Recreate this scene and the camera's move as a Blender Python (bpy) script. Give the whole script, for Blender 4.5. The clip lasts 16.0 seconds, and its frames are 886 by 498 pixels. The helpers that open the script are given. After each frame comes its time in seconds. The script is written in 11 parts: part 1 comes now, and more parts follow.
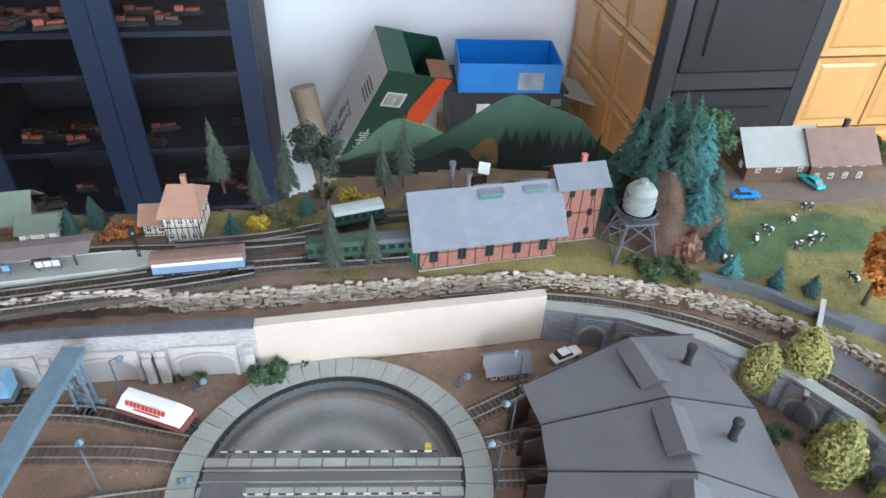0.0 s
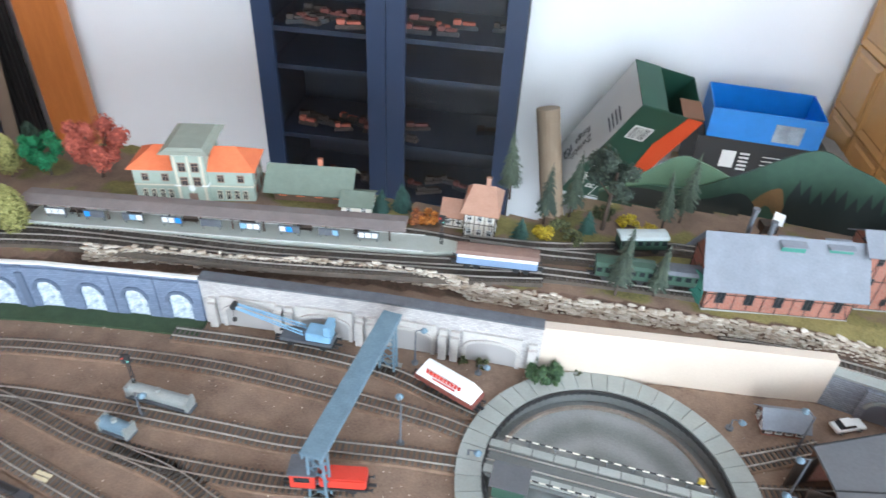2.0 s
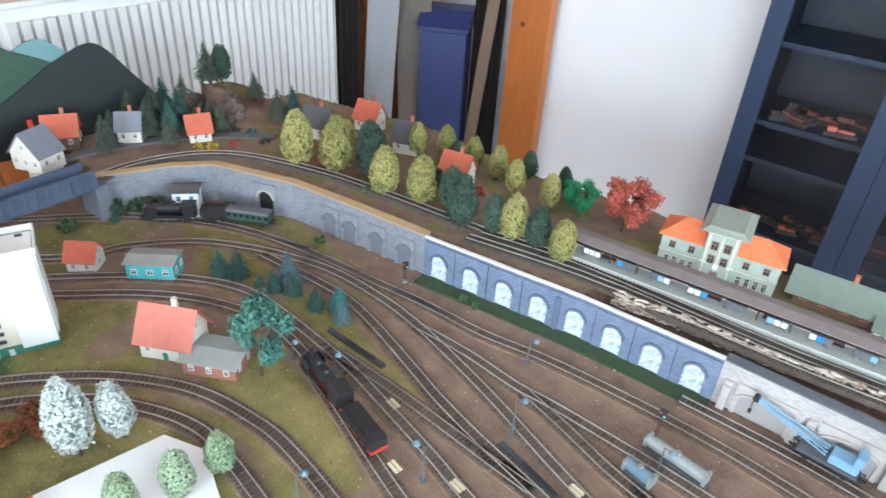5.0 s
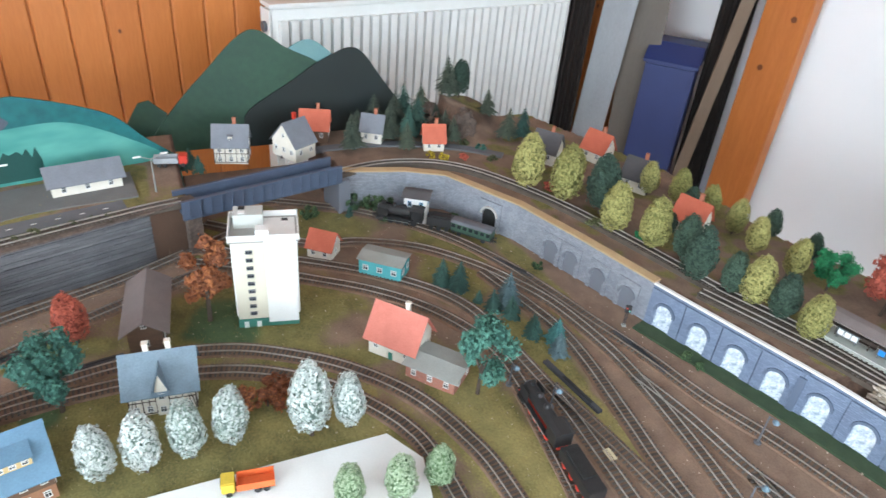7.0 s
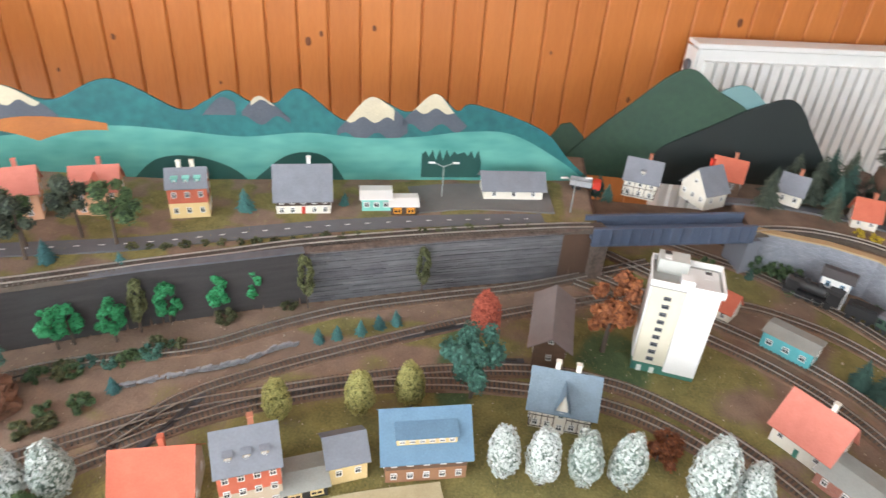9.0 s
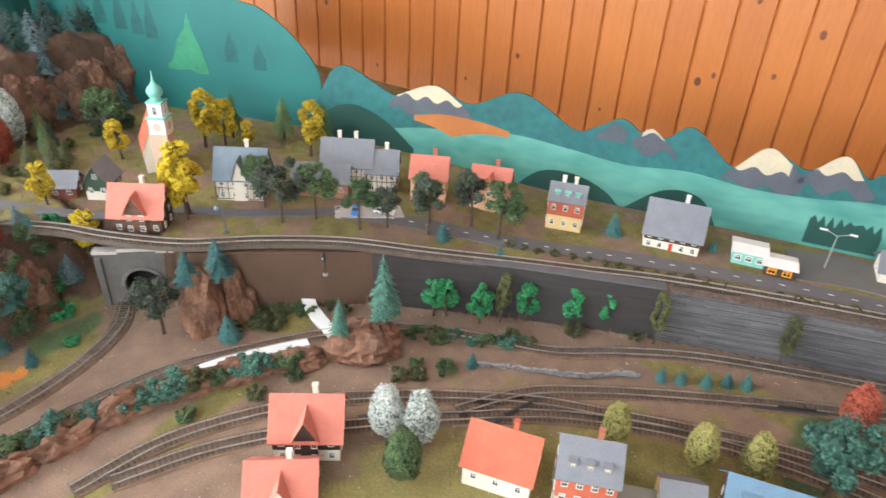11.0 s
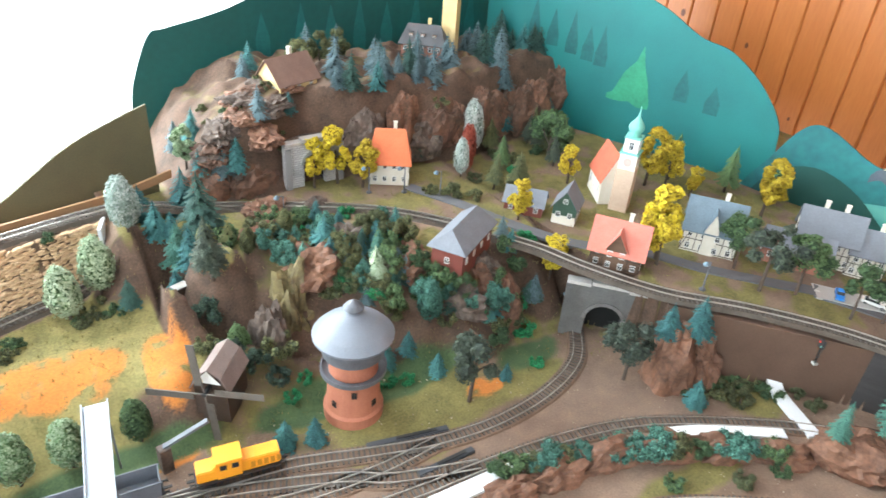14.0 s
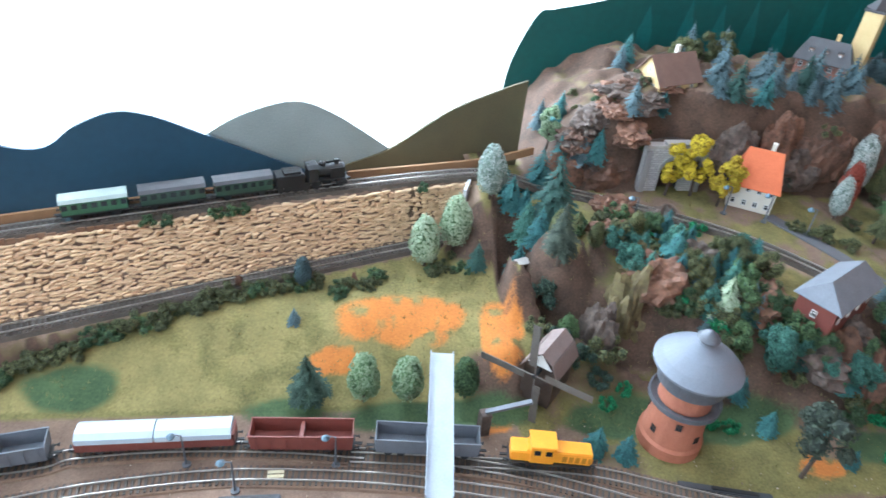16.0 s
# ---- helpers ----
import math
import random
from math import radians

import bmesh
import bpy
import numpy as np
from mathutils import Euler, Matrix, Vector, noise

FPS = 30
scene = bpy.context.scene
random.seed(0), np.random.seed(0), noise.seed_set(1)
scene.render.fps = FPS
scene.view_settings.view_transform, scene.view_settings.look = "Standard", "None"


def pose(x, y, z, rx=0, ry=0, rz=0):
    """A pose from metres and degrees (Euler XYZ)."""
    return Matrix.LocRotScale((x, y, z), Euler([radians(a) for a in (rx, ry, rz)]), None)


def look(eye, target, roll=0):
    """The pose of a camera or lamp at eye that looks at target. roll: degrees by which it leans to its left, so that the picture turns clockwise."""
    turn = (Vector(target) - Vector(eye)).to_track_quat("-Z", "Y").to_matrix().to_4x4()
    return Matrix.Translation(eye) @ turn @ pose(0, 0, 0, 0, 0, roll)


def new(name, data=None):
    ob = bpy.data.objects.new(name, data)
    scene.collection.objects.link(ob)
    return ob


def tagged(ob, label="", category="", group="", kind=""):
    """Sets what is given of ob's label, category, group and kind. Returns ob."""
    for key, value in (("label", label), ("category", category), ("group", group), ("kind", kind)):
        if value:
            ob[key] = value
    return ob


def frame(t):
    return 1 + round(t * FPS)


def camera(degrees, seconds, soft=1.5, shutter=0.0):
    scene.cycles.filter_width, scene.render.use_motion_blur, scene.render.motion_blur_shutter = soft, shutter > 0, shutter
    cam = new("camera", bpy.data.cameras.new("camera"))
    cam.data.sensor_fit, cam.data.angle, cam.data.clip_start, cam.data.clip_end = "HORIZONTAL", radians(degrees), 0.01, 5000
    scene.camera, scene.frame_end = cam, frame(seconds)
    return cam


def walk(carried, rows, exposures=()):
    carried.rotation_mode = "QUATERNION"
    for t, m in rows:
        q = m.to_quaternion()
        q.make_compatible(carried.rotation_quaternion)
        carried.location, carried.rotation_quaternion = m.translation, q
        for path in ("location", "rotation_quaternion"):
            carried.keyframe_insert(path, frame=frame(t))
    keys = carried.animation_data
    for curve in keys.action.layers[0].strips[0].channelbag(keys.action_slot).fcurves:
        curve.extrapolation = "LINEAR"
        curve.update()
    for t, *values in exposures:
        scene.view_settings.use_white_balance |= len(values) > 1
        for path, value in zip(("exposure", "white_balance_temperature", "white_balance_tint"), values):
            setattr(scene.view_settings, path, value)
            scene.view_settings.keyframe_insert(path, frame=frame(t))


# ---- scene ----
cam = camera(67.8, 16.0, soft=1.5, shutter=0.3)
METRES, EYE, TILT, LEAN, TURN = 1.777, 0.75, 0.0, 0.0, 0.0
ROWS = [
    (0.0, 0.0, 0.0, 0.0, 1.44, -37.79, -1.86),
    (0.5, -0.0117, -0.0026, 0.0008, 3.83, -37.67, -1.97),
    (1.0, -0.0316, -0.0063, 0.0027, 7.85, -37.56, -2.05),
    (1.5, -0.0675, -0.022, 0.0046, 12.72, -37.3, -2.28),
    (2.0, -0.1144, -0.049, 0.01, 18.66, -36.62, -2.64),
    (2.5, -0.1504, -0.0703, 0.0133, 23.63, -35.74, -2.76),
    (3.0, -0.184, -0.092, 0.016, 29.01, -34.89, -2.68),
    (3.5, -0.2137, -0.1147, 0.0151, 34.42, -34.21, -2.74),
    (4.0, -0.2438, -0.1407, 0.0151, 39.55, -33.72, -2.86),
    (4.5, -0.2683, -0.1653, 0.0187, 44.62, -33.09, -3.08),
    (5.0, -0.2878, -0.1856, 0.0195, 49.69, -32.57, -3.27),
    (7.5, -0.3559, -0.275, 0.0215, 70.49, -32.23, -4.72),
    (8.0, -0.3676, -0.3161, 0.0229, 76.24, -32.23, -4.57),
    (8.5, -0.3771, -0.3515, 0.0208, 85.92, -32.49, -3.73),
    (9.0, -0.3811, -0.361, 0.0236, 95.3, -32.47, -3.58),
    (9.5, -0.3776, -0.3628, 0.0223, 104.48, -32.38, -3.66),
    (10.0, -0.3691, -0.3739, 0.0219, 112.67, -32.28, -3.09),
    (12.5, -0.278, -0.5348, 0.0318, 135.29, -30.28, -3.31),
    (13.0, -0.2513, -0.5702, 0.0296, 139.4, -30.22, -3.56),
    (13.5, -0.216, -0.6144, 0.0254, 143.84, -30.59, -3.73),
    (14.0, -0.1837, -0.6518, 0.0211, 146.81, -31.22, -4.05),
    (14.5, -0.1561, -0.6811, 0.0164, 150.59, -31.99, -4.51),
    (15.0, -0.1415, -0.6956, 0.0158, 157.26, -32.95, -4.6),
    (15.5, -0.1271, -0.7001, 0.0148, 166.0, -33.7, -4.63),
    (16.0, -0.1112, -0.6995, 0.0137, 173.66, -34.28, -4.9),
]
walk(cam, [(t, pose(0, 0, EYE, TILT, LEAN, TURN) @ pose(METRES * x, METRES * y, METRES * z, 90 + pitch, roll, yaw)) for t, x, y, z, yaw, pitch, roll in ROWS],
     [(0.0, 0.06, 6000, 10), (1.5, 0.29, 6050, 10), (3.0, 0.38, 6050, 9), (5.0, 0.43, 6100, 9), (7.5, 0.30, 6450, 11), (8.5, 0.32, 6800, 14), (10.0, 0.32, 7200, 18), (12.5, 0.49, 7000, 11), (14.0, 0.52, 6600, 9), (15.0, 0.42, 6150, 10), (16.0, 0.12, 5750, 9)])

# ---- world and light ----
world = bpy.data.worlds.new("world")
scene.world = world
world.use_nodes = True
_wn = world.node_tree
_sky = _wn.nodes.new("ShaderNodeTexSky")
_sky.sky_type, _sky.sun_disc = "NISHITA", False
_sky.sun_elevation, _sky.sun_rotation = radians(38), radians(180)
_wn.links.new(_sky.outputs[0], _wn.nodes["Background"].inputs[0])
_wn.nodes["Background"].inputs[1].default_value = 0.15


def area(name, eye, target, sx, sy, power, colour):
    d = bpy.data.lights.new(name, "AREA")
    d.shape, d.size, d.size_y, d.energy, d.color = "RECTANGLE", sx, sy, power, colour
    ob = new(name, d)
    ob.matrix_world = look(eye, target)
    return ob


_ROOM = pose(0, 0, 0, 0, 0, 9.7)
for _name, _eye, _aim, _sx, _sy, _p in (("window_light_south", (0.35, -3.12, 0.62), (0.35, 0, 0.2), 2.7, 1.7, 185), ("window_light_east", (2.42, -0.3, 0.85), (0, -0.3, 0.3), 2.4, 1.4, 88)):
    area(_name, _ROOM @ Vector(_eye), _ROOM @ Vector(_aim), _sx, _sy, _p, (0.80, 0.925, 1.0))

# ---- materials ----
MATS = {}
INNER = {}


def mat(name, col, col2=None, rough=0.7, metal=0.0, scale=60.0, fine=400.0, bump=0.15, spread=0.5, stretch=(1, 1, 1), rand=0.0):
    """A surface with two scales of colour change and a fine relief."""
    if name in MATS:
        return MATS[name]
    m = bpy.data.materials.new(name)
    m.use_nodes = True
    nt = m.node_tree
    b = nt.nodes["Principled BSDF"]
    b.inputs["Roughness"].default_value, b.inputs["Metallic"].default_value = rough, metal
    col2 = col2 or tuple(c * 0.7 for c in col)
    INNER[name] = col2
    tc = nt.nodes.new("ShaderNodeTexCoord")
    mp = nt.nodes.new("ShaderNodeMapping")
    mp.inputs["Scale"].default_value = stretch
    nt.links.new(tc.outputs["Object"], mp.inputs[0])
    n1, n2 = nt.nodes.new("ShaderNodeTexNoise"), nt.nodes.new("ShaderNodeTexNoise")
    n1.inputs["Scale"].default_value, n2.inputs["Scale"].default_value = scale, fine
    n1.inputs["Detail"].default_value, n2.inputs["Detail"].default_value = 4, 2
    for n in (n1, n2):
        nt.links.new(mp.outputs[0], n.inputs["Vector"])
    add = nt.nodes.new("ShaderNodeMath")
    add.operation = "MULTIPLY_ADD"
    add.inputs[1].default_value = 0.45
    nt.links.new(n2.outputs[0], add.inputs[0])
    half = nt.nodes.new("ShaderNodeMath")
    half.operation = "MULTIPLY"
    half.inputs[1].default_value = 0.55
    nt.links.new(n1.outputs[0], half.inputs[0])
    nt.links.new(half.outputs[0], add.inputs[2])
    fac = add.outputs[0]
    if rand:
        oi = nt.nodes.new("ShaderNodeObjectInfo")
        geo = nt.nodes.new("ShaderNodeNewGeometry")
        mix = nt.nodes.new("ShaderNodeMath")
        mix.operation = "ADD"
        nt.links.new(oi.outputs["Random"], mix.inputs[0])
        nt.links.new(geo.outputs["Random Per Island"], mix.inputs[1])
        r2 = nt.nodes.new("ShaderNodeMath")
        r2.operation = "MULTIPLY_ADD"
        r2.inputs[1].default_value, r2.inputs[2].default_value = rand * 0.5, -rand * 0.5
        nt.links.new(mix.outputs[0], r2.inputs[0])
        a2 = nt.nodes.new("ShaderNodeMath")
        a2.operation = "ADD"
        nt.links.new(fac, a2.inputs[0])
        nt.links.new(r2.outputs[0], a2.inputs[1])
        fac = a2.outputs[0]
    ramp = nt.nodes.new("ShaderNodeValToRGB")
    e = ramp.color_ramp.elements
    e[0].position, e[1].position = 0.5 - spread * 0.5, 0.5 + spread * 0.5
    e[0].color, e[1].color = (*col2, 1), (*col, 1)
    nt.links.new(fac, ramp.inputs[0])
    nt.links.new(ramp.outputs[0], b.inputs["Base Color"])
    if bump:
        bp = nt.nodes.new("ShaderNodeBump")
        bp.inputs["Strength"].default_value, bp.inputs["Distance"].default_value = bump, 0.002
        nt.links.new(fac, bp.inputs["Height"])
        nt.links.new(bp.outputs[0], b.inputs["Normal"])
    MATS[name] = m
    return m


def brick_mat(name, col, col2, mortar, row, brick, rough=0.8, bump=0.4):
    """Fine courses of brick or stone on a wall; row and brick in metres."""
    m = mat(name, col, col2, rough, scale=40, fine=300, bump=0.0)
    nt = m.node_tree
    b = nt.nodes["Principled BSDF"]
    ramp = [n for n in nt.nodes if n.type == "VALTORGB"][0]
    bt = nt.nodes.new("ShaderNodeTexBrick")
    bt.inputs["Scale"].default_value = 1.0
    bt.inputs["Brick Width"].default_value, bt.inputs["Row Height"].default_value = brick, row
    bt.inputs["Mortar Size"].default_value = row * 0.1
    bt.inputs["Mortar"].default_value = (*mortar, 1)
    bt.inputs["Bias"].default_value = -0.2
    nt.links.new(ramp.outputs[0], bt.inputs["Color1"])
    dk = nt.nodes.new("ShaderNodeMix")
    dk.data_type, dk.blend_type = "RGBA", "MULTIPLY"
    dk.inputs[0].default_value = 1.0
    dk.inputs[7].default_value = (0.72, 0.72, 0.74, 1)
    nt.links.new(ramp.outputs[0], dk.inputs[6])
    nt.links.new(dk.outputs[2], bt.inputs["Color2"])
    tc = [n for n in nt.nodes if n.type == "TEX_COORD"][0]
    nt.links.new(tc.outputs["UV"], bt.inputs["Vector"])
    nt.links.new(bt.outputs["Color"], b.inputs["Base Color"])
    bp = nt.nodes.new("ShaderNodeBump")
    bp.inputs["Strength"].default_value, bp.inputs["Distance"].default_value = bump, 0.001
    bp.invert = True
    nt.links.new(bt.outputs["Fac"], bp.inputs["Height"])
    nt.links.new(bp.outputs[0], b.inputs["Normal"])
    return m


STEEL = mat("rail_steel", (0.58, 0.55, 0.51), (0.34, 0.29, 0.25), 0.38, 0.6, 30, 200, 0.05)
SLEEPER = mat("sleeper_plastic", (0.13, 0.11, 0.095), (0.055, 0.045, 0.038), 0.75, scale=30, rand=0.5)
BALLAST = mat("ballast", (0.26, 0.165, 0.11), (0.11, 0.068, 0.048), 0.95, scale=60, fine=700, bump=0.9)
DARKBAL = mat("dark_ballast", (0.12, 0.095, 0.075), (0.05, 0.04, 0.032), 0.95, scale=60, fine=700, bump=0.9)
GREYWALL = brick_mat("grey_stone_card", (0.34, 0.36, 0.4), (0.2, 0.215, 0.25), (0.16, 0.17, 0.2), 0.004, 0.009)
BLUEWALL = brick_mat("blue_stone_card", (0.21, 0.265, 0.37), (0.13, 0.17, 0.25), (0.1, 0.13, 0.19), 0.004, 0.009)
PALEWALL = brick_mat("pale_brick_card", (0.55, 0.52, 0.5), (0.4, 0.37, 0.36), (0.33, 0.31, 0.3), 0.0035, 0.008)
PALE = mat("pale_stone", (0.52, 0.49, 0.46), (0.36, 0.33, 0.31), 0.85, scale=50)
CREAM = mat("cream_card", (0.6, 0.505, 0.415), (0.5, 0.41, 0.335), 0.8, scale=12, bump=0.05)
SLATE = mat("slate_strips", (0.17, 0.17, 0.18), (0.07, 0.07, 0.078), 0.8, scale=25, fine=300, stretch=(1, 1, 3), bump=0.3, rand=0.5)
DARKWALL = mat("dark_foam", (0.055, 0.05, 0.05), (0.025, 0.023, 0.024), 0.9, scale=30, stretch=(0.4, 0.4, 4))
BROWNWALL = mat("brown_card", (0.13, 0.075, 0.05), (0.08, 0.045, 0.03), 0.85, scale=20)
RUBBLE = mat("rubble_stone", (0.62, 0.56, 0.48), (0.22, 0.16, 0.11), 0.9, scale=90, fine=500, bump=0.5, rand=1.0, spread=0.8)
SANDRUB = mat("sand_rubble", (0.74, 0.52, 0.32), (0.44, 0.26, 0.15), 0.9, scale=90, fine=500, bump=0.5, rand=1.0, spread=0.8)
CONCRETE = mat("concrete", (0.34, 0.35, 0.33), (0.24, 0.25, 0.23), 0.85, scale=30, rand=0.4)
PIT = mat("pit_concrete", (0.17, 0.175, 0.17), (0.1, 0.105, 0.1), 0.6, scale=14)
ASPHALT = mat("grey_road", (0.14, 0.14, 0.15), (0.1, 0.1, 0.11), 0.9, scale=40)
WHITE = mat("white_paint", (0.78, 0.78, 0.76), (0.68, 0.68, 0.66), 0.6, scale=20, bump=0.05)
ROOFGREY = mat("grey_roof", (0.2, 0.215, 0.245), (0.14, 0.15, 0.175), 0.75, scale=40, fine=300)
ROOFDARK = mat("dark_roof", (0.1, 0.1, 0.108), (0.065, 0.065, 0.07), 0.75, scale=30, fine=300)
ROOFBROWN = mat("brown_roof", (0.24, 0.15, 0.12), (0.16, 0.095, 0.075), 0.8, scale=50)
ROOFPINK = mat("brown_pink_roof", (0.42, 0.24, 0.17), (0.3, 0.16, 0.11), 0.8, scale=60)
ROOFRED = mat("red_roof", (0.55, 0.14, 0.08), (0.42, 0.09, 0.05), 0.75, scale=50)
ROOFROSE = mat("rose_roof", (0.6, 0.2, 0.15), (0.48, 0.14, 0.1), 0.75, scale=60)
ROOFORANGE = mat("orange_roof", (0.75, 0.2, 0.08), (0.6, 0.13, 0.05), 0.7, scale=60)
ROOFGREEN = mat("green_roof", (0.17, 0.21, 0.17), (0.12, 0.15, 0.12), 0.8, scale=60)
ROOFSLATE = mat("slate_roof", (0.17, 0.23, 0.28), (0.10, 0.14, 0.175), 0.7, scale=50)
ROOFBLUE = mat("blue_roof", (0.12, 0.225, 0.32), (0.08, 0.155, 0.23), 0.7, scale=50)
PLASTER = mat("white_plaster", (0.74, 0.7, 0.62), (0.62, 0.57, 0.48), 0.85, scale=50)
YELLOWP = mat("yellow_plaster", (0.72, 0.55, 0.28), (0.6, 0.43, 0.2), 0.85, scale=50)
PEACHP = mat("peach_plaster", (0.75, 0.42, 0.26), (0.62, 0.33, 0.2), 0.85, scale=50)
GREENP = mat("pale_green_plaster", (0.36, 0.42, 0.36), (0.27, 0.32, 0.27), 0.85, scale=50)
BRICK = brick_mat("red_brick", (0.42, 0.15, 0.1), (0.3, 0.1, 0.07), (0.3, 0.2, 0.16), 0.002, 0.004)
WOOD = mat("brown_wood", (0.16, 0.09, 0.055), (0.08, 0.045, 0.028), 0.75, scale=40, stretch=(1, 1, 5))
DARKWOOD = mat("dark_wood", (0.07, 0.045, 0.032), (0.035, 0.022, 0.017), 0.75, scale=40)
TIMBER = mat("timber", (0.06, 0.04, 0.03), (0.035, 0.022, 0.017), 0.8, scale=60)
GLASSDARK = mat("dark_pane", (0.03, 0.035, 0.04), (0.02, 0.022, 0.026), 0.15, scale=30, bump=0)
BLACK = mat("black_plastic", (0.025, 0.025, 0.027), (0.014, 0.014, 0.015), 0.5, scale=40)
IRON = mat("grey_iron", (0.16, 0.17, 0.19), (0.09, 0.095, 0.11), 0.55, 0.3, scale=60)
SILVER = mat("silver_paint", (0.36, 0.38, 0.37), (0.24, 0.26, 0.25), 0.45, 0.3, scale=60)
STEELBLUE = mat("steel_blue", (0.16, 0.24, 0.3), (0.09, 0.14, 0.18), 0.5, scale=50)
LIGHTBLUE = mat("light_blue_plastic", (0.25, 0.45, 0.62), (0.18, 0.34, 0.5), 0.45, scale=60)
DKGREEN = mat("coach_green", (0.04, 0.09, 0.06), (0.025, 0.06, 0.04), 0.5, scale=60)
SHEDGREEN = mat("door_green", (0.05, 0.22, 0.17), (0.035, 0.16, 0.12), 0.6, scale=60)
REDP = mat("red_plastic", (0.6, 0.05, 0.03), (0.45, 0.035, 0.02), 0.45, scale=60)
REDBROWN = mat("red_brown_plastic", (0.22, 0.06, 0.045), (0.15, 0.04, 0.03), 0.55, scale=60)
ORANGEP = mat("orange_plastic", (0.95, 0.4, 0.03), (0.85, 0.32, 0.02), 0.4, scale=60, bump=0.03)
BLUEP = mat("blue_plastic", (0.02, 0.25, 0.75), (0.015, 0.2, 0.6), 0.35, scale=30, bump=0.03)
TURQ = mat("turquoise_plastic", (0.04, 0.5, 0.52), (0.03, 0.4, 0.42), 0.45, scale=60)
TURQD = mat("turquoise_boards", (0.1, 0.45, 0.48), (0.06, 0.32, 0.35), 0.7, scale=60)
COPPER = mat("green_copper", (0.2, 0.55, 0.47), (0.14, 0.42, 0.36), 0.6, scale=60)
TERRA = mat("terracotta_brick", (0.45, 0.17, 0.1), (0.33, 0.11, 0.065), 0.8, scale=40, fine=300)
ROCK = mat("rock_brown", (0.29, 0.14, 0.085), (0.045, 0.024, 0.017), 0.75, scale=24, fine=140, bump=1.0, spread=0.42)
ROCKGREY = mat("rock_grey", (0.19, 0.14, 0.115), (0.04, 0.03, 0.025), 0.85, scale=24, fine=140, bump=1.0, spread=0.42)
# foliage
F_CON = mat("fir_green", (0.05, 0.125, 0.10), (0.02, 0.055, 0.045), 0.85, scale=60, fine=500, bump=0.5, rand=0.7)
F_BLU = mat("blue_fir", (0.07, 0.23, 0.22), (0.022, 0.085, 0.09), 0.85, scale=60, fine=500, bump=0.5, rand=0.7)
F_GRB = mat("grey_fir", (0.13, 0.2, 0.22), (0.05, 0.09, 0.1), 0.85, scale=60, fine=500, bump=0.5, rand=0.7)
F_DRK = mat("dark_pine", (0.085, 0.11, 0.075), (0.032, 0.045, 0.034), 0.9, scale=60, fine=500, bump=0.5, rand=0.7)
F_EGG = mat("olive_yellow_foam", (0.5, 0.46, 0.17), (0.2, 0.2, 0.06), 0.9, scale=90, fine=600, bump=0.6, rand=0.9, spread=0.8)
F_EGD = mat("dark_green_foam", (0.07, 0.12, 0.08), (0.028, 0.055, 0.04), 0.9, scale=90, fine=600, bump=0.6, rand=0.8)
F_WHT = mat("white_blossom", (0.75, 0.78, 0.76), (0.24, 0.32, 0.27), 0.9, scale=120, fine=600, bump=0.6, rand=1.0, spread=0.7)
F_PGR = mat("pale_green_blossom", (0.5, 0.6, 0.42), (0.13, 0.23, 0.1), 0.9, scale=120, fine=600, bump=0.6, rand=1.0, spread=0.7)
F_YEL = mat("yellow_foam", (0.72, 0.56, 0.04), (0.36, 0.25, 0.02), 0.9, scale=60, fine=500, bump=0.6, rand=0.8)
F_ORA = mat("orange_foam", (0.7, 0.27, 0.04), (0.35, 0.11, 0.02), 0.9, scale=60, fine=500, bump=0.6, rand=0.8)
F_RED = mat("red_foam", (0.6, 0.15, 0.09), (0.3, 0.06, 0.04), 0.9, scale=60, fine=500, bump=0.6, rand=0.8)
F_BRN = mat("rust_foam", (0.42, 0.15, 0.05), (0.19, 0.06, 0.025), 0.9, scale=60, fine=500, bump=0.6, rand=0.8)
F_GRN = mat("leaf_green", (0.12, 0.2, 0.08), (0.04, 0.08, 0.035), 0.9, scale=60, fine=500, bump=0.6, rand=0.8)
F_TEA = mat("teal_leaf", (0.1, 0.26, 0.2), (0.035, 0.11, 0.085), 0.9, scale=60, fine=500, bump=0.6, rand=0.8)
F_BRT = mat("bright_green", (0.03, 0.33, 0.13), (0.015, 0.16, 0.06), 0.85, scale=60, fine=500, bump=0.6, rand=0.7)
F_OLV = mat("olive_bush", (0.16, 0.17, 0.07), (0.06, 0.07, 0.03), 0.9, scale=60, fine=500, bump=0.6, rand=0.8)
BARK = mat("bark", (0.11, 0.08, 0.06), (0.05, 0.035, 0.028), 0.9, scale=60)

# ---- shapes ----


def box(bm, x, y, z, sx, sy, sz, rz=0.0, rx=0.0, ry=0.0):
    """A box standing with its middle over (x, y) and its underside at z."""
    m = pose(x, y, z + sz / 2, rx, ry, rz) @ Matrix.Diagonal((sx, sy, sz, 1))
    return bmesh.ops.create_cube(bm, size=1, matrix=m)["verts"]


def rod(bm, a, b, r, r2=None, seg=8):
    """A round bar from a to b."""
    a, b = Vector(a), Vector(b)
    d = b - a
    m = Matrix.Translation((a + b) / 2) @ d.to_track_quat("Z", "Y").to_matrix().to_4x4()
    return bmesh.ops.create_cone(bm, cap_ends=True, segments=seg, radius1=r, radius2=r if r2 is None else r2, depth=d.length, matrix=m)["verts"]


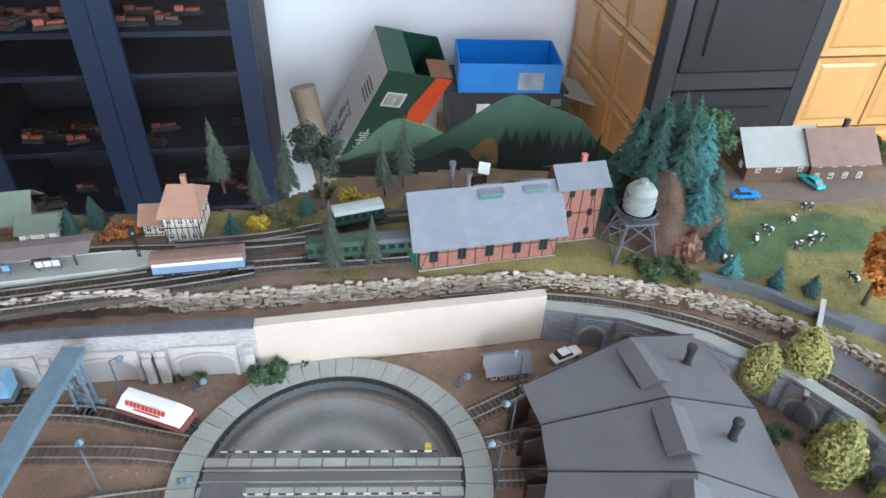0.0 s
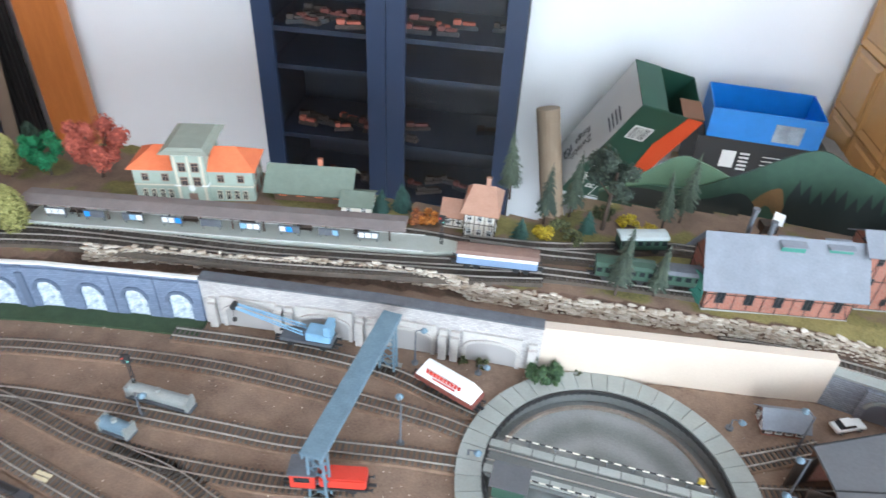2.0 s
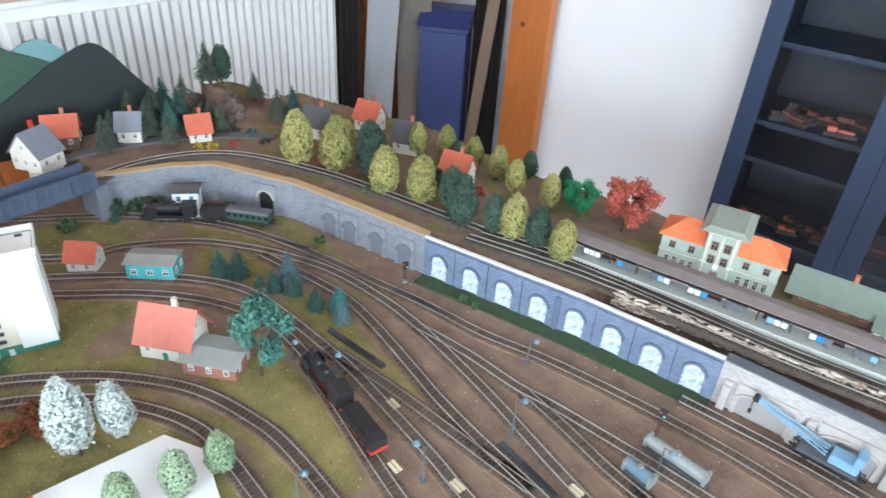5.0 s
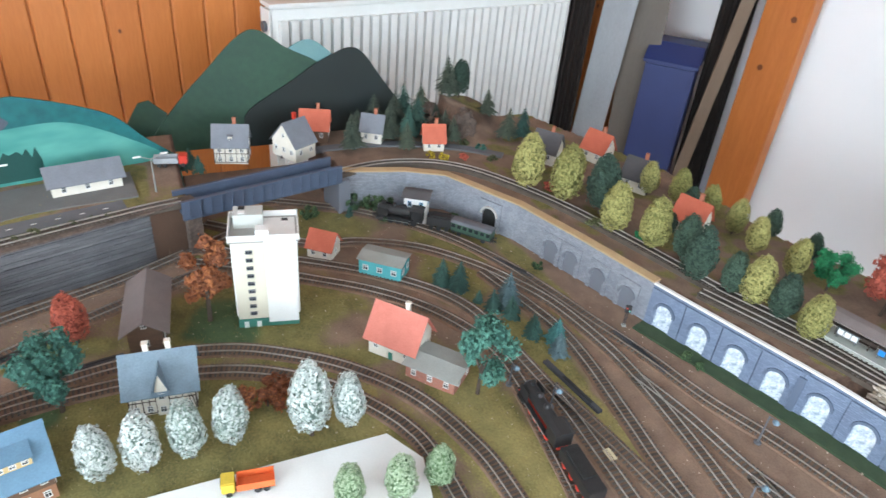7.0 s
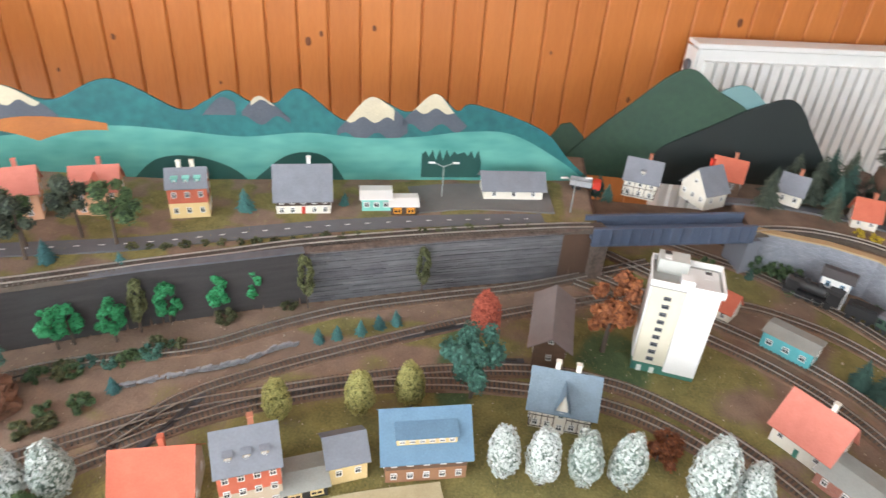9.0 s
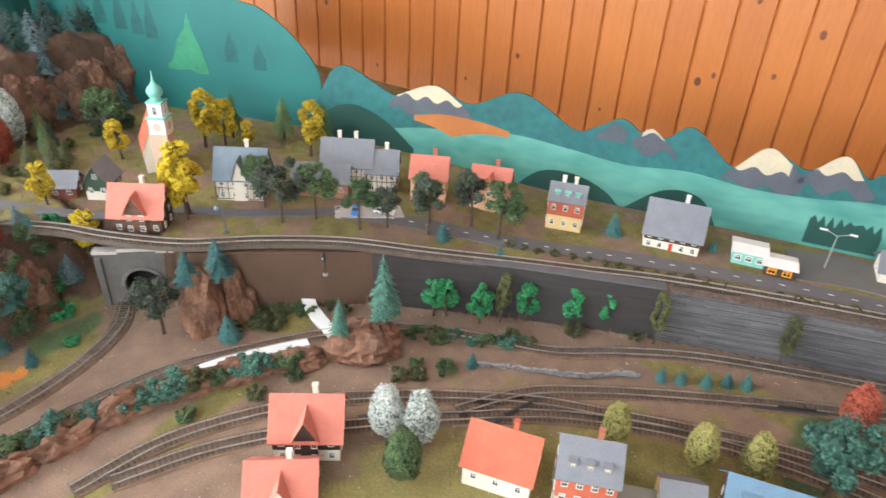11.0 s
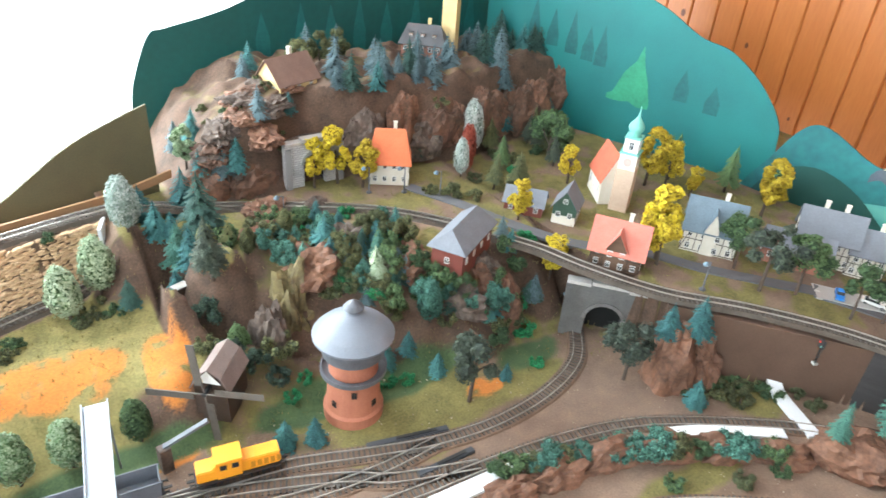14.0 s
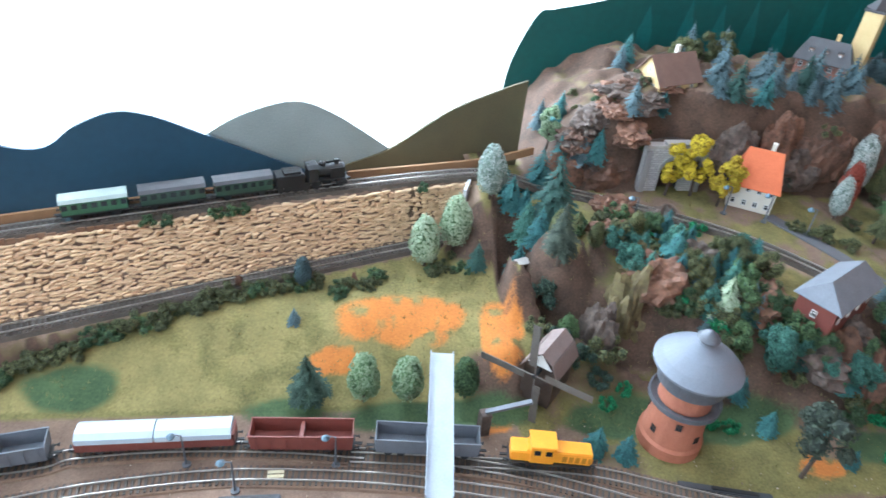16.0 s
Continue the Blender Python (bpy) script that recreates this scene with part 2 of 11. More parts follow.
def bar(bm, a, b, w, h=None):
    """A square bar from a to b."""
    a, b = Vector(a), Vector(b)
    d = b - a
    m = Matrix.Translation((a + b) / 2) @ d.to_track_quat("Z", "Y").to_matrix().to_4x4() @ Matrix.Diagonal((w, h or w, d.length, 1))
    return bmesh.ops.create_cube(bm, size=1, matrix=m)["verts"]


def prism(bm, pts, vec):
    """A flat outline pts (3D) pushed out along vec."""
    vec = Vector(vec)
    a = [bm.verts.new(p) for p in pts]
    b = [bm.verts.new(Vector(p) + vec) for p in pts]
    bm.faces.new(a[::-1])
    bm.faces.new(b)
    n = len(a)
    for i in range(n):
        bm.faces.new((a[i], a[(i + 1) % n], b[(i + 1) % n], b[i]))


def lathe(bm, prof, x=0, y=0, seg=16, caps=True):
    """A turned shape from (radius, height) pairs."""
    rings = []
    for r, z in prof:
        rings.append([bm.verts.new((x + r * math.cos(2 * math.pi * i / seg), y + r * math.sin(2 * math.pi * i / seg), z)) for i in range(seg)])
    for p, q in zip(rings, rings[1:]):
        for i in range(seg):
            bm.faces.new((p[i], p[(i + 1) % seg], q[(i + 1) % seg], q[i]))
    if caps:
        bm.faces.new(rings[0][::-1])
        bm.faces.new(rings[-1])


def mesh_of(name, bm, material, smooth=False, bevel=0.0):
    bmesh.ops.recalc_face_normals(bm, faces=bm.faces)
    if bevel:
        bmesh.ops.bevel(bm, geom=list(bm.edges), offset=bevel, segments=2, affect="EDGES", clamp_overlap=True)
    me = bpy.data.meshes.new(name)
    bm.to_mesh(me)
    bm.free()
    me.materials.append(material)
    if smooth:
        for p in me.polygons:
            p.use_smooth = True
    return me


def part(name, bm, material, parent, label="", smooth=False, bevel=0.0):
    ob = new(name, mesh_of(name, bm, material, smooth, bevel))
    ob.parent = parent
    return tagged(ob, label)


def thing(name, x, y, z, rz, label, category, group="", kind="", s=1.0):
    ob = new(name)
    ob.empty_display_size = 0.02
    ob.matrix_world = pose(x, y, z, 0, 0, rz) @ Matrix.Diagonal((s, s, s, 1))
    return tagged(ob, label, category, group, kind)


def solid(name, bm, material, label, category, kind="", group="", smooth=False, bevel=0.0):
    ob = new(name, mesh_of(name, bm, material, smooth, bevel))
    return tagged(ob, label, category, group, kind)


def smooth_line(pts, step):
    """A smooth run of points (x, y, z) through pts, about step apart."""
    p = [Vector(q if len(q) == 3 else (*q, 0.0)) for q in pts]
    p = [2 * p[0] - p[1]] + p + [2 * p[-1] - p[-2]]
    out = []
    for i in range(1, len(p) - 2):
        a, b, c, d = p[i - 1:i + 3]
        n = max(2, round((c - b).length / step))
        for k in range(n):
            t = k / n
            out.append(0.5 * ((2 * b) + (c - a) * t + (2 * a - 5 * b + 4 * c - d) * t * t + (3 * b - a - 3 * c + d) * t ** 3))
    out.append(p[-2])
    return out


def sweep(bm, line, prof):
    """A profile (side, up) swept along a line; side is to the left of the way."""
    rings = []
    for i, q in enumerate(line):
        d = line[min(i + 1, len(line) - 1)] - line[max(i - 1, 0)]
        n = Vector((-d.y, d.x, 0)).normalized()
        rings.append([bm.verts.new(q + n * s + Vector((0, 0, u))) for s, u in prof])
    k = len(prof)
    for a, b in zip(rings, rings[1:]):
        for i in range(k):
            bm.faces.new((a[i], a[(i + 1) % k], b[(i + 1) % k], b[i]))
    bm.faces.new(rings[0])
    bm.faces.new(rings[-1][::-1])


# ---- the lie of the land ----
WALL_LINE = [(0.92, -0.2), (0.72, 0.25), (0.62, 0.43), (0.55, 0.555), (0.49, 0.625), (0.39, 0.69), (0.28, 0.73), (0.16, 0.745), (-0.26, 0.655), (-0.51, 0.62), (-0.80, 0.565),
             (-1.05, 0.505), (-1.37, 0.405), (-1.55, 0.355), (-1.72, 0.30), (-1.80, 0.255), (-1.90, 0.20), (-1.945, 0.115), (-1.965, 0.03), (-1.985, -0.05), (-2.19, -0.06),
             (-2.19, -0.37), (-1.89, -0.37), (-1.853, -0.46), (-1.77, -0.71),
             (-1.68, -0.95), (-1.57, -1.2), (-1.44, -1.45), (-1.32, -1.58), (-1.21, -1.70), (-1.17, -1.82)]
RUB_LINE = [(0.95, 0.1), (0.80, 0.35), (0.66, 0.58), (0.55, 0.69), (0.43, 0.755), (0.31, 0.785), (0.19, 0.796), (0.09, 0.790), (-0.06, 0.765), (-0.16, 0.750), (-0.32, 0.722), (-0.55, 0.69), (-0.69, 0.652), (-0.79, 0.622), (-0.91, 0.590), (-1.02, 0.555), (-1.2, 0.485)]


def offset_line(pts, d):
    """The line shifted by d to its right."""
    out = []
    for i, (x, y) in enumerate(pts):
        a, b = pts[max(i - 1, 0)], pts[min(i + 1, len(pts) - 1)]
        dx, dy = b[0] - a[0], b[1] - a[1]
        L = math.hypot(dx, dy)
        out.append((x + dy / L * d, y - dx / L * d))
    return out


def inside(px, py, poly):
    res = np.zeros(px.shape, bool)
    n = len(poly)
    for i in range(n):
        (x0, y0), (x1, y1) = poly[i], poly[(i + 1) % n]
        if y0 == y1:
            continue
        c = (py > min(y0, y1)) & (py <= max(y0, y1)) & (px < (py - y0) / (y1 - y0) * (x1 - x0) + x0)
        res ^= c
    return res


def sstep(a, b, v):
    t = np.clip((v - a) / (b - a), 0, 1)
    return t * t * (3 - 2 * t)


def dist_line(px, py, pts):
    """Distance to a line of points, and how far along it (0 to 1 per piece) the nearest place is."""
    best, along = np.full(px.shape, 9.0), np.zeros(px.shape)
    for i, ((x0, y0), (x1, y1)) in enumerate(zip(pts, pts[1:])):
        dx, dy = x1 - x0, y1 - y0
        t = np.clip(((px - x0) * dx + (py - y0) * dy) / (dx * dx + dy * dy), 0, 1)
        d = np.hypot(px - x0 - t * dx, py - y0 - t * dy)
        along = np.where(d < best, i + t, along)
        best = np.minimum(best, d)
    return best, along


def wavy(px, py, s, seed):
    """A cheap smooth random field between -1 and 1."""
    r = np.random.RandomState(seed)
    v = np.zeros(px.shape)
    for k in range(7):
        a, ph, f = r.uniform(0, 6.28), r.uniform(0, 6.28), s * r.uniform(0.6, 1.7)
        v += np.sin((px * math.cos(a) + py * math.sin(a)) * f + ph + 1.3 * np.sin((py * math.cos(a) - px * math.sin(a)) * f * 0.7 + ph * 2))
    return v / 4.5


NORTH_POLY = [(2.0, -0.2), (2.0, 3.0), (-3.2, 3.0), (-3.2, -0.06)] + offset_line(WALL_LINE[:21], 0.010)[::-1]
WEST_POLY = [(-3.2, -0.37), (-3.2, -3.4), (-1.17, -3.4)] + offset_line(WALL_LINE[21:], 0.010)[::-1]
RUB_POLY = [(2.0, 0.1), (2.0, 3.0), (-3.2, 3.0), (-3.2, 0.3)] + [(-1.9, 0.33), (-1.6, 0.36)] + offset_line(RUB_LINE, 0.006)[::-1]
SLOPE_FOOT = [(-1.17, -1.86), (-1.05, -1.86), (-0.95, -1.82), (-0.83, -1.85), (-0.72, -1.93), (-0.6, -1.99), (-0.52, -2.05), (-0.46, -2.16)]
FAR_TRACK = [(0.6, -2.03), (0.317, -2.126), (0.093, -2.20), (-0.177, -2.285), (-0.42, -2.347)]
LOW_TRACK = [(0.6, -1.93), (0.306, -2.027), (0.04, -2.127), (-0.30, -2.254), (-0.42, -2.30)]


def land(px, py):
    """Height of the ground."""
    px, py = np.asarray(px, float), np.asarray(py, float)
    z = 0.0015 * wavy(px, py, 30, 1)
    # north: the ledge behind the walls, then the station level
    north = inside(px, py, NORTH_POLY)
    z = np.where(north, 0.060 + 0.001 * wavy(px, py, 40, 2), z)
    z = np.where(north & (px < -1.05), 0.086, z)
    up = inside(px, py, RUB_POLY) & north
    z = np.where(up, 0.086 + 0.0015 * wavy(px, py, 30, 3), z)
    # the eastern rock and the pasture
    east = sstep(0.30, 0.52, px) * sstep(0.74, 0.95, py)
    z = np.where(up, z + 0.04 * east, z)
    d = np.hypot((px - 0.375) / 1.0, (py - 0.985) / 1.5)
    z = np.where(up, z + (0.10 + 0.03 * wavy(px, py, 60, 4)) * sstep(0.105, 0.03, d), z)
    # small wooded hill in the north-western corner
    d = np.hypot((px + 2.30) / 1.3, py - 0.36)
    z = np.where(up, z + (0.075 + 0.015 * wavy(px, py, 50, 5)) * sstep(0.17, 0.06, d), z)
    # west: street level, rising to the village
    west = inside(px, py, WEST_POLY)
    lv = 0.113 + 0.025 * sstep(-1.25, -1.75, py)
    z = np.where(west, lv + 0.001 * wavy(px, py, 40, 6), z)
    # village and slope south-west of the tunnel mouth
    dist, along = dist_line(px, py, SLOPE_FOOT)
    behind = inside(px, py, SLOPE_FOOT + [(-0.46, -3.4), (-1.17, -3.4)])
    rough = 0.018 * wavy(px, py, 45, 7) * sstep(0.01, 0.05, dist) * sstep(0.24, 0.14, dist)
    z = np.where(behind, 0.145 * sstep(0.0, 0.16, dist) + rough, z)
    # field and the two southern lines
    field = (px >= -0.46) & (py < -1.90)
    dl, al = dist_line(px, py, LOW_TRACK)
    yl = np.interp(px, [p[0] for p in LOW_TRACK[::-1]], [p[1] for p in LOW_TRACK[::-1]])
    yf = np.interp(px, [p[0] for p in FAR_TRACK[::-1]], [p[1] for p in FAR_TRACK[::-1]])
    fz = 0.078 * sstep(-1.90, -2.10, py) + 0.004 * wavy(px, py, 25, 8) * sstep(-1.92, -1.97, py)
    fz = np.where(py < yl + 0.03, 0.078, fz)
    fz = np.where(py < yl - 0.018, 0.080 + 0.108 * np.clip((yl - 0.018 - py) / np.maximum(yl - 0.018 - yf - 0.022, 0.01), 0, 1), fz)
    fz = np.where(py < yf + 0.022, 0.188, fz)
    blend = sstep(-0.44, -0.36, px)
    zs = 0.075 * sstep(-1.89, -2.0, py) + 0.11 * sstep(-2.13, -2.30, py)
    z = np.where(field, fz * blend + (1 - blend) * zs, z)
    z = np.where((px < -0.46) & (~behind) & (py < -1.9) & (px > -1.1), 0.07 * sstep(-1.89, -2.02, py) + 0.075 * sstep(-2.04, -2.11, py), z)
    # rocky knoll at the end of the field
    knoll = sstep(0.11, 0.03, np.hypot(px + 0.565, (py + 2.16) * 0.9))
    z = np.where(py < -1.95, np.maximum(z, knoll * (0.16 + 0.012 * wavy(px, py, 60, 13))), z)
    # the cutting into the tunnel mouth
    ca, sa = math.cos(math.radians(132)), math.sin(math.radians(132))
    lx, ly = (px + 1.172) * ca + (py + 1.800) * sa, -(px + 1.172) * sa + (py + 1.800) * ca
    z = np.where((np.abs(lx) < 0.04) & (ly > -0.03) & (ly < 0.052), np.minimum(z, 0.0), z)
    # the great hill
    hill = sstep(-2.37, -2.435, py + 0.014 * wavy(px, py, 14, 9) + 0.08 * sstep(-1.2, -1.6, px) + 0.04 * np.exp(-((px + 0.845) / 0.07) ** 2)) * sstep(-0.545, -0.66, px) * sstep(-2.79, -2.735, py) * sstep(-1.98, -1.75, px)
    z = z + hill * (0.110 + 0.078 * sstep(-0.60, -0.80, px) + 0.014 * wavy(px, py, 30, 10))
    z = z + hill * 0.012 * wavy(px, py, 80, 11)
    return z


def ground_z(x, y):
    return float(land(np.array([x]), np.array([y]))[0])

# ---- ground ----


def blob(px, py, x, y, rx, ry, seed=0, soft=0.35):
    d = np.hypot((px - x) / rx, (py - y) / ry) + 0.22 * wavy(px, py, 60, 40 + seed)
    return sstep(1 + soft, 1 - soft, d)


PATCH_GREEN = [(0.20, -1.97, 0.06, 0.03), (-0.10, -1.93, 0.05, 0.02), (-0.33, -1.915, 0.14, 0.025), (-0.62, -1.90, 0.08, 0.03), (-0.78, -1.88, 0.10, 0.03), (-1.02, -1.83, 0.07, 0.03), (0.62, 0.90, 0.12, 0.04), (0.50, 0.86, 0.05, 0.05), (-1.60, -0.36, 0.07, 0.06), (-1.55, -0.65, 0.12, 0.03)]


def build_ground():
    step = 0.009
    xs, ys = np.arange(-2.24, 0.96, step), np.arange(-2.735, 1.22, step)
    gx, gy = np.meshgrid(xs, ys)
    z = land(gx, gy)
    nx, ny = len(xs), len(ys)
    co = np.stack([gx, gy, z], -1).reshape(-1, 3)
    i = np.arange(nx * ny).reshape(ny, nx)
    q = np.stack([i[:-1, :-1], i[:-1, 1:], i[1:, 1:], i[1:, :-1]], -1).reshape(-1, 4)
    cx, cyy = co[q].mean(1)[:, 0], co[q].mean(1)[:, 1]
    aisle = (cx > -0.72) & (cyy < 0.05) & (cyy > -1.62)
    corner = cyy > np.interp(cx, [-2.24, -1.8, -1.44, -1.16, -0.6, -0.33, -0.2, 0.1, 0.96], [0.62, 0.78, 0.81, 0.90, 0.91, 0.95, 1.06, 1.13, 1.21])
    off = cyy < np.interp(cx, [-0.5, -0.42, -0.177, 0.093, 0.317, 0.96], [-2.95, -2.40, -2.335, -2.25, -2.175, -1.95])
    pit = np.hypot(cx + 0.127, cyy - 0.477) < 0.176
    q = q[~(aisle | corner | pit | (off & (cx > -0.5)))]
    me = bpy.data.meshes.new("ground")
    me.from_pydata(co.tolist(), [], q.tolist())
    # what is strewn where: grass, yellow turf, bare rock
    x, y = gx.ravel(), gy.ravel()
    gzx, gzy = np.gradient(z, step)
    steep = np.hypot(gzx, gzy).ravel()
    w = wavy(x, y, 25, 20) * 0.5 + wavy(x, y, 80, 21) * 0.35
    grass = np.zeros(len(x))
    yellow = np.zeros(len(x))
    rust = np.zeros(len(x))
    green = np.zeros(len(x))
    for bx_, by_, rx_, ry_ in [(-1.22, -0.02, 0.2, 0.07), (-1.62, -0.33, 0.12, 0.2), (-1.38, -0.33, 0.09, 0.13), (-1.45, -0.45, 0.05, 0.35), (-1.2, -0.6, 0.28, 0.5), (-1.15, 0.17, 0.1, 0.02),
                               (-1.35, 0.16, 0.12, 0.04), (-1.62, 0.10, 0.1, 0.06), (-1.75, 0.15, 0.1, 0.08), (-1.62, -0.75, 0.03, 0.22), (-1.55, 0.27, 0.2, 0.03), (-1.9, -0.2, 0.1, 0.2),
                               (-1.0, -1.48, 0.2, 0.025), (-0.75, -1.82, 0.14, 0.1), (-0.95, -1.78, 0.12, 0.03), (-1.3, -1.55, 0.05, 0.05), (-0.1, 0.9, 0.35, 0.04), (0.2, 0.82, 0.2, 0.05)]:
        grass = np.maximum(grass, blob(x, y, bx_, by_, rx_, ry_))
    grass = np.maximum(grass, ((x > -0.5) & (y < -1.93)) * 0.9)
    north_up = inside(x, y, RUB_POLY)
    grass = np.maximum(grass, north_up * sstep(0.0, 0.35, w) * 0.9)
    grass = np.maximum(grass, north_up * sstep(0.42, 0.5, x) * sstep(1.0, 0.93, y))
    grass = np.maximum(grass, (inside(x, y, WEST_POLY) & (y < -0.45)) * sstep(-0.2, 0.2, w) * 0.85)
    grass = np.maximum(grass, ((y < -1.86) & (x < -0.45)) * sstep(-0.35, 0.25, w) * 0.95)
    dl, _ = dist_line(x, y, LOW_TRACK)
    df, _ = dist_line(x, y, FAR_TRACK)
    sl = (y < np.interp(x, [p[0] for p in LOW_TRACK[::-1]], [p[1] for p in LOW_TRACK[::-1]]) + 0.028) & (x > -0.44)
    grass = np.where(sl, 0.05, grass)
    yellow = np.maximum(yellow, ((x > -0.5) & (y < -1.94) & ~sl) * sstep(-0.4, 0.3, w))
    for bx_, by_, rx_, ry_ in [(-1.22, -0.02, 0.16, 0.05), (-1.05, -0.9, 0.2, 0.3), (0.15, 0.82, 0.2, 0.03), (-0.98, -1.455, 0.08, 0.012), (-1.15, 0.17, 0.1, 0.02), (-1.32, -0.2, 0.06, 0.04)]:
        yellow = np.maximum(yellow, blob(x, y, bx_, by_, rx_, ry_, 3))
    for bx_, by_, rx_, ry_ in [(-0.28, -2.07, 0.10, 0.045), (-0.44, -2.03, 0.035, 0.07), (-0.17, -2.0, 0.04, 0.02), (-0.90, -1.80, 0.035, 0.018), (-0.39, -1.9, 0.05, 0.02)]:
        rust = np.maximum(rust, blob(x, y, bx_, by_, rx_, ry_, 5, 0.2) * sstep(-0.9, 0.2, wavy(x, y, 120, 22)))
    for bx_, by_, rx_, ry_ in PATCH_GREEN:
        f_ = blob(x, y, bx_, by_, rx_, ry_, 7)
        yellow = yellow * (1 - f_)
        green = np.maximum(green, f_)
    rock = sstep(0.55, 1.1, steep) * (~sl)
    rock = np.maximum(rock, 0.75 * ((x < -0.56) & (y < -2.42)) * sstep(-0.3, 0.3, w))
    rock = np.where(((y < -2.25) & (x < -0.45)), np.maximum(rock, sstep(0.35, 0.9, steep)), rock)
    col = np.stack([np.clip(grass, 0, 1), np.clip(yellow, 0, 1), rock, np.ones(len(x))], -1)
    at_ = me.color_attributes.new("strewn", "FLOAT_COLOR", "POINT")
    at_.data.foreach_set("color", col.ravel())
    a2 = me.attributes.new("rust", "FLOAT", "POINT")
    a2.data.foreach_set("value", rust)
    a3 = me.attributes.new("moss", "FLOAT", "POINT")
    a3.data.foreach_set("value", green)
    for p in me.polygons:
        p.use_smooth = True
    m = mat("landscape", (0.29, 0.195, 0.14), (0.11, 0.07, 0.05), 0.95, scale=22, fine=350, bump=0.6)
    nt = m.node_tree
    b = nt.nodes["Principled BSDF"]
    ramp = [n for n in nt.nodes if n.type == "VALTORGB"][0]
    at1 = nt.nodes.new("ShaderNodeAttribute")
    at1.attribute_name = "strewn"
    sep = nt.nodes.new("ShaderNodeSeparateColor")
    nt.links.new(at1.outputs["Color"], sep.inputs[0])
    at3 = nt.nodes.new("ShaderNodeAttribute")
    at3.attribute_name = "rust"
    nz = nt.nodes.new("ShaderNodeTexNoise")
    nz.inputs["Scale"].default_value, nz.inputs["Detail"].default_value = 260, 3
    tc = [n for n in nt.nodes if n.type == "TEX_COORD"][0]
    nt.links.new(tc.outputs["Object"], nz.inputs["Vector"])
    nz2 = nt.nodes.new("ShaderNodeTexNoise")
    nz2.inputs["Scale"].default_value, nz2.inputs["Detail"].default_value = 28, 4
    nt.links.new(tc.outputs["Object"], nz2.inputs["Vector"])

    def tone(c1, c2):
        r = nt.nodes.new("ShaderNodeValToRGB")
        r.color_ramp.elements[0].position, r.color_ramp.elements[1].position = 0.25, 0.75
        r.color_ramp.elements[0].color, r.color_ramp.elements[1].color = (*c1, 1), (*c2, 1)
        s = nt.nodes.new("ShaderNodeMath")
        s.operation = "MULTIPLY_ADD"
        s.inputs[1].default_value = 0.5
        h = nt.nodes.new("ShaderNodeMath")
        h.operation = "MULTIPLY"
        h.inputs[1].default_value = 0.5
        nt.links.new(nz.outputs[0], h.inputs[0])
        nt.links.new(nz2.outputs[0], s.inputs[0])
        nt.links.new(h.outputs[0], s.inputs[2])
        nt.links.new(s.outputs[0], r.inputs[0])
        return r.outputs[0]

    def over(base, top, fac):
        """top strewn over base, broken up by the fine noise."""
        f = nt.nodes.new("ShaderNodeMath")
        f.operation = "MULTIPLY_ADD"
        f.inputs[1].default_value, f.inputs[2].default_value = 1.5, -0.75
        nt.links.new(nz.outputs[0], f.inputs[0])
        s = nt.nodes.new("ShaderNodeMath")
        s.operation = "MULTIPLY_ADD"
        s.inputs[1].default_value = 1.6
        s.use_clamp = True
        nt.links.new(fac, s.inputs[0])
        nt.links.new(f.outputs[0], s.inputs[2])
        g = nt.nodes.new("ShaderNodeMath")
        g.operation = "MULTIPLY"
        nt.links.new(s.outputs[0], g.inputs[0])
        ss = nt.nodes.new("ShaderNodeMath")
        ss.operation, ss.use_clamp = "MULTIPLY", True
        ss.inputs[1].default_value = 4.0
        nt.links.new(fac, ss.inputs[0])
        nt.links.new(ss.outputs[0], g.inputs[1])
        mx = nt.nodes.new("ShaderNodeMix")
        mx.data_type = "RGBA"
        nt.links.new(g.outputs[0], mx.inputs[0])
        nt.links.new(base, mx.inputs[6])
        nt.links.new(top, mx.inputs[7])
        return mx.outputs[2]

    c = over(ramp.outputs[0], tone((0.06, 0.06, 0.02), (0.28, 0.235, 0.08)), sep.outputs[0])
    c = over(c, tone((0.14, 0.12, 0.045), (0.33, 0.275, 0.10)), sep.outputs[1])
    c = over(c, tone((0.028, 0.019, 0.014), (0.17, 0.10, 0.068)), sep.outputs[2])
    c = over(c, tone((0.4, 0.13, 0.03), (0.68, 0.25, 0.05)), at3.outputs["Fac"])
    at4 = nt.nodes.new("ShaderNodeAttribute")
    at4.attribute_name = "moss"
    c = over(c, tone((0.02, 0.05, 0.022), (0.10, 0.15, 0.06)), at4.outputs["Fac"])
    nt.links.new(c, b.inputs["Base Color"])
    me.materials.append(m)
    ob = new("ground", me)
    return tagged(ob, "model landscape of brown earth, strewn turf and rock", "ground", kind="structure")


build_ground()

# ---- walls of the layout ----


def uv_wall(ob):
    """Courses run along a wall: u is the way along it, v the height."""
    me = ob.data
    uv = me.uv_layers.new(name="UVMap")
    for p in me.polygons:
        n = p.normal
        t = Vector((-n.y, n.x, 0))
        t = t.normalized() if t.length > 0.2 else Vector((1, 0, 0))
        for li in p.loop_indices:
            v = me.vertices[me.loops[li].vertex_index].co
            uv.data[li].uv = (v.dot(t), v.z if abs(n.z) < 0.8 else v.y)
    return ob


def between(line, a, b):
    """The run of a line from the point nearest a to the point nearest b."""
    ia = min(range(len(line)), key=lambda i: math.dist(line[i], a))
    ib = min(range(len(line)), key=lambda i: math.dist(line[i], b))
    return line[min(ia, ib):max(ia, ib) + 1]


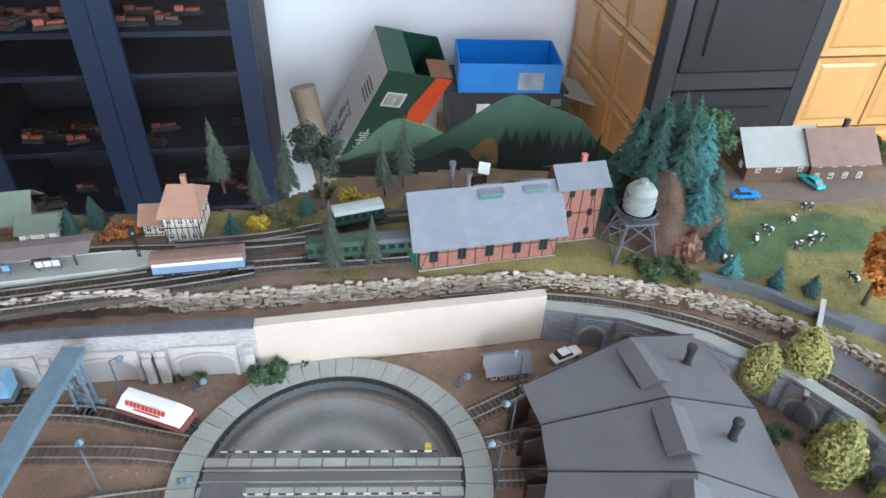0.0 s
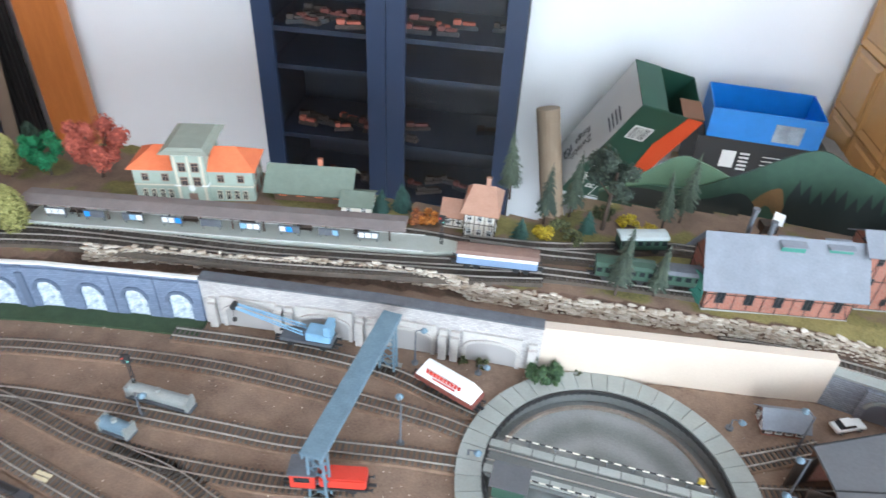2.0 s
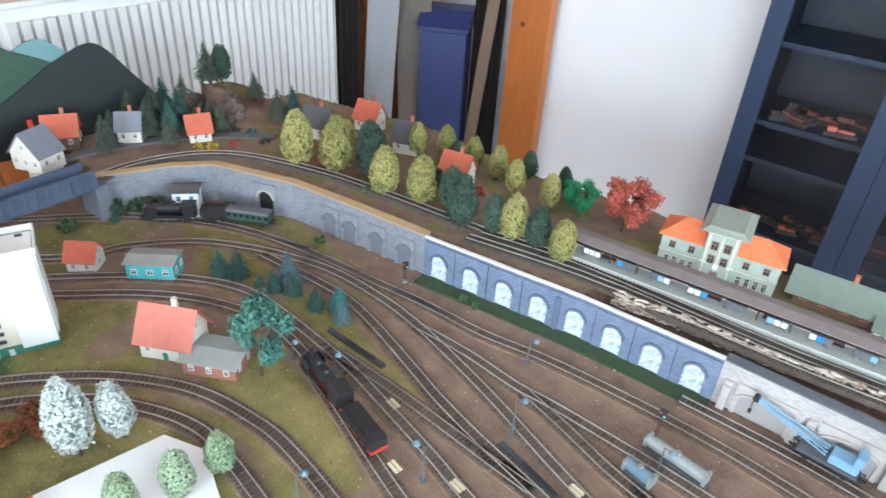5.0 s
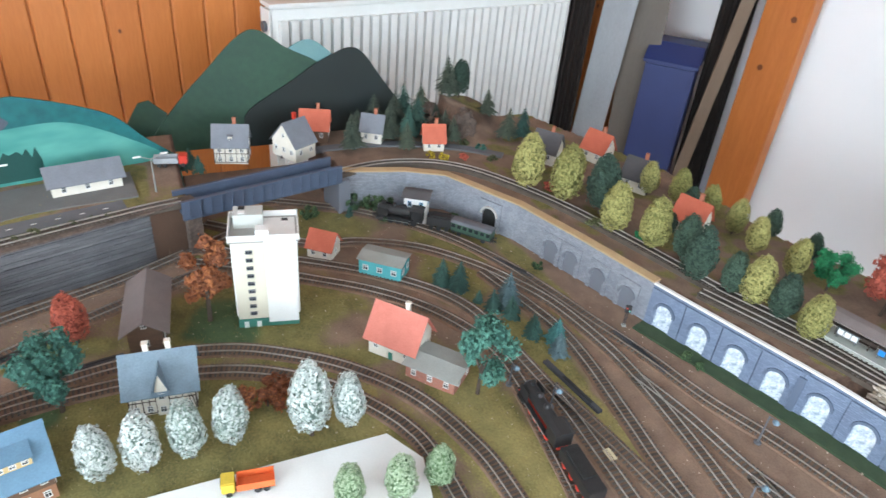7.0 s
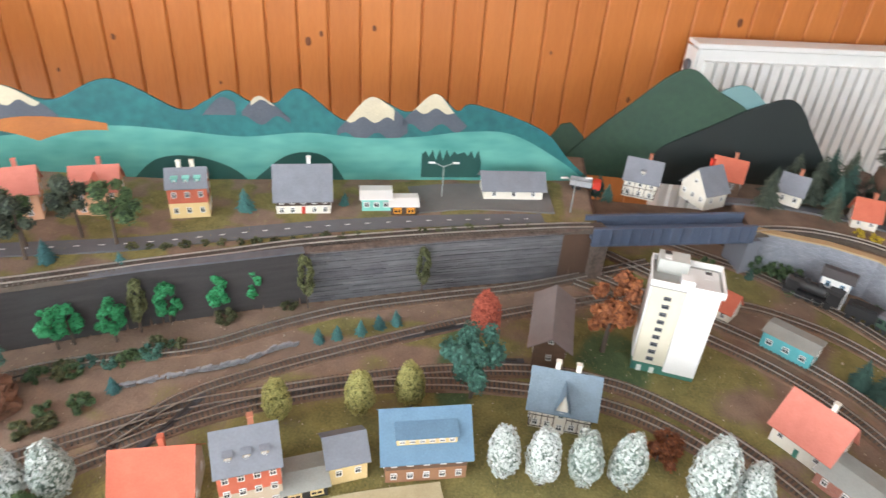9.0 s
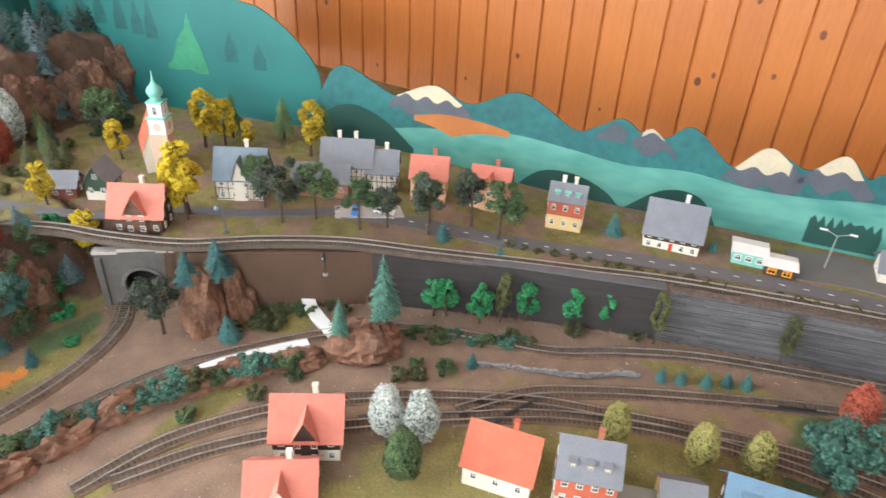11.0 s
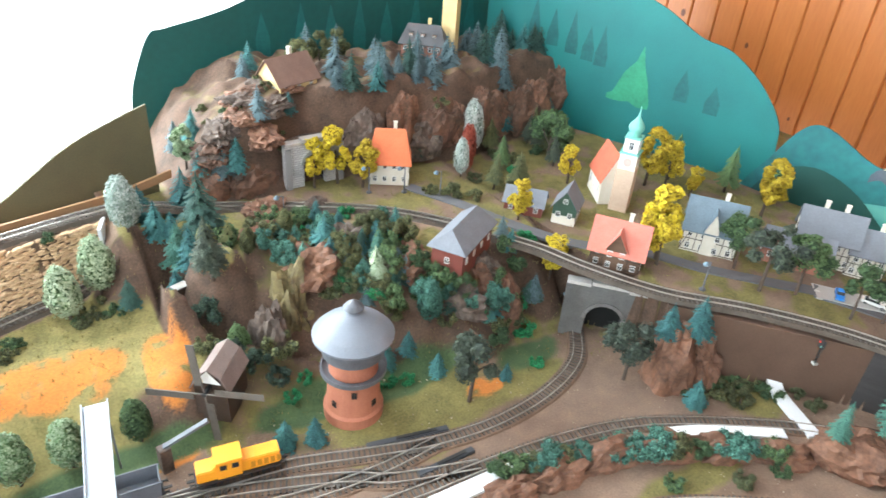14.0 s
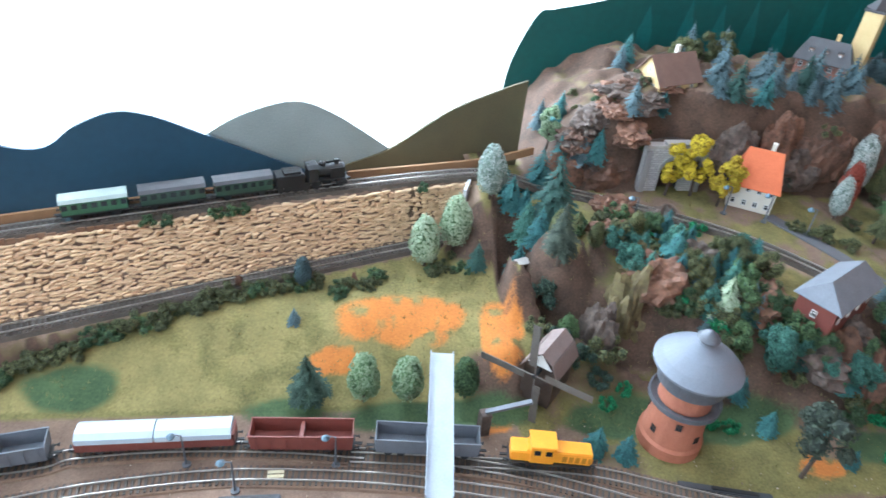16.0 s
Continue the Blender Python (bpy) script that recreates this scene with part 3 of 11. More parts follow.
def wall_run(name, pts, z0, z1, thick, material, label, cap=None, z1b=None):
    """A wall along pts, front on pts and its thickness to the right of the way."""
    holder = thing(name, 0, 0, 0, 0, label, "wall", kind="structure")
    bm = bmesh.new()
    off = offset_line(pts, thick)
    n = len(pts)
    z1b = z1 if z1b is None else z1b
    rows = []
    for i in range(n):
        zt = z1 + (z1b - z1) * i / (n - 1)
        rows.append([bm.verts.new((*pts[i], z0)), bm.verts.new((*pts[i], zt)), bm.verts.new((*off[i], zt)), bm.verts.new((*off[i], z0))])
    for a, b in zip(rows, rows[1:]):
        for k in range(4):
            bm.faces.new((a[k], a[(k + 1) % 4], b[(k + 1) % 4], b[k]))
    bm.faces.new(rows[0])
    bm.faces.new(rows[-1][::-1])
    uv_wall(part("wall_face", bm, material, holder))
    if cap:
        bm = bmesh.new()
        ln = [Vector((*p, z1 + (z1b - z1) * i / (n - 1))) for i, p in enumerate(pts)]
        sweep(bm, ln, [(0.003, 0.0005), (0.003, 0.004), (-thick - 0.002, 0.004), (-thick - 0.002, 0.0005)])
        part("coping", bm, cap, holder)
    return holder


def arch_plate(bm, w, h, aw, spring, rise, depth, x0=0.0, foot=0.0):
    """A plate in the xz plane (front at y=0, back at y=depth), with an arched opening."""
    n = 10
    arc = [(x0 + w / 2 - aw / 2 * math.cos(math.pi * k / n), spring + rise * math.sin(math.pi * k / n)) for k in range(n + 1)]

    def quad(a, b, c, d):
        prism(bm, [(a[0], 0, a[1]), (b[0], 0, b[1]), (c[0], 0, c[1]), (d[0], 0, d[1])], (0, depth, 0))

    quad((x0, foot), (arc[0][0], foot), (arc[0][0], h), (x0, h))
    quad((arc[-1][0], foot), (x0 + w, foot), (x0 + w, h), (arc[-1][0], h))
    for p, q in zip(arc, arc[1:]):
        quad(p, q, (q[0], h), (p[0], h))
    bmesh.ops.remove_doubles(bm, verts=bm.verts, dist=1e-6)


def arch_ring(bm, cx, aw, spring, rise, band, depth, y=0.0):
    """A raised band of stones round an arch, in the xz plane."""
    n = 10
    for k in range(n):
        a, b = math.pi * k / n, math.pi * (k + 0.93) / n
        pin = [(cx - aw / 2 * math.cos(t), spring + rise * math.sin(t)) for t in (a, b)]
        pout = [(cx - (aw / 2 + band) * math.cos(t), spring + (rise + band) * math.sin(t)) for t in (a, b)]
        prism(bm, [(pin[0][0], y, pin[0][1]), (pin[1][0], y, pin[1][1]), (pout[1][0], y, pout[1][1]), (pout[0][0], y, pout[0][1])], (0, -depth, 0))


def on_wall(pts, s):
    """Place and heading at s metres along pts."""
    for a, b in zip(pts, pts[1:]):
        L = math.dist(a, b)
        if s <= L or b == pts[-1]:
            t = s / L
            return a[0] + (b[0] - a[0]) * t, a[1] + (b[1] - a[1]) * t, math.degrees(math.atan2(b[1] - a[1], b[0] - a[0]))
        s -= L


def face_pose(pts, s, z=0.0, front=0.002):
    """Local x along the wall from right to left as one faces it reversed, local -y out of the wall."""
    x, y, a = on_wall(pts, s)
    return pose(x, y, z, 0, 0, a + 180) @ Matrix.Translation((0, -front, 0))


white_run = between(WALL_LINE, (0.16, 0.745), (-0.26, 0.655))
pale_run = between(WALL_LINE, (-0.26, 0.655), (-0.80, 0.565))
blue_run = between(WALL_LINE, (-0.80, 0.565), (-1.37, 0.405))
grey_run = between(WALL_LINE, (-1.37, 0.405), (-1.985, -0.05))
east_run = between(WALL_LINE, (0.72, 0.25), (0.16, 0.745))
wall_run("retaining_wall_east", east_run, -0.005, 0.064, 0.016, GREYWALL, "grey stone retaining wall with blind arches below the ledge", CONCRETE)
wall_run("retaining_wall_cream", white_run, -0.005, 0.092, 0.016, CREAM, "plain cream card retaining wall behind the turntable", None)
wall_run("retaining_wall_pale", pale_run, -0.005, 0.090, 0.016, PALEWALL, "pale brick retaining wall with blind arches and pilasters", IRON)
wall_run("retaining_wall_blue", blue_run, -0.005, 0.090, 0.002, BLUEWALL, "blue grey stone wall with snow-white arched niches", WHITE)
wall_run("retaining_wall_grey", grey_run, -0.005, 0.092, 0.016, GREYWALL, "grey stone wall with blind arches and a tunnel mouth painted dark as shade", mat("bare_wood_edge", (0.5, 0.36, 0.2), (0.36, 0.24, 0.13), 0.8, scale=30))
west_a = between(WALL_LINE, (-1.853, -0.46), (-1.68, -0.95))
west_b = between(WALL_LINE, (-1.68, -0.95), (-1.44, -1.45))
west_c = between(WALL_LINE, (-1.44, -1.45), (-1.21, -1.70))
wall_run("retaining_wall_corner", between(WALL_LINE, (-1.89, -0.37), (-1.853, -0.46)), -0.005, 0.113, 0.018, BROWNWALL, "dark brown wall end beside the girder bridge", ROCKGREY)
slate_wall = wall_run("retaining_wall_slate", west_a, -0.005, 0.113, 0.018, SLATE, "grey slate retaining wall below the street", ROCKGREY)
wall_run("retaining_wall_dark", west_b, -0.005, 0.115, 0.016, DARKWALL, "dark foam retaining wall below the street", IRON, 0.122)
wall_run("retaining_wall_brown", west_c, -0.005, 0.122, 0.016, BROWNWALL, "plain brown card wall over the river culvert", None, 0.135)

# thin slate courses, proud of the wall
for _run, _z1, _holder in ((west_a, 0.113, slate_wall),):
    _L = sum(math.dist(a, b) for a, b in zip(_run, _run[1:]))
    _z = 0.002
    while _z < _z1 - 0.006:
        _h = random.uniform(0.004, 0.0065)
        bm = bmesh.new()
        _s = 0.0
        while _s < _L - 0.03:
            _l = min(random.uniform(0.05, 0.16), _L - _s)
            x0, y0, a0 = on_wall(_run, _s)
            x1, y1, a1 = on_wall(_run, _s + _l - 0.001)
            dp = random.uniform(0.0015, 0.0045)
            nx_, ny_ = -(y1 - y0), (x1 - x0)
            k = dp / math.hypot(nx_, ny_)
            prism(bm, [(x0, y0, _z), (x1, y1, _z + random.uniform(-0.0005, 0.0005)), (x1, y1, _z + _h - 0.0008), (x0, y0, _z + _h - 0.001)], (nx_ * k, ny_ * k, 0))
            _s += _l
        part("slate_course", bm, SLATE, _holder)
        _z += _h


# ---- track ----
TRACK_NO = [0]


def track(pts, z=0.004, label="model railway track on brown ballast", bed=BALLAST, dull=False, group="tracks", bedw=0.021):
    line = smooth_line([(p[0], p[1], p[2] if len(p) > 2 else z) for p in pts], 0.012)
    holder = thing("track", 0, 0, 0, 0, label, "railway track", group)
    bm = bmesh.new()
    sweep(bm, line, [(bedw, -0.008), (bedw * 0.82, -0.001), (-bedw * 0.82, -0.001), (-bedw, -0.008)])
    part("ballast_bed", bm, bed, holder)
    # sleepers
    verts, faces = [], []
    cum = 0.0
    for a, b in zip(line, line[1:]):
        d = b - a
        L = d.length
        d = d / L
        n = Vector((-d.y, d.x, 0)).normalized()
        while cum < L:
            c = a + d * cum
            w, l2, h = 0.0016, 0.0148, 0.0013
            k = len(verts)
            for u in (-0.0012, h):
                for sx, sy in ((-1, -1), (1, -1), (1, 1), (-1, 1)):
                    verts.append(c + d * (w * sx) + n * (l2 * sy) + Vector((0, 0, u)))
            for f in ((4, 5, 6, 7), (0, 1, 5, 4), (1, 2, 6, 5), (2, 3, 7, 6), (3, 0, 4, 7)):
                faces.append([k + i for i in f])
            cum += 0.0082
        cum -= L
    me = bpy.data.meshes.new("sleeper_row")
    me.from_pydata(verts, [], faces)
    me.materials.append(SLEEPER)
    ob = new("sleeper_row", me)
    ob.parent = holder
    tagged(ob, kind="stuff")
    for s in (-1, 1):
        bm = bmesh.new()
        o = 0.00825 * s
        sweep(bm, line, [(o + 0.0008, 0.001), (o + 0.0007, 0.0036), (o - 0.0007, 0.0036), (o - 0.0007, 0.001)])
        part("rail", bm, DULLSTEEL if dull else STEEL, holder)
    return line


DULLSTEEL = mat("dull_rail", (0.42, 0.36, 0.31), (0.22, 0.17, 0.14), 0.5, 0.5, 30, 200, 0.05)
TT = (-0.127, 0.477)
track([(-0.83, 0.52), (-0.70, 0.545), (-0.595, 0.56), (-0.48, 0.565), (-0.40, 0.553), (-0.325, 0.54)])
track([(-2.1, -0.3), (-2.0, -0.1), (-1.92, 0.02), (-1.80, 0.14), (-1.66, 0.22), (-1.52, 0.27), (-1.407, 0.302), (-1.274, 0.341), (-1.154, 0.368), (-1.031, 0.412), (-0.86, 0.455), (-0.709, 0.482), (-0.53, 0.497), (-0.395, 0.503), (-0.315, 0.498)], dull=True)
track([(-1.24, 0.286), (-1.13, 0.308), (-1.019, 0.32), (-0.95, 0.336), (-0.80, 0.362), (-0.664, 0.381), (-0.55, 0.397), (-0.41, 0.43), (-0.325, 0.447)])
track([(-1.0, 0.322), (-0.92, 0.317), (-0.82, 0.306), (-0.75, 0.304), (-0.665, 0.297), (-0.60, 0.281), (-0.45, 0.25)], dull=True)
track([(-0.77, 0.305), (-0.69, 0.310), (-0.545, 0.334), (-0.44, 0.365)], dull=True)
track([(-1.98, -0.35), (-1.84, -0.16), (-1.81, -0.04), (-1.75, 0.075), (-1.66, 0.16), (-1.571, 0.215), (-1.472, 0.258), (-1.34, 0.282), (-1.24, 0.286), (-1.14, 0.28), (-1.02, 0.268), (-0.87, 0.246), (-0.75, 0.231), (-0.6, 0.215), (-0.3, 0.19)])
track([(-1.62, 0.17), (-1.545, 0.19), (-1.473, 0.21), (-1.393, 0.225), (-1.30, 0.224), (-1.15, 0.207), (-1.08, 0.198), (-0.98, 0.192), (-0.85, 0.19), (-0.6, 0.18), (-0.3, 0.165)])
track([(-1.27, 0.126), (-1.215, 0.137), (-1.108, 0.155), (-1.01, 0.168), (-0.93, 0.178), (-0.86, 0.188)], dull=True)
track([(-1.88, -0.38), (-1.82, -0.27), (-1.75, -0.15), (-1.68, -0.05), (-1.60, 0.035), (-1.52, 0.085), (-1.437, 0.103), (-1.317, 0.116), (-1.22, 0.123), (-1.14, 0.121), (-1.06, 0.118), (-0.98, 0.114), (-0.91, 0.108), (-0.6, 0.09), (-0.3, 0.08)])
track([(-1.84, -0.42), (-1.78, -0.3), (-1.70, -0.18), (-1.63, -0.08), (-1.55, 0.0), (-1.46, 0.055), (-1.38, 0.078), (-1.30, 0.08), (-1.242, 0.072), (-1.123, 0.055), (-1.03, 0.042), (-0.965, 0.034), (-0.8, 0.015), (-0.6, -0.01)])
# loops to the west
track([(-0.84, -1.50), (-0.97, -1.475), (-1.09, -1.41), (-1.20, -1.32), (-1.30, -1.195), (-1.385, -1.06), (-1.44, -0.93), (-1.49, -0.80), (-1.525, -0.69), (-1.55, -0.56), (-1.555, -0.46), (-1.535, -0.36), (-1.495, -0.28), (-1.43, -0.19), (-1.33, -0.105), (-1.22, -0.06), (-1.12, -0.042), (-0.9, -0.04)])
track([(-0.88, -1.47), (-0.99, -1.415), (-1.09, -1.34), (-1.18, -1.25), (-1.28, -1.14), (-1.38, -1.01), (-1.455, -0.85), (-1.495, -0.69), (-1.505, -0.56), (-1.50, -0.45), (-1.47, -0.34), (-1.41, -0.245), (-1.35, -0.19), (-1.27, -0.14), (-1.18, -0.12), (-0.95, -0.115)])
track([(-1.29, -1.15), (-1.40, -1.075), (-1.48, -0.97), (-1.555, -0.85), (-1.645, -0.69), (-1.715, -0.55), (-1.78, -0.40), (-1.83, -0.27)])
track([(-0.45, -1.70), (-0.67, -1.67), (-0.79, -1.66), (-0.94, -1.64), (-1.08, -1.60), (-1.22, -1.52), (-1.33, -1.44), (-1.42, -1.34), (-1.475, -1.22), (-1.525, -1.09), (-1.60, -0.985), (-1.675, -0.86), (-1.74, -0.70), (-1.80, -0.54), (-1.87, -0.40), (-1.95, -0.25)])
track([(-0.2, -1.845), (-0.40, -1.825), (-0.54, -1.805), (-0.66, -1.765), (-0.76, -1.735), (-0.87, -1.722), (-0.99, -1.735), (-1.09, -1.775), (-1.16, -1.85)])
track([(0.7, -1.80), (0.25, -1.845), (0.17, -1.865), (0.05, -1.872), (-0.10, -1.865), (-0.22, -1.85)])
track([(0.7, -1.74), (0.3, -1.78), (0.14, -1.808), (-0.0, -1.822), (-0.11, -1.82), (-0.26, -1.805), (-0.41, -1.775), (-0.55, -1.74), (-0.66, -1.73), (-0.76, -1.735)])
track([(-0.35, -1.83), (-0.46, -1.80), (-0.6, -1.745), (-0.67, -1.705), (-0.79, -1.665)])
# upper lines
track([(-1.32, 0.515), (-1.14, 0.583), (-0.93, 0.629), (-0.742, 0.668), (-0.52, 0.73), (-0.40, 0.765), (-0.29, 0.788), (-0.20, 0.805), (-0.03, 0.835)], 0.092, bed=DARKBAL)
track([(-1.32, 0.475), (-1.14, 0.545), (-1.02, 0.581), (-0.913, 0.604), (-0.73, 0.643), (-0.52, 0.703), (-0.40, 0.738), (-0.29, 0.775)], 0.092, bed=DARKBAL)
track([(-1.2, 0.635), (-0.9, 0.715), (-0.58, 0.80), (-0.43, 0.82), (-0.30, 0.84), (-0.19, 0.862), (-0.03, 0.87)], 0.092, bed=DARKBAL)
track([(-0.43, 0.83), (-0.30, 0.86), (-0.21, 0.895), (-0.10, 0.94), (0.02, 0.96)], 0.092, bed=DARKBAL)
track([(0.0, 0.752), (0.08, 0.765), (0.17, 0.768), (0.28, 0.757), (0.40, 0.722), (0.50, 0.66), (0.575, 0.59), (0.67, 0.45), (0.75, 0.3)], 0.066, bed=DARKBAL)
track([(-1.32, 0.515), (-1.5, 0.465), (-1.7, 0.40), (-1.88, 0.305), (-1.965, 0.22), (-2.0, 0.12), (-2.0, 0.03), (-1.975, -0.065)], 0.094, bed=DARKBAL)
track([(-0.55, -2.36, 0.165), (-0.64, -2.35, 0.152), (-0.77, -2.29, 0.151), (-0.91, -2.205, 0.151), (-1.0, -2.11, 0.151), (-1.055, -2.03, 0.151), (-1.11, -1.94, 0.151), (-1.15, -1.84, 0.15), (-1.22, -1.72, 0.147), (-1.32, -1.62, 0.144), (-1.42, -1.50, 0.138), (-1.50, -1.36, 0.13),
       (-1.58, -1.23, 0.121), (-1.65, -1.09, 0.118), (-1.715, -0.95, 0.118), (-1.80, -0.71, 0.118), (-1.865, -0.49, 0.118), (-1.89, -0.40, 0.116)], bed=DARKBAL)
track([(*p, 0.194) for p in FAR_TRACK] + [(-0.5, -2.36, 0.18), (-0.55, -2.36, 0.166)], bed=DARKBAL)
track([(*p, 0.085) for p in LOW_TRACK], bed=DARKBAL)

# ---- the room ----
# the room's own axes lie 9.7 degrees askew to the first view
ROOM = pose(0, 0, 0, 0, 0, 9.7)
NORTH_V, WEST_U, EAST_U, SOUTH_V, FLOOR_Z, CEIL_Z = 2.34, -2.75, 2.5, -3.2, -0.8, 1.75
WALLWHITE = mat("white_wall", (0.91, 0.92, 0.94), (0.88, 0.89, 0.91), 0.85, scale=8, bump=0.05)
PINE = mat("pine_board", (0.56, 0.192, 0.05), (0.41, 0.12, 0.027), 0.38, scale=14, fine=120, stretch=(3, 3, 0.25), bump=0.05, rand=0.35)


def in_room(ob):
    ob.matrix_world = ROOM @ ob.matrix_world
    return ob


def room():
    hh = CEIL_Z - FLOOR_Z
    bm = bmesh.new()
    box(bm, (WEST_U + EAST_U) / 2, NORTH_V + 0.05, FLOOR_Z, EAST_U - WEST_U + 0.4, 0.1, hh)
    in_room(solid("wall_north", bm, WALLWHITE, "smooth white plastered room wall", "wall", "structure"))
    bm = bmesh.new()
    box(bm, WEST_U - 0.057, -0.4, FLOOR_Z, 0.1, 6.2, hh)
    wall = in_room(solid("wall_west", bm, mat("pine_groove", (0.42, 0.14, 0.035), (0.3, 0.09, 0.02), 0.5, scale=14), "room wall clad in upright varnished pine boards", "wall", "structure"))
    bm = bmesh.new()
    u0, u1, z0, z1 = -1.75, 1.75, -0.35, 1.5
    box(bm, (WEST_U + u0) / 2 - 0.1, SOUTH_V - 0.05, FLOOR_Z, u0 - WEST_U + 0.2, 0.1, hh)
    box(bm, (EAST_U + u1) / 2 + 0.1, SOUTH_V - 0.05, FLOOR_Z, EAST_U - u1 + 0.2, 0.1, hh)
    box(bm, (u0 + u1) / 2, SOUTH_V - 0.05, FLOOR_Z, u1 - u0, 0.1, z0 - FLOOR_Z)
    box(bm, (u0 + u1) / 2, SOUTH_V - 0.05, z1, u1 - u0, 0.1, CEIL_Z - z1)
    in_room(solid("wall_south", bm, WALLWHITE, "white wall with a wide bright window", "wall", "structure"))
    bm = bmesh.new()
    box(bm, EAST_U + 0.05, -0.4, FLOOR_Z, 0.1, 6.2, hh)
    in_room(solid("wall_east", bm, WALLWHITE, "plain white room wall", "wall", "structure"))
    bm = bmesh.new()
    box(bm, -0.2, -0.4, CEIL_Z, 5.8, 6.0, 0.1)
    in_room(solid("ceiling", bm, WALLWHITE, "plain white ceiling", "ceiling", "structure"))
    bm = bmesh.new()
    box(bm, -0.2, -0.4, FLOOR_Z - 0.1, 5.8, 6.0, 0.1)
    in_room(solid("floor", bm, mat("floor_boards", (0.3, 0.19, 0.11), (0.2, 0.12, 0.07), 0.5, scale=6, stretch=(1, 6, 1)), "brown wooden floor", "floor", "structure"))
    # bright overcast sky outside the window
    bm = bmesh.new()
    box(bm, 0.3, SOUTH_V - 1.6, -3, 12, 0.02, 8)
    sky = bpy.data.materials.new("bright_sky")
    sky.use_nodes = True
    e = sky.node_tree.nodes.new("ShaderNodeEmission")
    e.inputs[0].default_value, e.inputs[1].default_value = (0.93, 0.97, 1.0, 1), 2.6
    sky.node_tree.links.new(e.outputs[0], sky.node_tree.nodes["Material Output"].inputs[0])
    in_room(solid("backdrop", bm, sky, "plain bright overcast sky outside the window", "sky", "structure"))
    # pine boards
    v, k = SOUTH_V, 0
    profs = []
    for w in (0.088, 0.094, 0.091):
        bm = bmesh.new()
        prism(bm, [(0, -w / 2, 0), (0.007, -w / 2 + 0.0022, 0), (0.010, -w / 2 + 0.006, 0), (0.010, w / 2 - 0.006, 0), (0.007, w / 2 - 0.0022, 0), (0, w / 2, 0)], (0, 0, hh))
        profs.append((w, mesh_of("pine_board", bm, PINE)))
    knot = mat("pine_knot", (0.22, 0.07, 0.025), (0.1, 0.03, 0.012), 0.4, scale=80, bump=0.02)
    while v < NORTH_V - 0.05:
        w, me = profs[k % 3]
        ob = new("pine_board", me)
        ob.parent = wall
        ob.matrix_parent_inverse = Matrix.Identity(4)
        ob.location = (WEST_U - 0.0095, v + w / 2, FLOOR_Z)
        for j in range(random.choice((1, 2, 2, 3))):
            bm = bmesh.new()
            r = random.uniform(0.004, 0.010)
            lathe(bm, [(r, 0), (r * 0.8, 0.0006)], seg=10)
            kn = new("knot", mesh_of("knot", bm, knot))
            kn.parent = ob
            kn.matrix_local = pose(0.0102, random.uniform(-0.025, 0.025), random.uniform(0.9, 2.2), 0, 90, 0) @ Matrix.Diagonal((1.5, 1, 1, 1))
        v += w - 0.0005
        k += 1


room()

# ---- room furniture ----


def glass_mat():
    m = bpy.data.materials.new("clear_glass")
    m.use_nodes = True
    b = m.node_tree.nodes["Principled BSDF"]
    b.inputs["Transmission Weight"].default_value, b.inputs["Roughness"].default_value, b.inputs["IOR"].default_value = 1.0, 0.02, 1.3
    b.inputs["Base Color"].default_value = (0.8, 0.85, 0.9, 1)
    return m


GLASS = glass_mat()
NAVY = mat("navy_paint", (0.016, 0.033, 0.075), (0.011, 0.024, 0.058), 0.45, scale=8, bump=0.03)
# darker copy of the door navy, painting in the shade inside the cabinet
NAVYSHADE = mat("navy_inside_shade", (0.009, 0.012, 0.022), (0.006, 0.008, 0.015), 0.6, scale=8, bump=0.03)


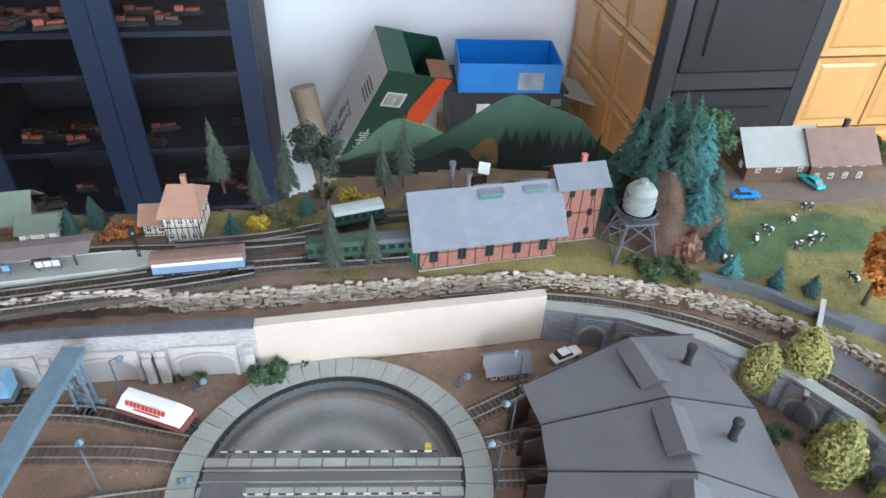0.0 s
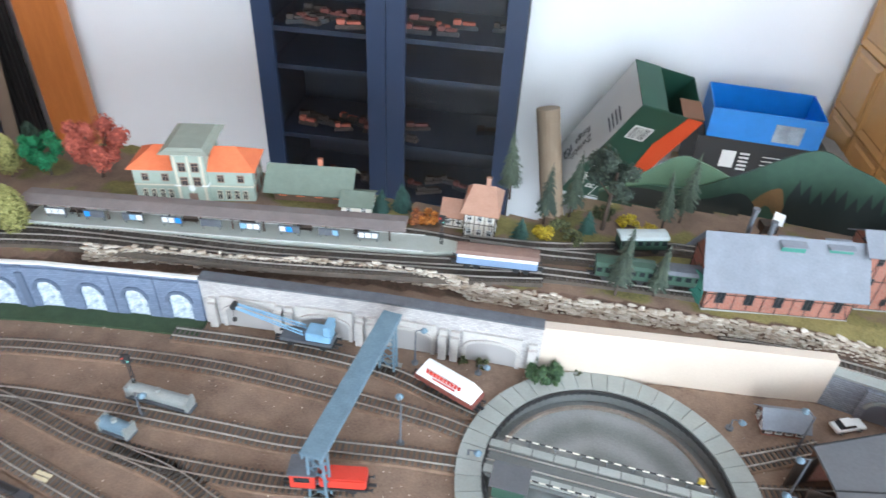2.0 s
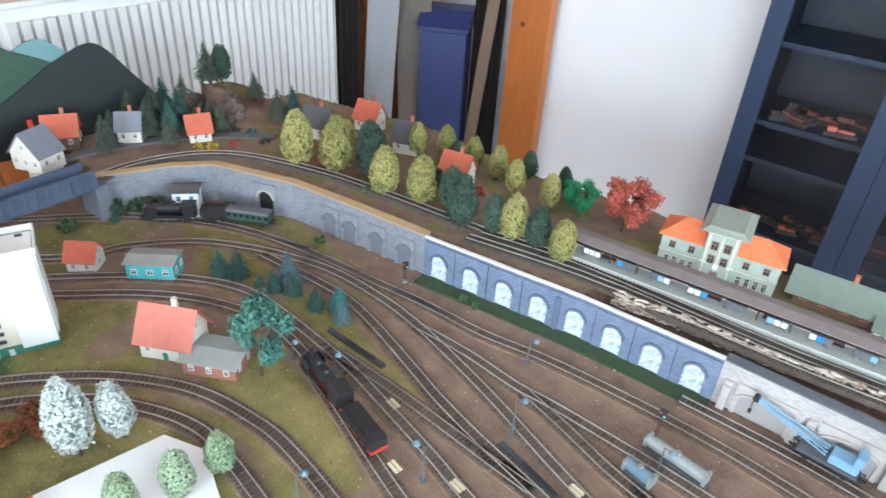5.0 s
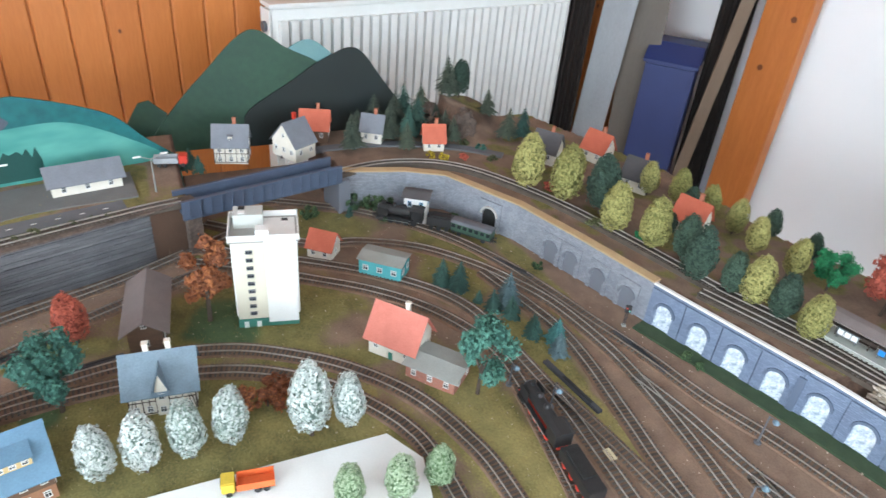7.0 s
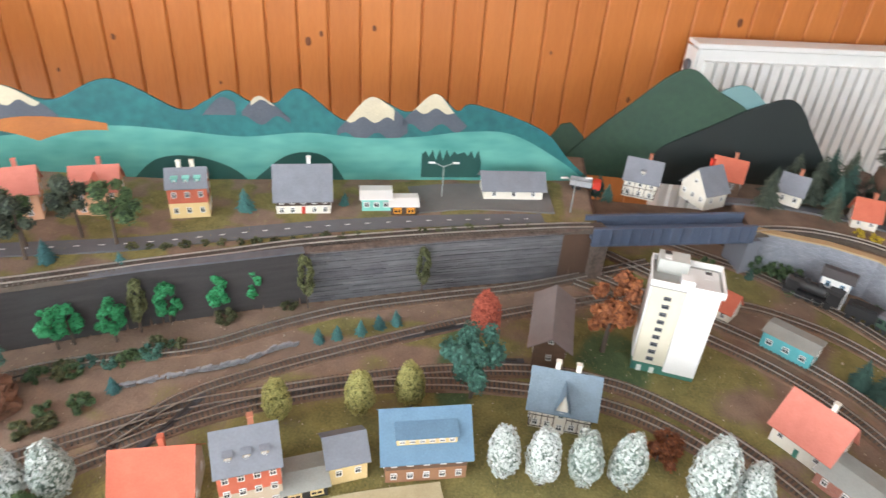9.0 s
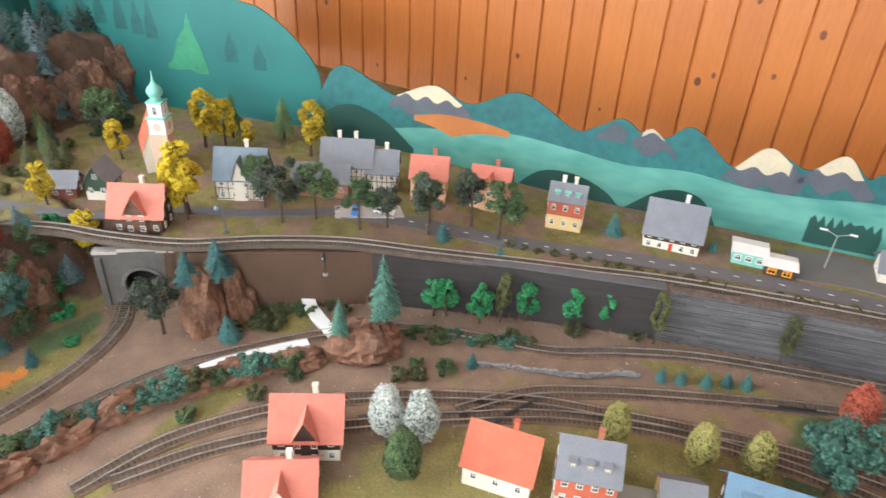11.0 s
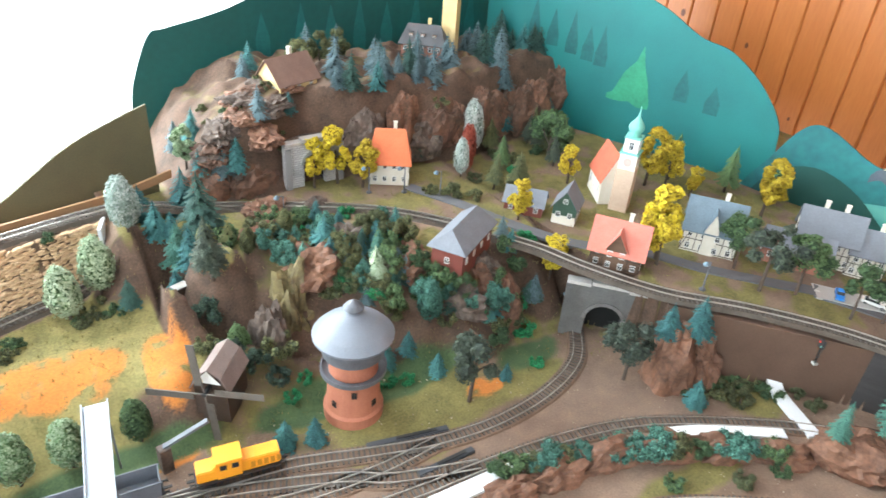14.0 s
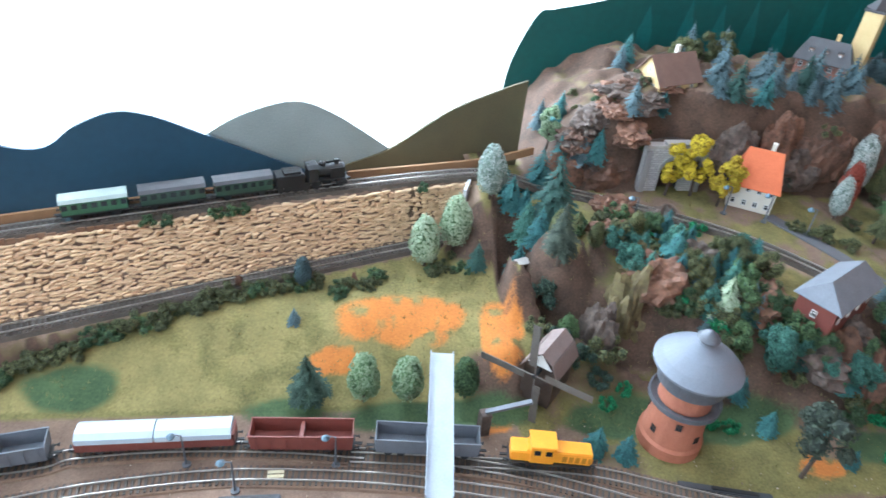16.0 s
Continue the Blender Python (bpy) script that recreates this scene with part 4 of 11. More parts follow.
def cabinet():
    c = thing("display_cabinet", -0.985, 1.787, FLOOR_Z, 9.7, "tall navy blue cabinet with two glazed doors over shelves", "cabinet")
    w, d, h = 0.85, 0.36, 2.0
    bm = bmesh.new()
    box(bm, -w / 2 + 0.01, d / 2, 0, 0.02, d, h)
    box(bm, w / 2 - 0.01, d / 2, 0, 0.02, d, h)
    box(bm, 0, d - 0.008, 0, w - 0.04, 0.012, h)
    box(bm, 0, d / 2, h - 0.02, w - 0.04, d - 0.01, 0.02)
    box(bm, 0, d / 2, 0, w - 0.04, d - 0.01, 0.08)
    part("body", bm, NAVYSHADE, c, bevel=0.0015)
    for z in (0.24, 0.47, 0.72, 0.845, 1.09, 1.33, 1.57):
        bm = bmesh.new()
        box(bm, 0, d / 2 + 0.01, z, w - 0.042, d - 0.05, 0.016)
        # shelf navy toned down too, for the shade behind the panes
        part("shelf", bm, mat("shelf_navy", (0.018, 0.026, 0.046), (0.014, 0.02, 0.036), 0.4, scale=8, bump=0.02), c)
    for s in (-1, 1):
        bm = bmesh.new()
        dw = w / 2 - 0.002
        x = s * (dw / 2 + 0.001)
        for sx in (-1, 1):
            box(bm, x + sx * (dw / 2 - 0.03), -0.011, 0.06, 0.06, 0.022, h - 0.07)
        for z in (0.06, h - 0.07):
            box(bm, x, -0.011, z, dw - 0.12, 0.02, 0.06)
        dr = part("door", bm, NAVY, c, bevel=0.0012)
        for z0, z1 in ((0.12, h - 0.07),):
            bm = bmesh.new()
            box(bm, x, -0.011, z0, dw - 0.122, 0.003, z1 - z0)
            g = part("pane", bm, GLASS, dr)
            g.visible_shadow = False
    # small models on the shelves
    for k in range(44):
        z = random.choice((0.486, 0.486, 0.861, 0.861, 0.256))
        x, y = random.uniform(-0.36, 0.36), random.uniform(0.06, 0.2)
        p = c.matrix_world @ Vector((x, y, z))
        t = thing("shelf_model", p.x, p.y, p.z, 9.7 + random.uniform(-25, 25), "small red and brown model vehicle on a cabinet shelf", "model vehicle", "models in the cabinet")
        bm = bmesh.new()
        l = random.uniform(0.05, 0.10)
        box(bm, 0, 0, 0.004, l, 0.022, 0.014)
        part("chassis", bm, random.choice((BLACK, DARKWOOD)), t, bevel=0.001)
        bm = bmesh.new()
        box(bm, -l * 0.3, 0, 0.0185, l * 0.3, 0.021, 0.016)
        box(bm, l * 0.15, 0, 0.0185, l * 0.5, 0.018, 0.009)
        part("body", bm, random.choice((REDBROWN, REDBROWN, ROOFRED, DARKWOOD, REDBROWN, DARKWOOD)), t, bevel=0.002)


def radiator():
    r = in_room(thing("radiator", -2.625, 0.98, -0.27, 0, "white ribbed panel radiator on the pine wall", "radiator"))
    bm = bmesh.new()
    box(bm, 0, 0, 0, 0.05, 1.19, 0.585)
    part("body", bm, WHITE, r, bevel=0.004)
    for i in range(34):
        bm = bmesh.new()
        y = -0.56 + i * 0.034
        prism(bm, [(0.024, y - 0.0135, 0.03), (0.046, y - 0.0115, 0.03), (0.046, y + 0.0115, 0.03), (0.024, y + 0.0135, 0.03)], (0, 0, 0.52))
        part("rib", bm, WHITE, r)
    bm = bmesh.new()
    box(bm, -0.005, 0, 0.586, 0.075, 1.2, 0.012)
    part("top_grille", bm, WHITE, r, bevel=0.002)
    for s in (-1, 1):
        bm = bmesh.new()
        box(bm, -0.005, s * 0.598, 0.0, 0.07, 0.006, 0.58)
        part("side_cover", bm, WHITE, r, bevel=0.001)
    bm = bmesh.new()
    rod(bm, (0.0, -0.602, 0.53), (0.0, -0.612, 0.53), 0.016, seg=14)
    part("vent_plug", bm, IRON, r)
    bm = bmesh.new()
    box(bm, -0.075, 0, 0.1, 0.095, 0.05, 0.35)
    part("bracket", bm, WHITE, r)


def corner_things():
    bm = bmesh.new()
    box(bm, 0, 0, 0, 0.19, 0.06, 2.5)
    t = thing("pine_post", -2.44, 1.86, FLOOR_Z, 9.7, "upright varnished pine post with knots beside the white wall", "post")
    part("post", bm, PINE, t, bevel=0.004)
    for z, x in ((0.9, -0.03), (1.1, 0.04), (1.3, -0.02)):
        bm = bmesh.new()
        rod(bm, (x, -0.0305, z), (x, -0.0312, z), 0.012, seg=12)
        part("knot", bm, mat("pine_knot", (0.22, 0.07, 0.025)), t)
    cloth = mat("dark_curtain", (0.022, 0.014, 0.011), (0.009, 0.006, 0.005), 0.9, scale=12)
    for x, y, w, m, lab in ((-2.86, 1.16, 0.17, cloth, "dark brown curtain hanging in folds"), (-2.62, 1.78, 0.14, cloth, "dark brown curtain hanging in folds")):
        t = thing("curtain", x, y, FLOOR_Z, 60, lab, "curtain", "curtains")
        bm = bmesh.new()
        n = 24
        front = [((i / n - 0.5) * w, 0.012 * math.sin(i * 1.9) - 0.01, 0) for i in range(n + 1)]
        prism(bm, front + [(p[0], p[1] + 0.006, 0) for p in front[::-1]], (0, 0, 2.4))
        part("cloth", bm, m, t, smooth=False)
    for x, y, w, col, lab, tilt, h in ((-2.83, 1.36, 0.13, (0.33, 0.34, 0.36), "grey board leaning upright in the corner", 3, 1.9), (-2.80, 1.50, 0.15, (0.15, 0.125, 0.105), "brown grey wooden board leaning upright", -2, 1.8),
                                       (-2.95, 1.30, 0.05, (0.2, 0.12, 0.07), "narrow brown batten leaning upright", 2, 1.9), (-2.55, 1.72, 0.05, (0.18, 0.12, 0.08), "narrow brown batten leaning upright", 5, 1.9)):
        t = thing("leaning_board", x, y, FLOOR_Z, 48, lab, "board", "boards in the corner")
        bm = bmesh.new()
        box(bm, 0, 0, 0, w, 0.018, h, 0, 0, tilt)
        part("board", bm, mat("board_%d" % int(col[0] * 100), col, None, 0.7, scale=10, stretch=(1, 1, 0.2)), t, bevel=0.001)
    t = thing("blue_bin", -2.72, 1.62, FLOOR_Z, 40, "dark blue plastic bin with a lid in the corner", "bin")
    bm = bmesh.new()
    prism(bm, [(-0.1, -0.1, 0), (0.1, -0.1, 0), (0.1, 0.1, 0), (-0.1, 0.1, 0)], (0, 0, 0.86))
    part("body", bm, mat("bin_blue", (0.02, 0.035, 0.14), (0.014, 0.025, 0.1), 0.5, scale=8), t, bevel=0.006)
    bm = bmesh.new()
    prism(bm, [(-0.11, -0.11, 0.862), (0.11, -0.11, 0.862), (0.11, -0.02, 0.92), (-0.11, -0.02, 0.92)], (0, 0.0, 0.012))
    box(bm, 0, 0.05, 0.862, 0.22, 0.12, 0.07)
    part("lid", bm, mat("bin_blue", (0.02, 0.035, 0.14)), t)


def boxes():
    GREEN = mat("box_green", (0.02, 0.075, 0.05), (0.014, 0.055, 0.037), 0.45, scale=10, bump=0.02)
    t = new("snack_carton")
    tagged(t, "open green and white snack carton lying tilted against the wall", "carton")
    t.matrix_world = pose(-0.2284, 2.1158, -0.2678, 27.46, 15.77, 27.05) @ Matrix.Diagonal((0.944, 0.83, 1.037, 1))
    w, d, h = 0.24, 0.22, 0.5
    bm = bmesh.new()
    box(bm, 0, -d / 2, -h / 2, w, 0.004, h)
    part("front_panel", bm, GREEN, t)
    bm = bmesh.new()
    box(bm, -w / 2, 0, -h / 2, 0.004, d - 0.005, h)
    part("side_panel", bm, mat("box_white", (0.62, 0.63, 0.62), (0.55, 0.56, 0.55), 0.6, scale=10, bump=0.02), t, "white printed side panel")
    bm = bmesh.new()
    box(bm, w / 2, 0, -h / 2, 0.004, d - 0.005, h)
    box(bm, 0, d / 2, -h / 2, w, 0.004, h)
    box(bm, 0, 0, -h / 2, w - 0.005, d - 0.005, 0.004)
    part("carton_body", bm, GREEN, t)
    bm = bmesh.new()
    box(bm, -w / 4 - 0.012, 0, h / 2, w / 2 - 0.02, d, 0.004)
    part("top_flap", bm, GREEN, t)
    bm = bmesh.new()
    box(bm, w / 4 + 0.02, -d / 4 - 0.01, h / 2, w / 2 - 0.04, d / 2 - 0.02, 0.004, 0, 0, -6)
    part("inner_flap", bm, mat("cardboard_inside", (0.2, 0.1, 0.06), (0.13, 0.065, 0.04), 0.85, scale=12), t)
    ORANGEB = mat("box_orange", (0.75, 0.1, 0.03), (0.62, 0.07, 0.02), 0.45, scale=10, bump=0.02)
    bm = bmesh.new()
    prism(bm, [(w / 2, -d / 2 - 0.0028, h / 2), (w / 2 - 0.06, -d / 2 - 0.0028, h / 2), (w / 2 - 0.085, -d / 2 - 0.0028, 0.1), (w / 2 - 0.06, -d / 2 - 0.0028, -0.06), (w / 2, -d / 2 - 0.0028, -0.06)], (0, -0.0008, 0))
    part("orange_print", bm, ORANGEB, t)
    bm = bmesh.new()
    box(bm, -0.045, -d / 2 - 0.003, 0.10, 0.075, 0.001, 0.065)
    part("barcode_label", bm, WHITE, t)
    bm = bmesh.new()
    for i in range(11):
        box(bm, -0.075 + i * 0.006, -d / 2 - 0.004, 0.105, random.choice((0.0015, 0.003)), 0.0008, 0.055)
    part("barcode", bm, BLACK, t)

    def words(text, size, m, mtx, name="lettering"):
        cu = bpy.data.curves.new(name, "FONT")
        cu.body, cu.size, cu.extrude = text, size, 0.0004
        cu.materials.append(m)
        o = new(name, cu)
        o.parent = t
        o.matrix_local = mtx
        return o

    words("Zwiebli-\nRinge", 0.055, WHITE, Matrix(((0, -1, 0, -0.062), (0, 0, -1, -d / 2 - 0.003), (1, 0, 0, -0.2), (0, 0, 0, 1))))
    words("Zwiebli-\nRinge", 0.045, BLACK, Matrix(((0, 0, -1, -w / 2 - 0.003), (0, -1, 0, 0.0), (-1, 0, 0, -0.02), (0, 0, 0, 1))))
    bm = bmesh.new()
    for x0, z0, ww, hh_ in ((0.0, -0.24, 0.11, 0.003), (0.0, -0.06, 0.11, 0.003), (-0.055, -0.24, 0.003, 0.183), (0.055, -0.24, 0.003, 0.183), (-0.012, -0.21, 0.024, 0.12), (0.022, -0.21, 0.024, 0.12)):
        box(bm, x0 + 0.055, -d / 2 - 0.0045, z0, ww, 0.001, hh_)
    part("framed_print", bm, WHITE, t)
    bm = bmesh.new()
    for i in range(5):
        for j in range(4):
            if (i * 3 + j) % 4:
                box(bm, -w / 2 - 0.003, 0.03 + 0.012 * (j - 2), -0.2 + i * 0.012, 0.001, 0.01, 0.009)
    for i in range(4):
        box(bm, -w / 2 - 0.003, -0.05, 0.08 + i * 0.02, 0.001, 0.07, 0.008)
    part("side_print", bm, IRON, t)
    # black carton
    b = thing("black_carton", 0.19, 2.19, -0.37, 7, "black cardboard carton with white print and open flaps", "carton")
    bm = bmesh.new()
    box(bm, 0, 0, 0, 0.40, 0.24, 0.19)
    part("body", bm, mat("box_black", (0.02, 0.022, 0.024), (0.012, 0.013, 0.015), 0.4, scale=10, bump=0.02), b, bevel=0.002)
    bm = bmesh.new()
    box(bm, -0.09, -0.1215, 0.09, 0.045, 0.001, 0.06)
    for i in range(5):
        box(bm, -0.04, -0.1215, 0.085 + i * 0.014, 0.03, 0.001, 0.007)
        box(bm, 0.06, -0.1215, 0.08 + i * 0.015, 0.09, 0.001, 0.003)
    part("print", bm, WHITE, b)
    bm = bmesh.new()
    for i in range(4):
        box(bm, 0.16, -0.1215, 0.03 + i * 0.036, 0.035, 0.001, 0.026)
    part("green_print", bm, ROOFGREEN, b)
    bm = bmesh.new()
    box(bm, 0.24, -0.03, 0.16, 0.12, 0.2, 0.003, 0, 0, 20)
    part("flap", bm, mat("grey_card", (0.4, 0.38, 0.35)), b)
    # what the cartons stand on
    for x, y, w_, h_, d_ in ((0.19, 2.19, 0.44, 0.43, 0.26), (-0.2, 2.2, 0.3, 0.14, 0.26)):
        s = thing("cardboard_box", x, y, FLOOR_Z, 7, "plain brown cardboard box below the cartons", "carton", "boxes by the wall")
        bm = bmesh.new()
        box(bm, 0, 0, 0, w_, d_, h_)
        part("body", bm, mat("cardboard", (0.36, 0.25, 0.15), (0.28, 0.19, 0.11), 0.8, scale=12), s, bevel=0.002)
        bm = bmesh.new()
        box(bm, 0, 0, h_, 0.05, d_, 0.001)
        part("tape", bm, mat("tape", (0.45, 0.33, 0.2)), s)
    y = thing("blue_tray", 0.19, 2.17, -0.178, 4, "bright blue cardboard tray with a picture label", "tray")
    bm = bmesh.new()
    box(bm, 0, 0, 0, 0.34, 0.22, 0.004)
    for s in (-1, 1):
        box(bm, s * 0.169, 0, 0.004, 0.004, 0.22, 0.096)
        box(bm, 0, s * 0.109, 0.004, 0.334, 0.004, 0.096)
    part("tray_body", bm, BLUEP, y, bevel=0.001)
    bm = bmesh.new()
    box(bm, 0.07, -0.1118, 0.012, 0.085, 0.001, 0.06)
    part("label", bm, mat("picture_label", (0.5, 0.6, 0.7), (0.12, 0.14, 0.16), 0.5, scale=25), y)
    r = thing("paper_roll", -0.43, 1.99, FLOOR_Z, 0, "brown paper roll leaning in the corner beside the cabinet", "paper roll")
    bm = bmesh.new()
    rod(bm, (0.06, 0, 0.0), (-0.07, 0.1, 0.60), 0.042, seg=20)
    part("roll", bm, mat("kraft_paper", (0.36, 0.28, 0.2), (0.27, 0.2, 0.14), 0.8, scale=14), r, smooth=False)
    bm = bmesh.new()
    rod(bm, (0.10, -0.05, 0.0), (0.02, -0.02, 0.30), 0.03, seg=10)
    q = thing("crumpled_bag", -0.40, 1.86, FLOOR_Z, 0, "crumpled white plastic bag on the floor", "bag")
    part("bag", bm, WHITE, q)


def stove():
    TILE = mat("ochre_glaze", (0.62, 0.35, 0.13), (0.5, 0.26, 0.085), 0.2, scale=9, bump=0.03, rand=0.4)
    CAST = mat("cast_iron", (0.012, 0.012, 0.013), (0.007, 0.007, 0.008), 0.65, scale=20)
    s = in_room(thing("tiled_stove", 0, 0, FLOOR_Z, 0, "ochre glazed tile stove with a black iron door", "stove"))
    u0, v0 = 0.86, 1.63
    bm = bmesh.new()
    box(bm, u0 + 0.67, v0 + 0.36, 0, 1.29, 0.66, 2.2)
    part("core", bm, mat("grout", (0.45, 0.36, 0.24)), s)

    def tile(w, h):
        bm = bmesh.new()
        vs = box(bm, 0, 0, 0, w - 0.006, 0.03, h - 0.006)
        f = [x for x in bm.faces if x.normal.y < -0.5]
        bmesh.ops.inset_region(bm, faces=f, thickness=0.028)
        bmesh.ops.translate(bm, verts=f[0].verts, vec=(0, 0.006, 0))
        bmesh.ops.inset_region(bm, faces=f, thickness=0.012)
        bmesh.ops.translate(bm, verts=f[0].verts, vec=(0, -0.005, 0))
        return mesh_of("tile", bm, TILE, bevel=0.0)

    tm = tile(0.22, 0.22)
    for j in range(10):
        for i in range(3):
            o = new("tile", tm)
            o.parent = s
            o.matrix_local = pose(u0, v0 + 0.12 + i * 0.22, j * 0.22, 0, 0, -90)
        for i in range(6):
            uu = u0 + 0.13 + i * 0.22
            if uu < 1.3 and 2 <= j <= 8:
                continue
            o = new("tile", tm)
            o.parent = s
            o.matrix_local = pose(uu, v0, j * 0.22, 0, 0, 0)
    bm = bmesh.new()
    for sx in (-1, 1):
        box(bm, u0 + 0.215 + sx * 0.205, v0 - 0.012, 0.44, 0.05, 0.05, 1.5)
    for z in (0.44, 0.80, 1.28, 1.9):
        box(bm, u0 + 0.215, v0 - 0.012, z, 0.36, 0.05, 0.05)
    part("door_frame", bm, mat("iron_frame", (0.035, 0.037, 0.041), (0.022, 0.024, 0.027), 0.6, 0.2, scale=20), s, bevel=0.002)
    for z0, z1 in ((0.49, 0.80), (0.85, 1.28), (1.33, 1.9)):
        bm = bmesh.new()
        box(bm, u0 + 0.215, v0 - 0.022, z0 + 0.004, 0.355, 0.04, z1 - z0 - 0.008)
        dr = part("fire_door", bm, CAST, s, bevel=0.003)
        bm = bmesh.new()
        box(bm, u0 + 0.215, v0 - 0.045, z0 + 0.05, 0.25, 0.008, z1 - z0 - 0.1)
        part("panel", bm, CAST, dr, bevel=0.003)
        bm = bmesh.new()
        rod(bm, (u0 + 0.345, v0 - 0.044, (z0 + z1) / 2), (u0 + 0.345, v0 - 0.075, (z0 + z1) / 2), 0.016, seg=14)
        part("handle", bm, CAST, dr, "round iron handle")


cabinet()
radiator()
corner_things()
boxes()
stove()

# ---- painted mountain boards ----


def board(name, a, b, prof, z0, material, label, back=0.0, thick=0.005, round_=True):
    """An upright cut-out board from a towards b; prof: distance along, height of its upper edge."""
    ang = math.degrees(math.atan2(b[1] - a[1], b[0] - a[0]))
    t = thing(name, a[0], a[1], 0, ang, label, "backdrop", "painted mountains")
    bm = bmesh.new()
    prof = sorted(prof)
    ln = smooth_line([(s, z, 0) for s, z in prof], 0.008) if round_ else [Vector((s, z, 0)) for s, z in prof]
    front = [(v.x, back, v.y) for v in ln]
    n = len(front)
    fa = [bm.verts.new(p) for p in front]
    fb = [bm.verts.new((p[0], back, min(z0, p[2] - 0.001))) for p in front]
    ga = [bm.verts.new((p[0], back + thick, p[2])) for p in front]
    gb = [bm.verts.new((p[0], back + thick, min(z0, p[2] - 0.001))) for p in front]
    for i in range(n - 1):
        for q in ((fa[i], fa[i + 1], fb[i + 1], fb[i]), (ga[i], gb[i], gb[i + 1], ga[i + 1]), (fa[i], ga[i], ga[i + 1], fa[i + 1]), (fb[i], fb[i + 1], gb[i + 1], gb[i])):
            bm.faces.new(q)
    for i in (0, n - 1):
        bm.faces.new((fa[i], fb[i], gb[i], ga[i]))
    part("board", bm, material, t)
    return t


def paint(t, prof, z0, material, name, depth, round_=True):
    """A layer of paint on a board: an outline proud of it by a hair."""
    bm = bmesh.new()
    if t is wt_:
        depth = 0.005 - depth
    prof = sorted(prof)
    ln = smooth_line([(s, z, 0) for s, z in prof], 0.01) if round_ else [Vector((s, z, 0)) for s, z in prof]
    fa = [bm.verts.new((v.x, depth, v.y)) for v in ln]
    low = z0 if callable(z0) else (lambda s: z0)
    fb = [bm.verts.new((v.x, depth, min(low(v.x), v.y - 0.0005))) for v in ln]
    for i in range(len(ln) - 1):
        bm.faces.new((fa[i], fa[i + 1], fb[i + 1], fb[i]))
    part(name, bm, material, t)


wt_ = None
TEAL = mat("teal_paint", (0.012, 0.17, 0.17), (0.005, 0.075, 0.085), 0.6, scale=6, fine=60, bump=0.05)
MIST = mat("mist_paint", (0.13, 0.40, 0.34), (0.015, 0.18, 0.165), 0.6, scale=5, fine=11, bump=0.04, stretch=(1, 1, 3))
DKTEAL = mat("dark_teal_paint", (0.008, 0.075, 0.06), (0.005, 0.05, 0.045), 0.6, scale=8, bump=0.05)
ROCKP = mat("rock_paint", (0.10, 0.115, 0.14), (0.05, 0.06, 0.08), 0.6, scale=12, bump=0.05)
SNOW = mat("snow_paint", (0.62, 0.55, 0.38), (0.36, 0.32, 0.26), 0.6, scale=12, bump=0.05)
MEADOW = mat("orange_meadow", (0.5, 0.17, 0.04), (0.3, 0.1, 0.03), 0.6, scale=10)
GREENM = mat("green_mountain", (0.035, 0.085, 0.05), (0.018, 0.045, 0.033), 0.6, scale=7, fine=60, bump=0.05)
DARKM = mat("dark_mountain", (0.014, 0.022, 0.02), (0.008, 0.012, 0.013), 0.6, scale=8, bump=0.05)
PALEM = mat("pale_teal_mountain", (0.16, 0.3, 0.3), (0.1, 0.2, 0.22), 0.6, scale=8, bump=0.05)
BLUEM = mat("blue_mountain", (0.02, 0.075, 0.13), (0.012, 0.05, 0.085), 0.6, scale=5, fine=60, bump=0.05)
HAZEM = mat("haze_mountain", (0.4, 0.45, 0.45), (0.22, 0.27, 0.25), 0.7, scale=9, bump=0.04)
OLIVEM = mat("olive_mountain", (0.16, 0.14, 0.07), (0.07, 0.06, 0.04), 0.7, scale=9, bump=0.04)
HILLM = mat("hill_green", (0.0, 0.085, 0.075), (0.0, 0.05, 0.048), 0.6, scale=4, fine=60, bump=0.04)
EMER = mat("emerald_paint", (0.006, 0.20, 0.185), (0.002, 0.095, 0.10), 0.6, scale=5, bump=0.04)

WA, WB = (-2.12, -0.38), (-1.83, -1.75)
wt_ = board("mountain_backdrop", WA, WB, [(0.0, 0.11), (0.066, 0.168), (0.138, 0.237), (0.293, 0.293), (0.332, 0.278), (0.382, 0.315), (0.438, 0.274), (0.52, 0.305), (0.573, 0.252), (0.667, 0.32), (0.719, 0.288), (0.751, 0.303), (0.769, 0.291), (0.814, 0.314),
            (0.864, 0.288), (0.914, 0.272), (1.04, 0.333), (1.16, 0.287), (1.25, 0.315), (1.35, 0.276), (1.50, 0.327), (1.58, 0.21), (1.63, 0.12)], 0.02, TEAL, "long cut-out board painted with teal mountains and mist")
paint(wt_, [(0.0, 0.10), (0.079, 0.16), (0.2, 0.225), (0.301, 0.232), (0.42, 0.218), (0.537, 0.214), (0.66, 0.225), (0.789, 0.214), (0.92, 0.226), (1.053, 0.235), (1.19, 0.218), (1.30, 0.205), (1.45, 0.17), (1.60, 0.13)], 0.03, MIST, "mist_layer", -0.0012)
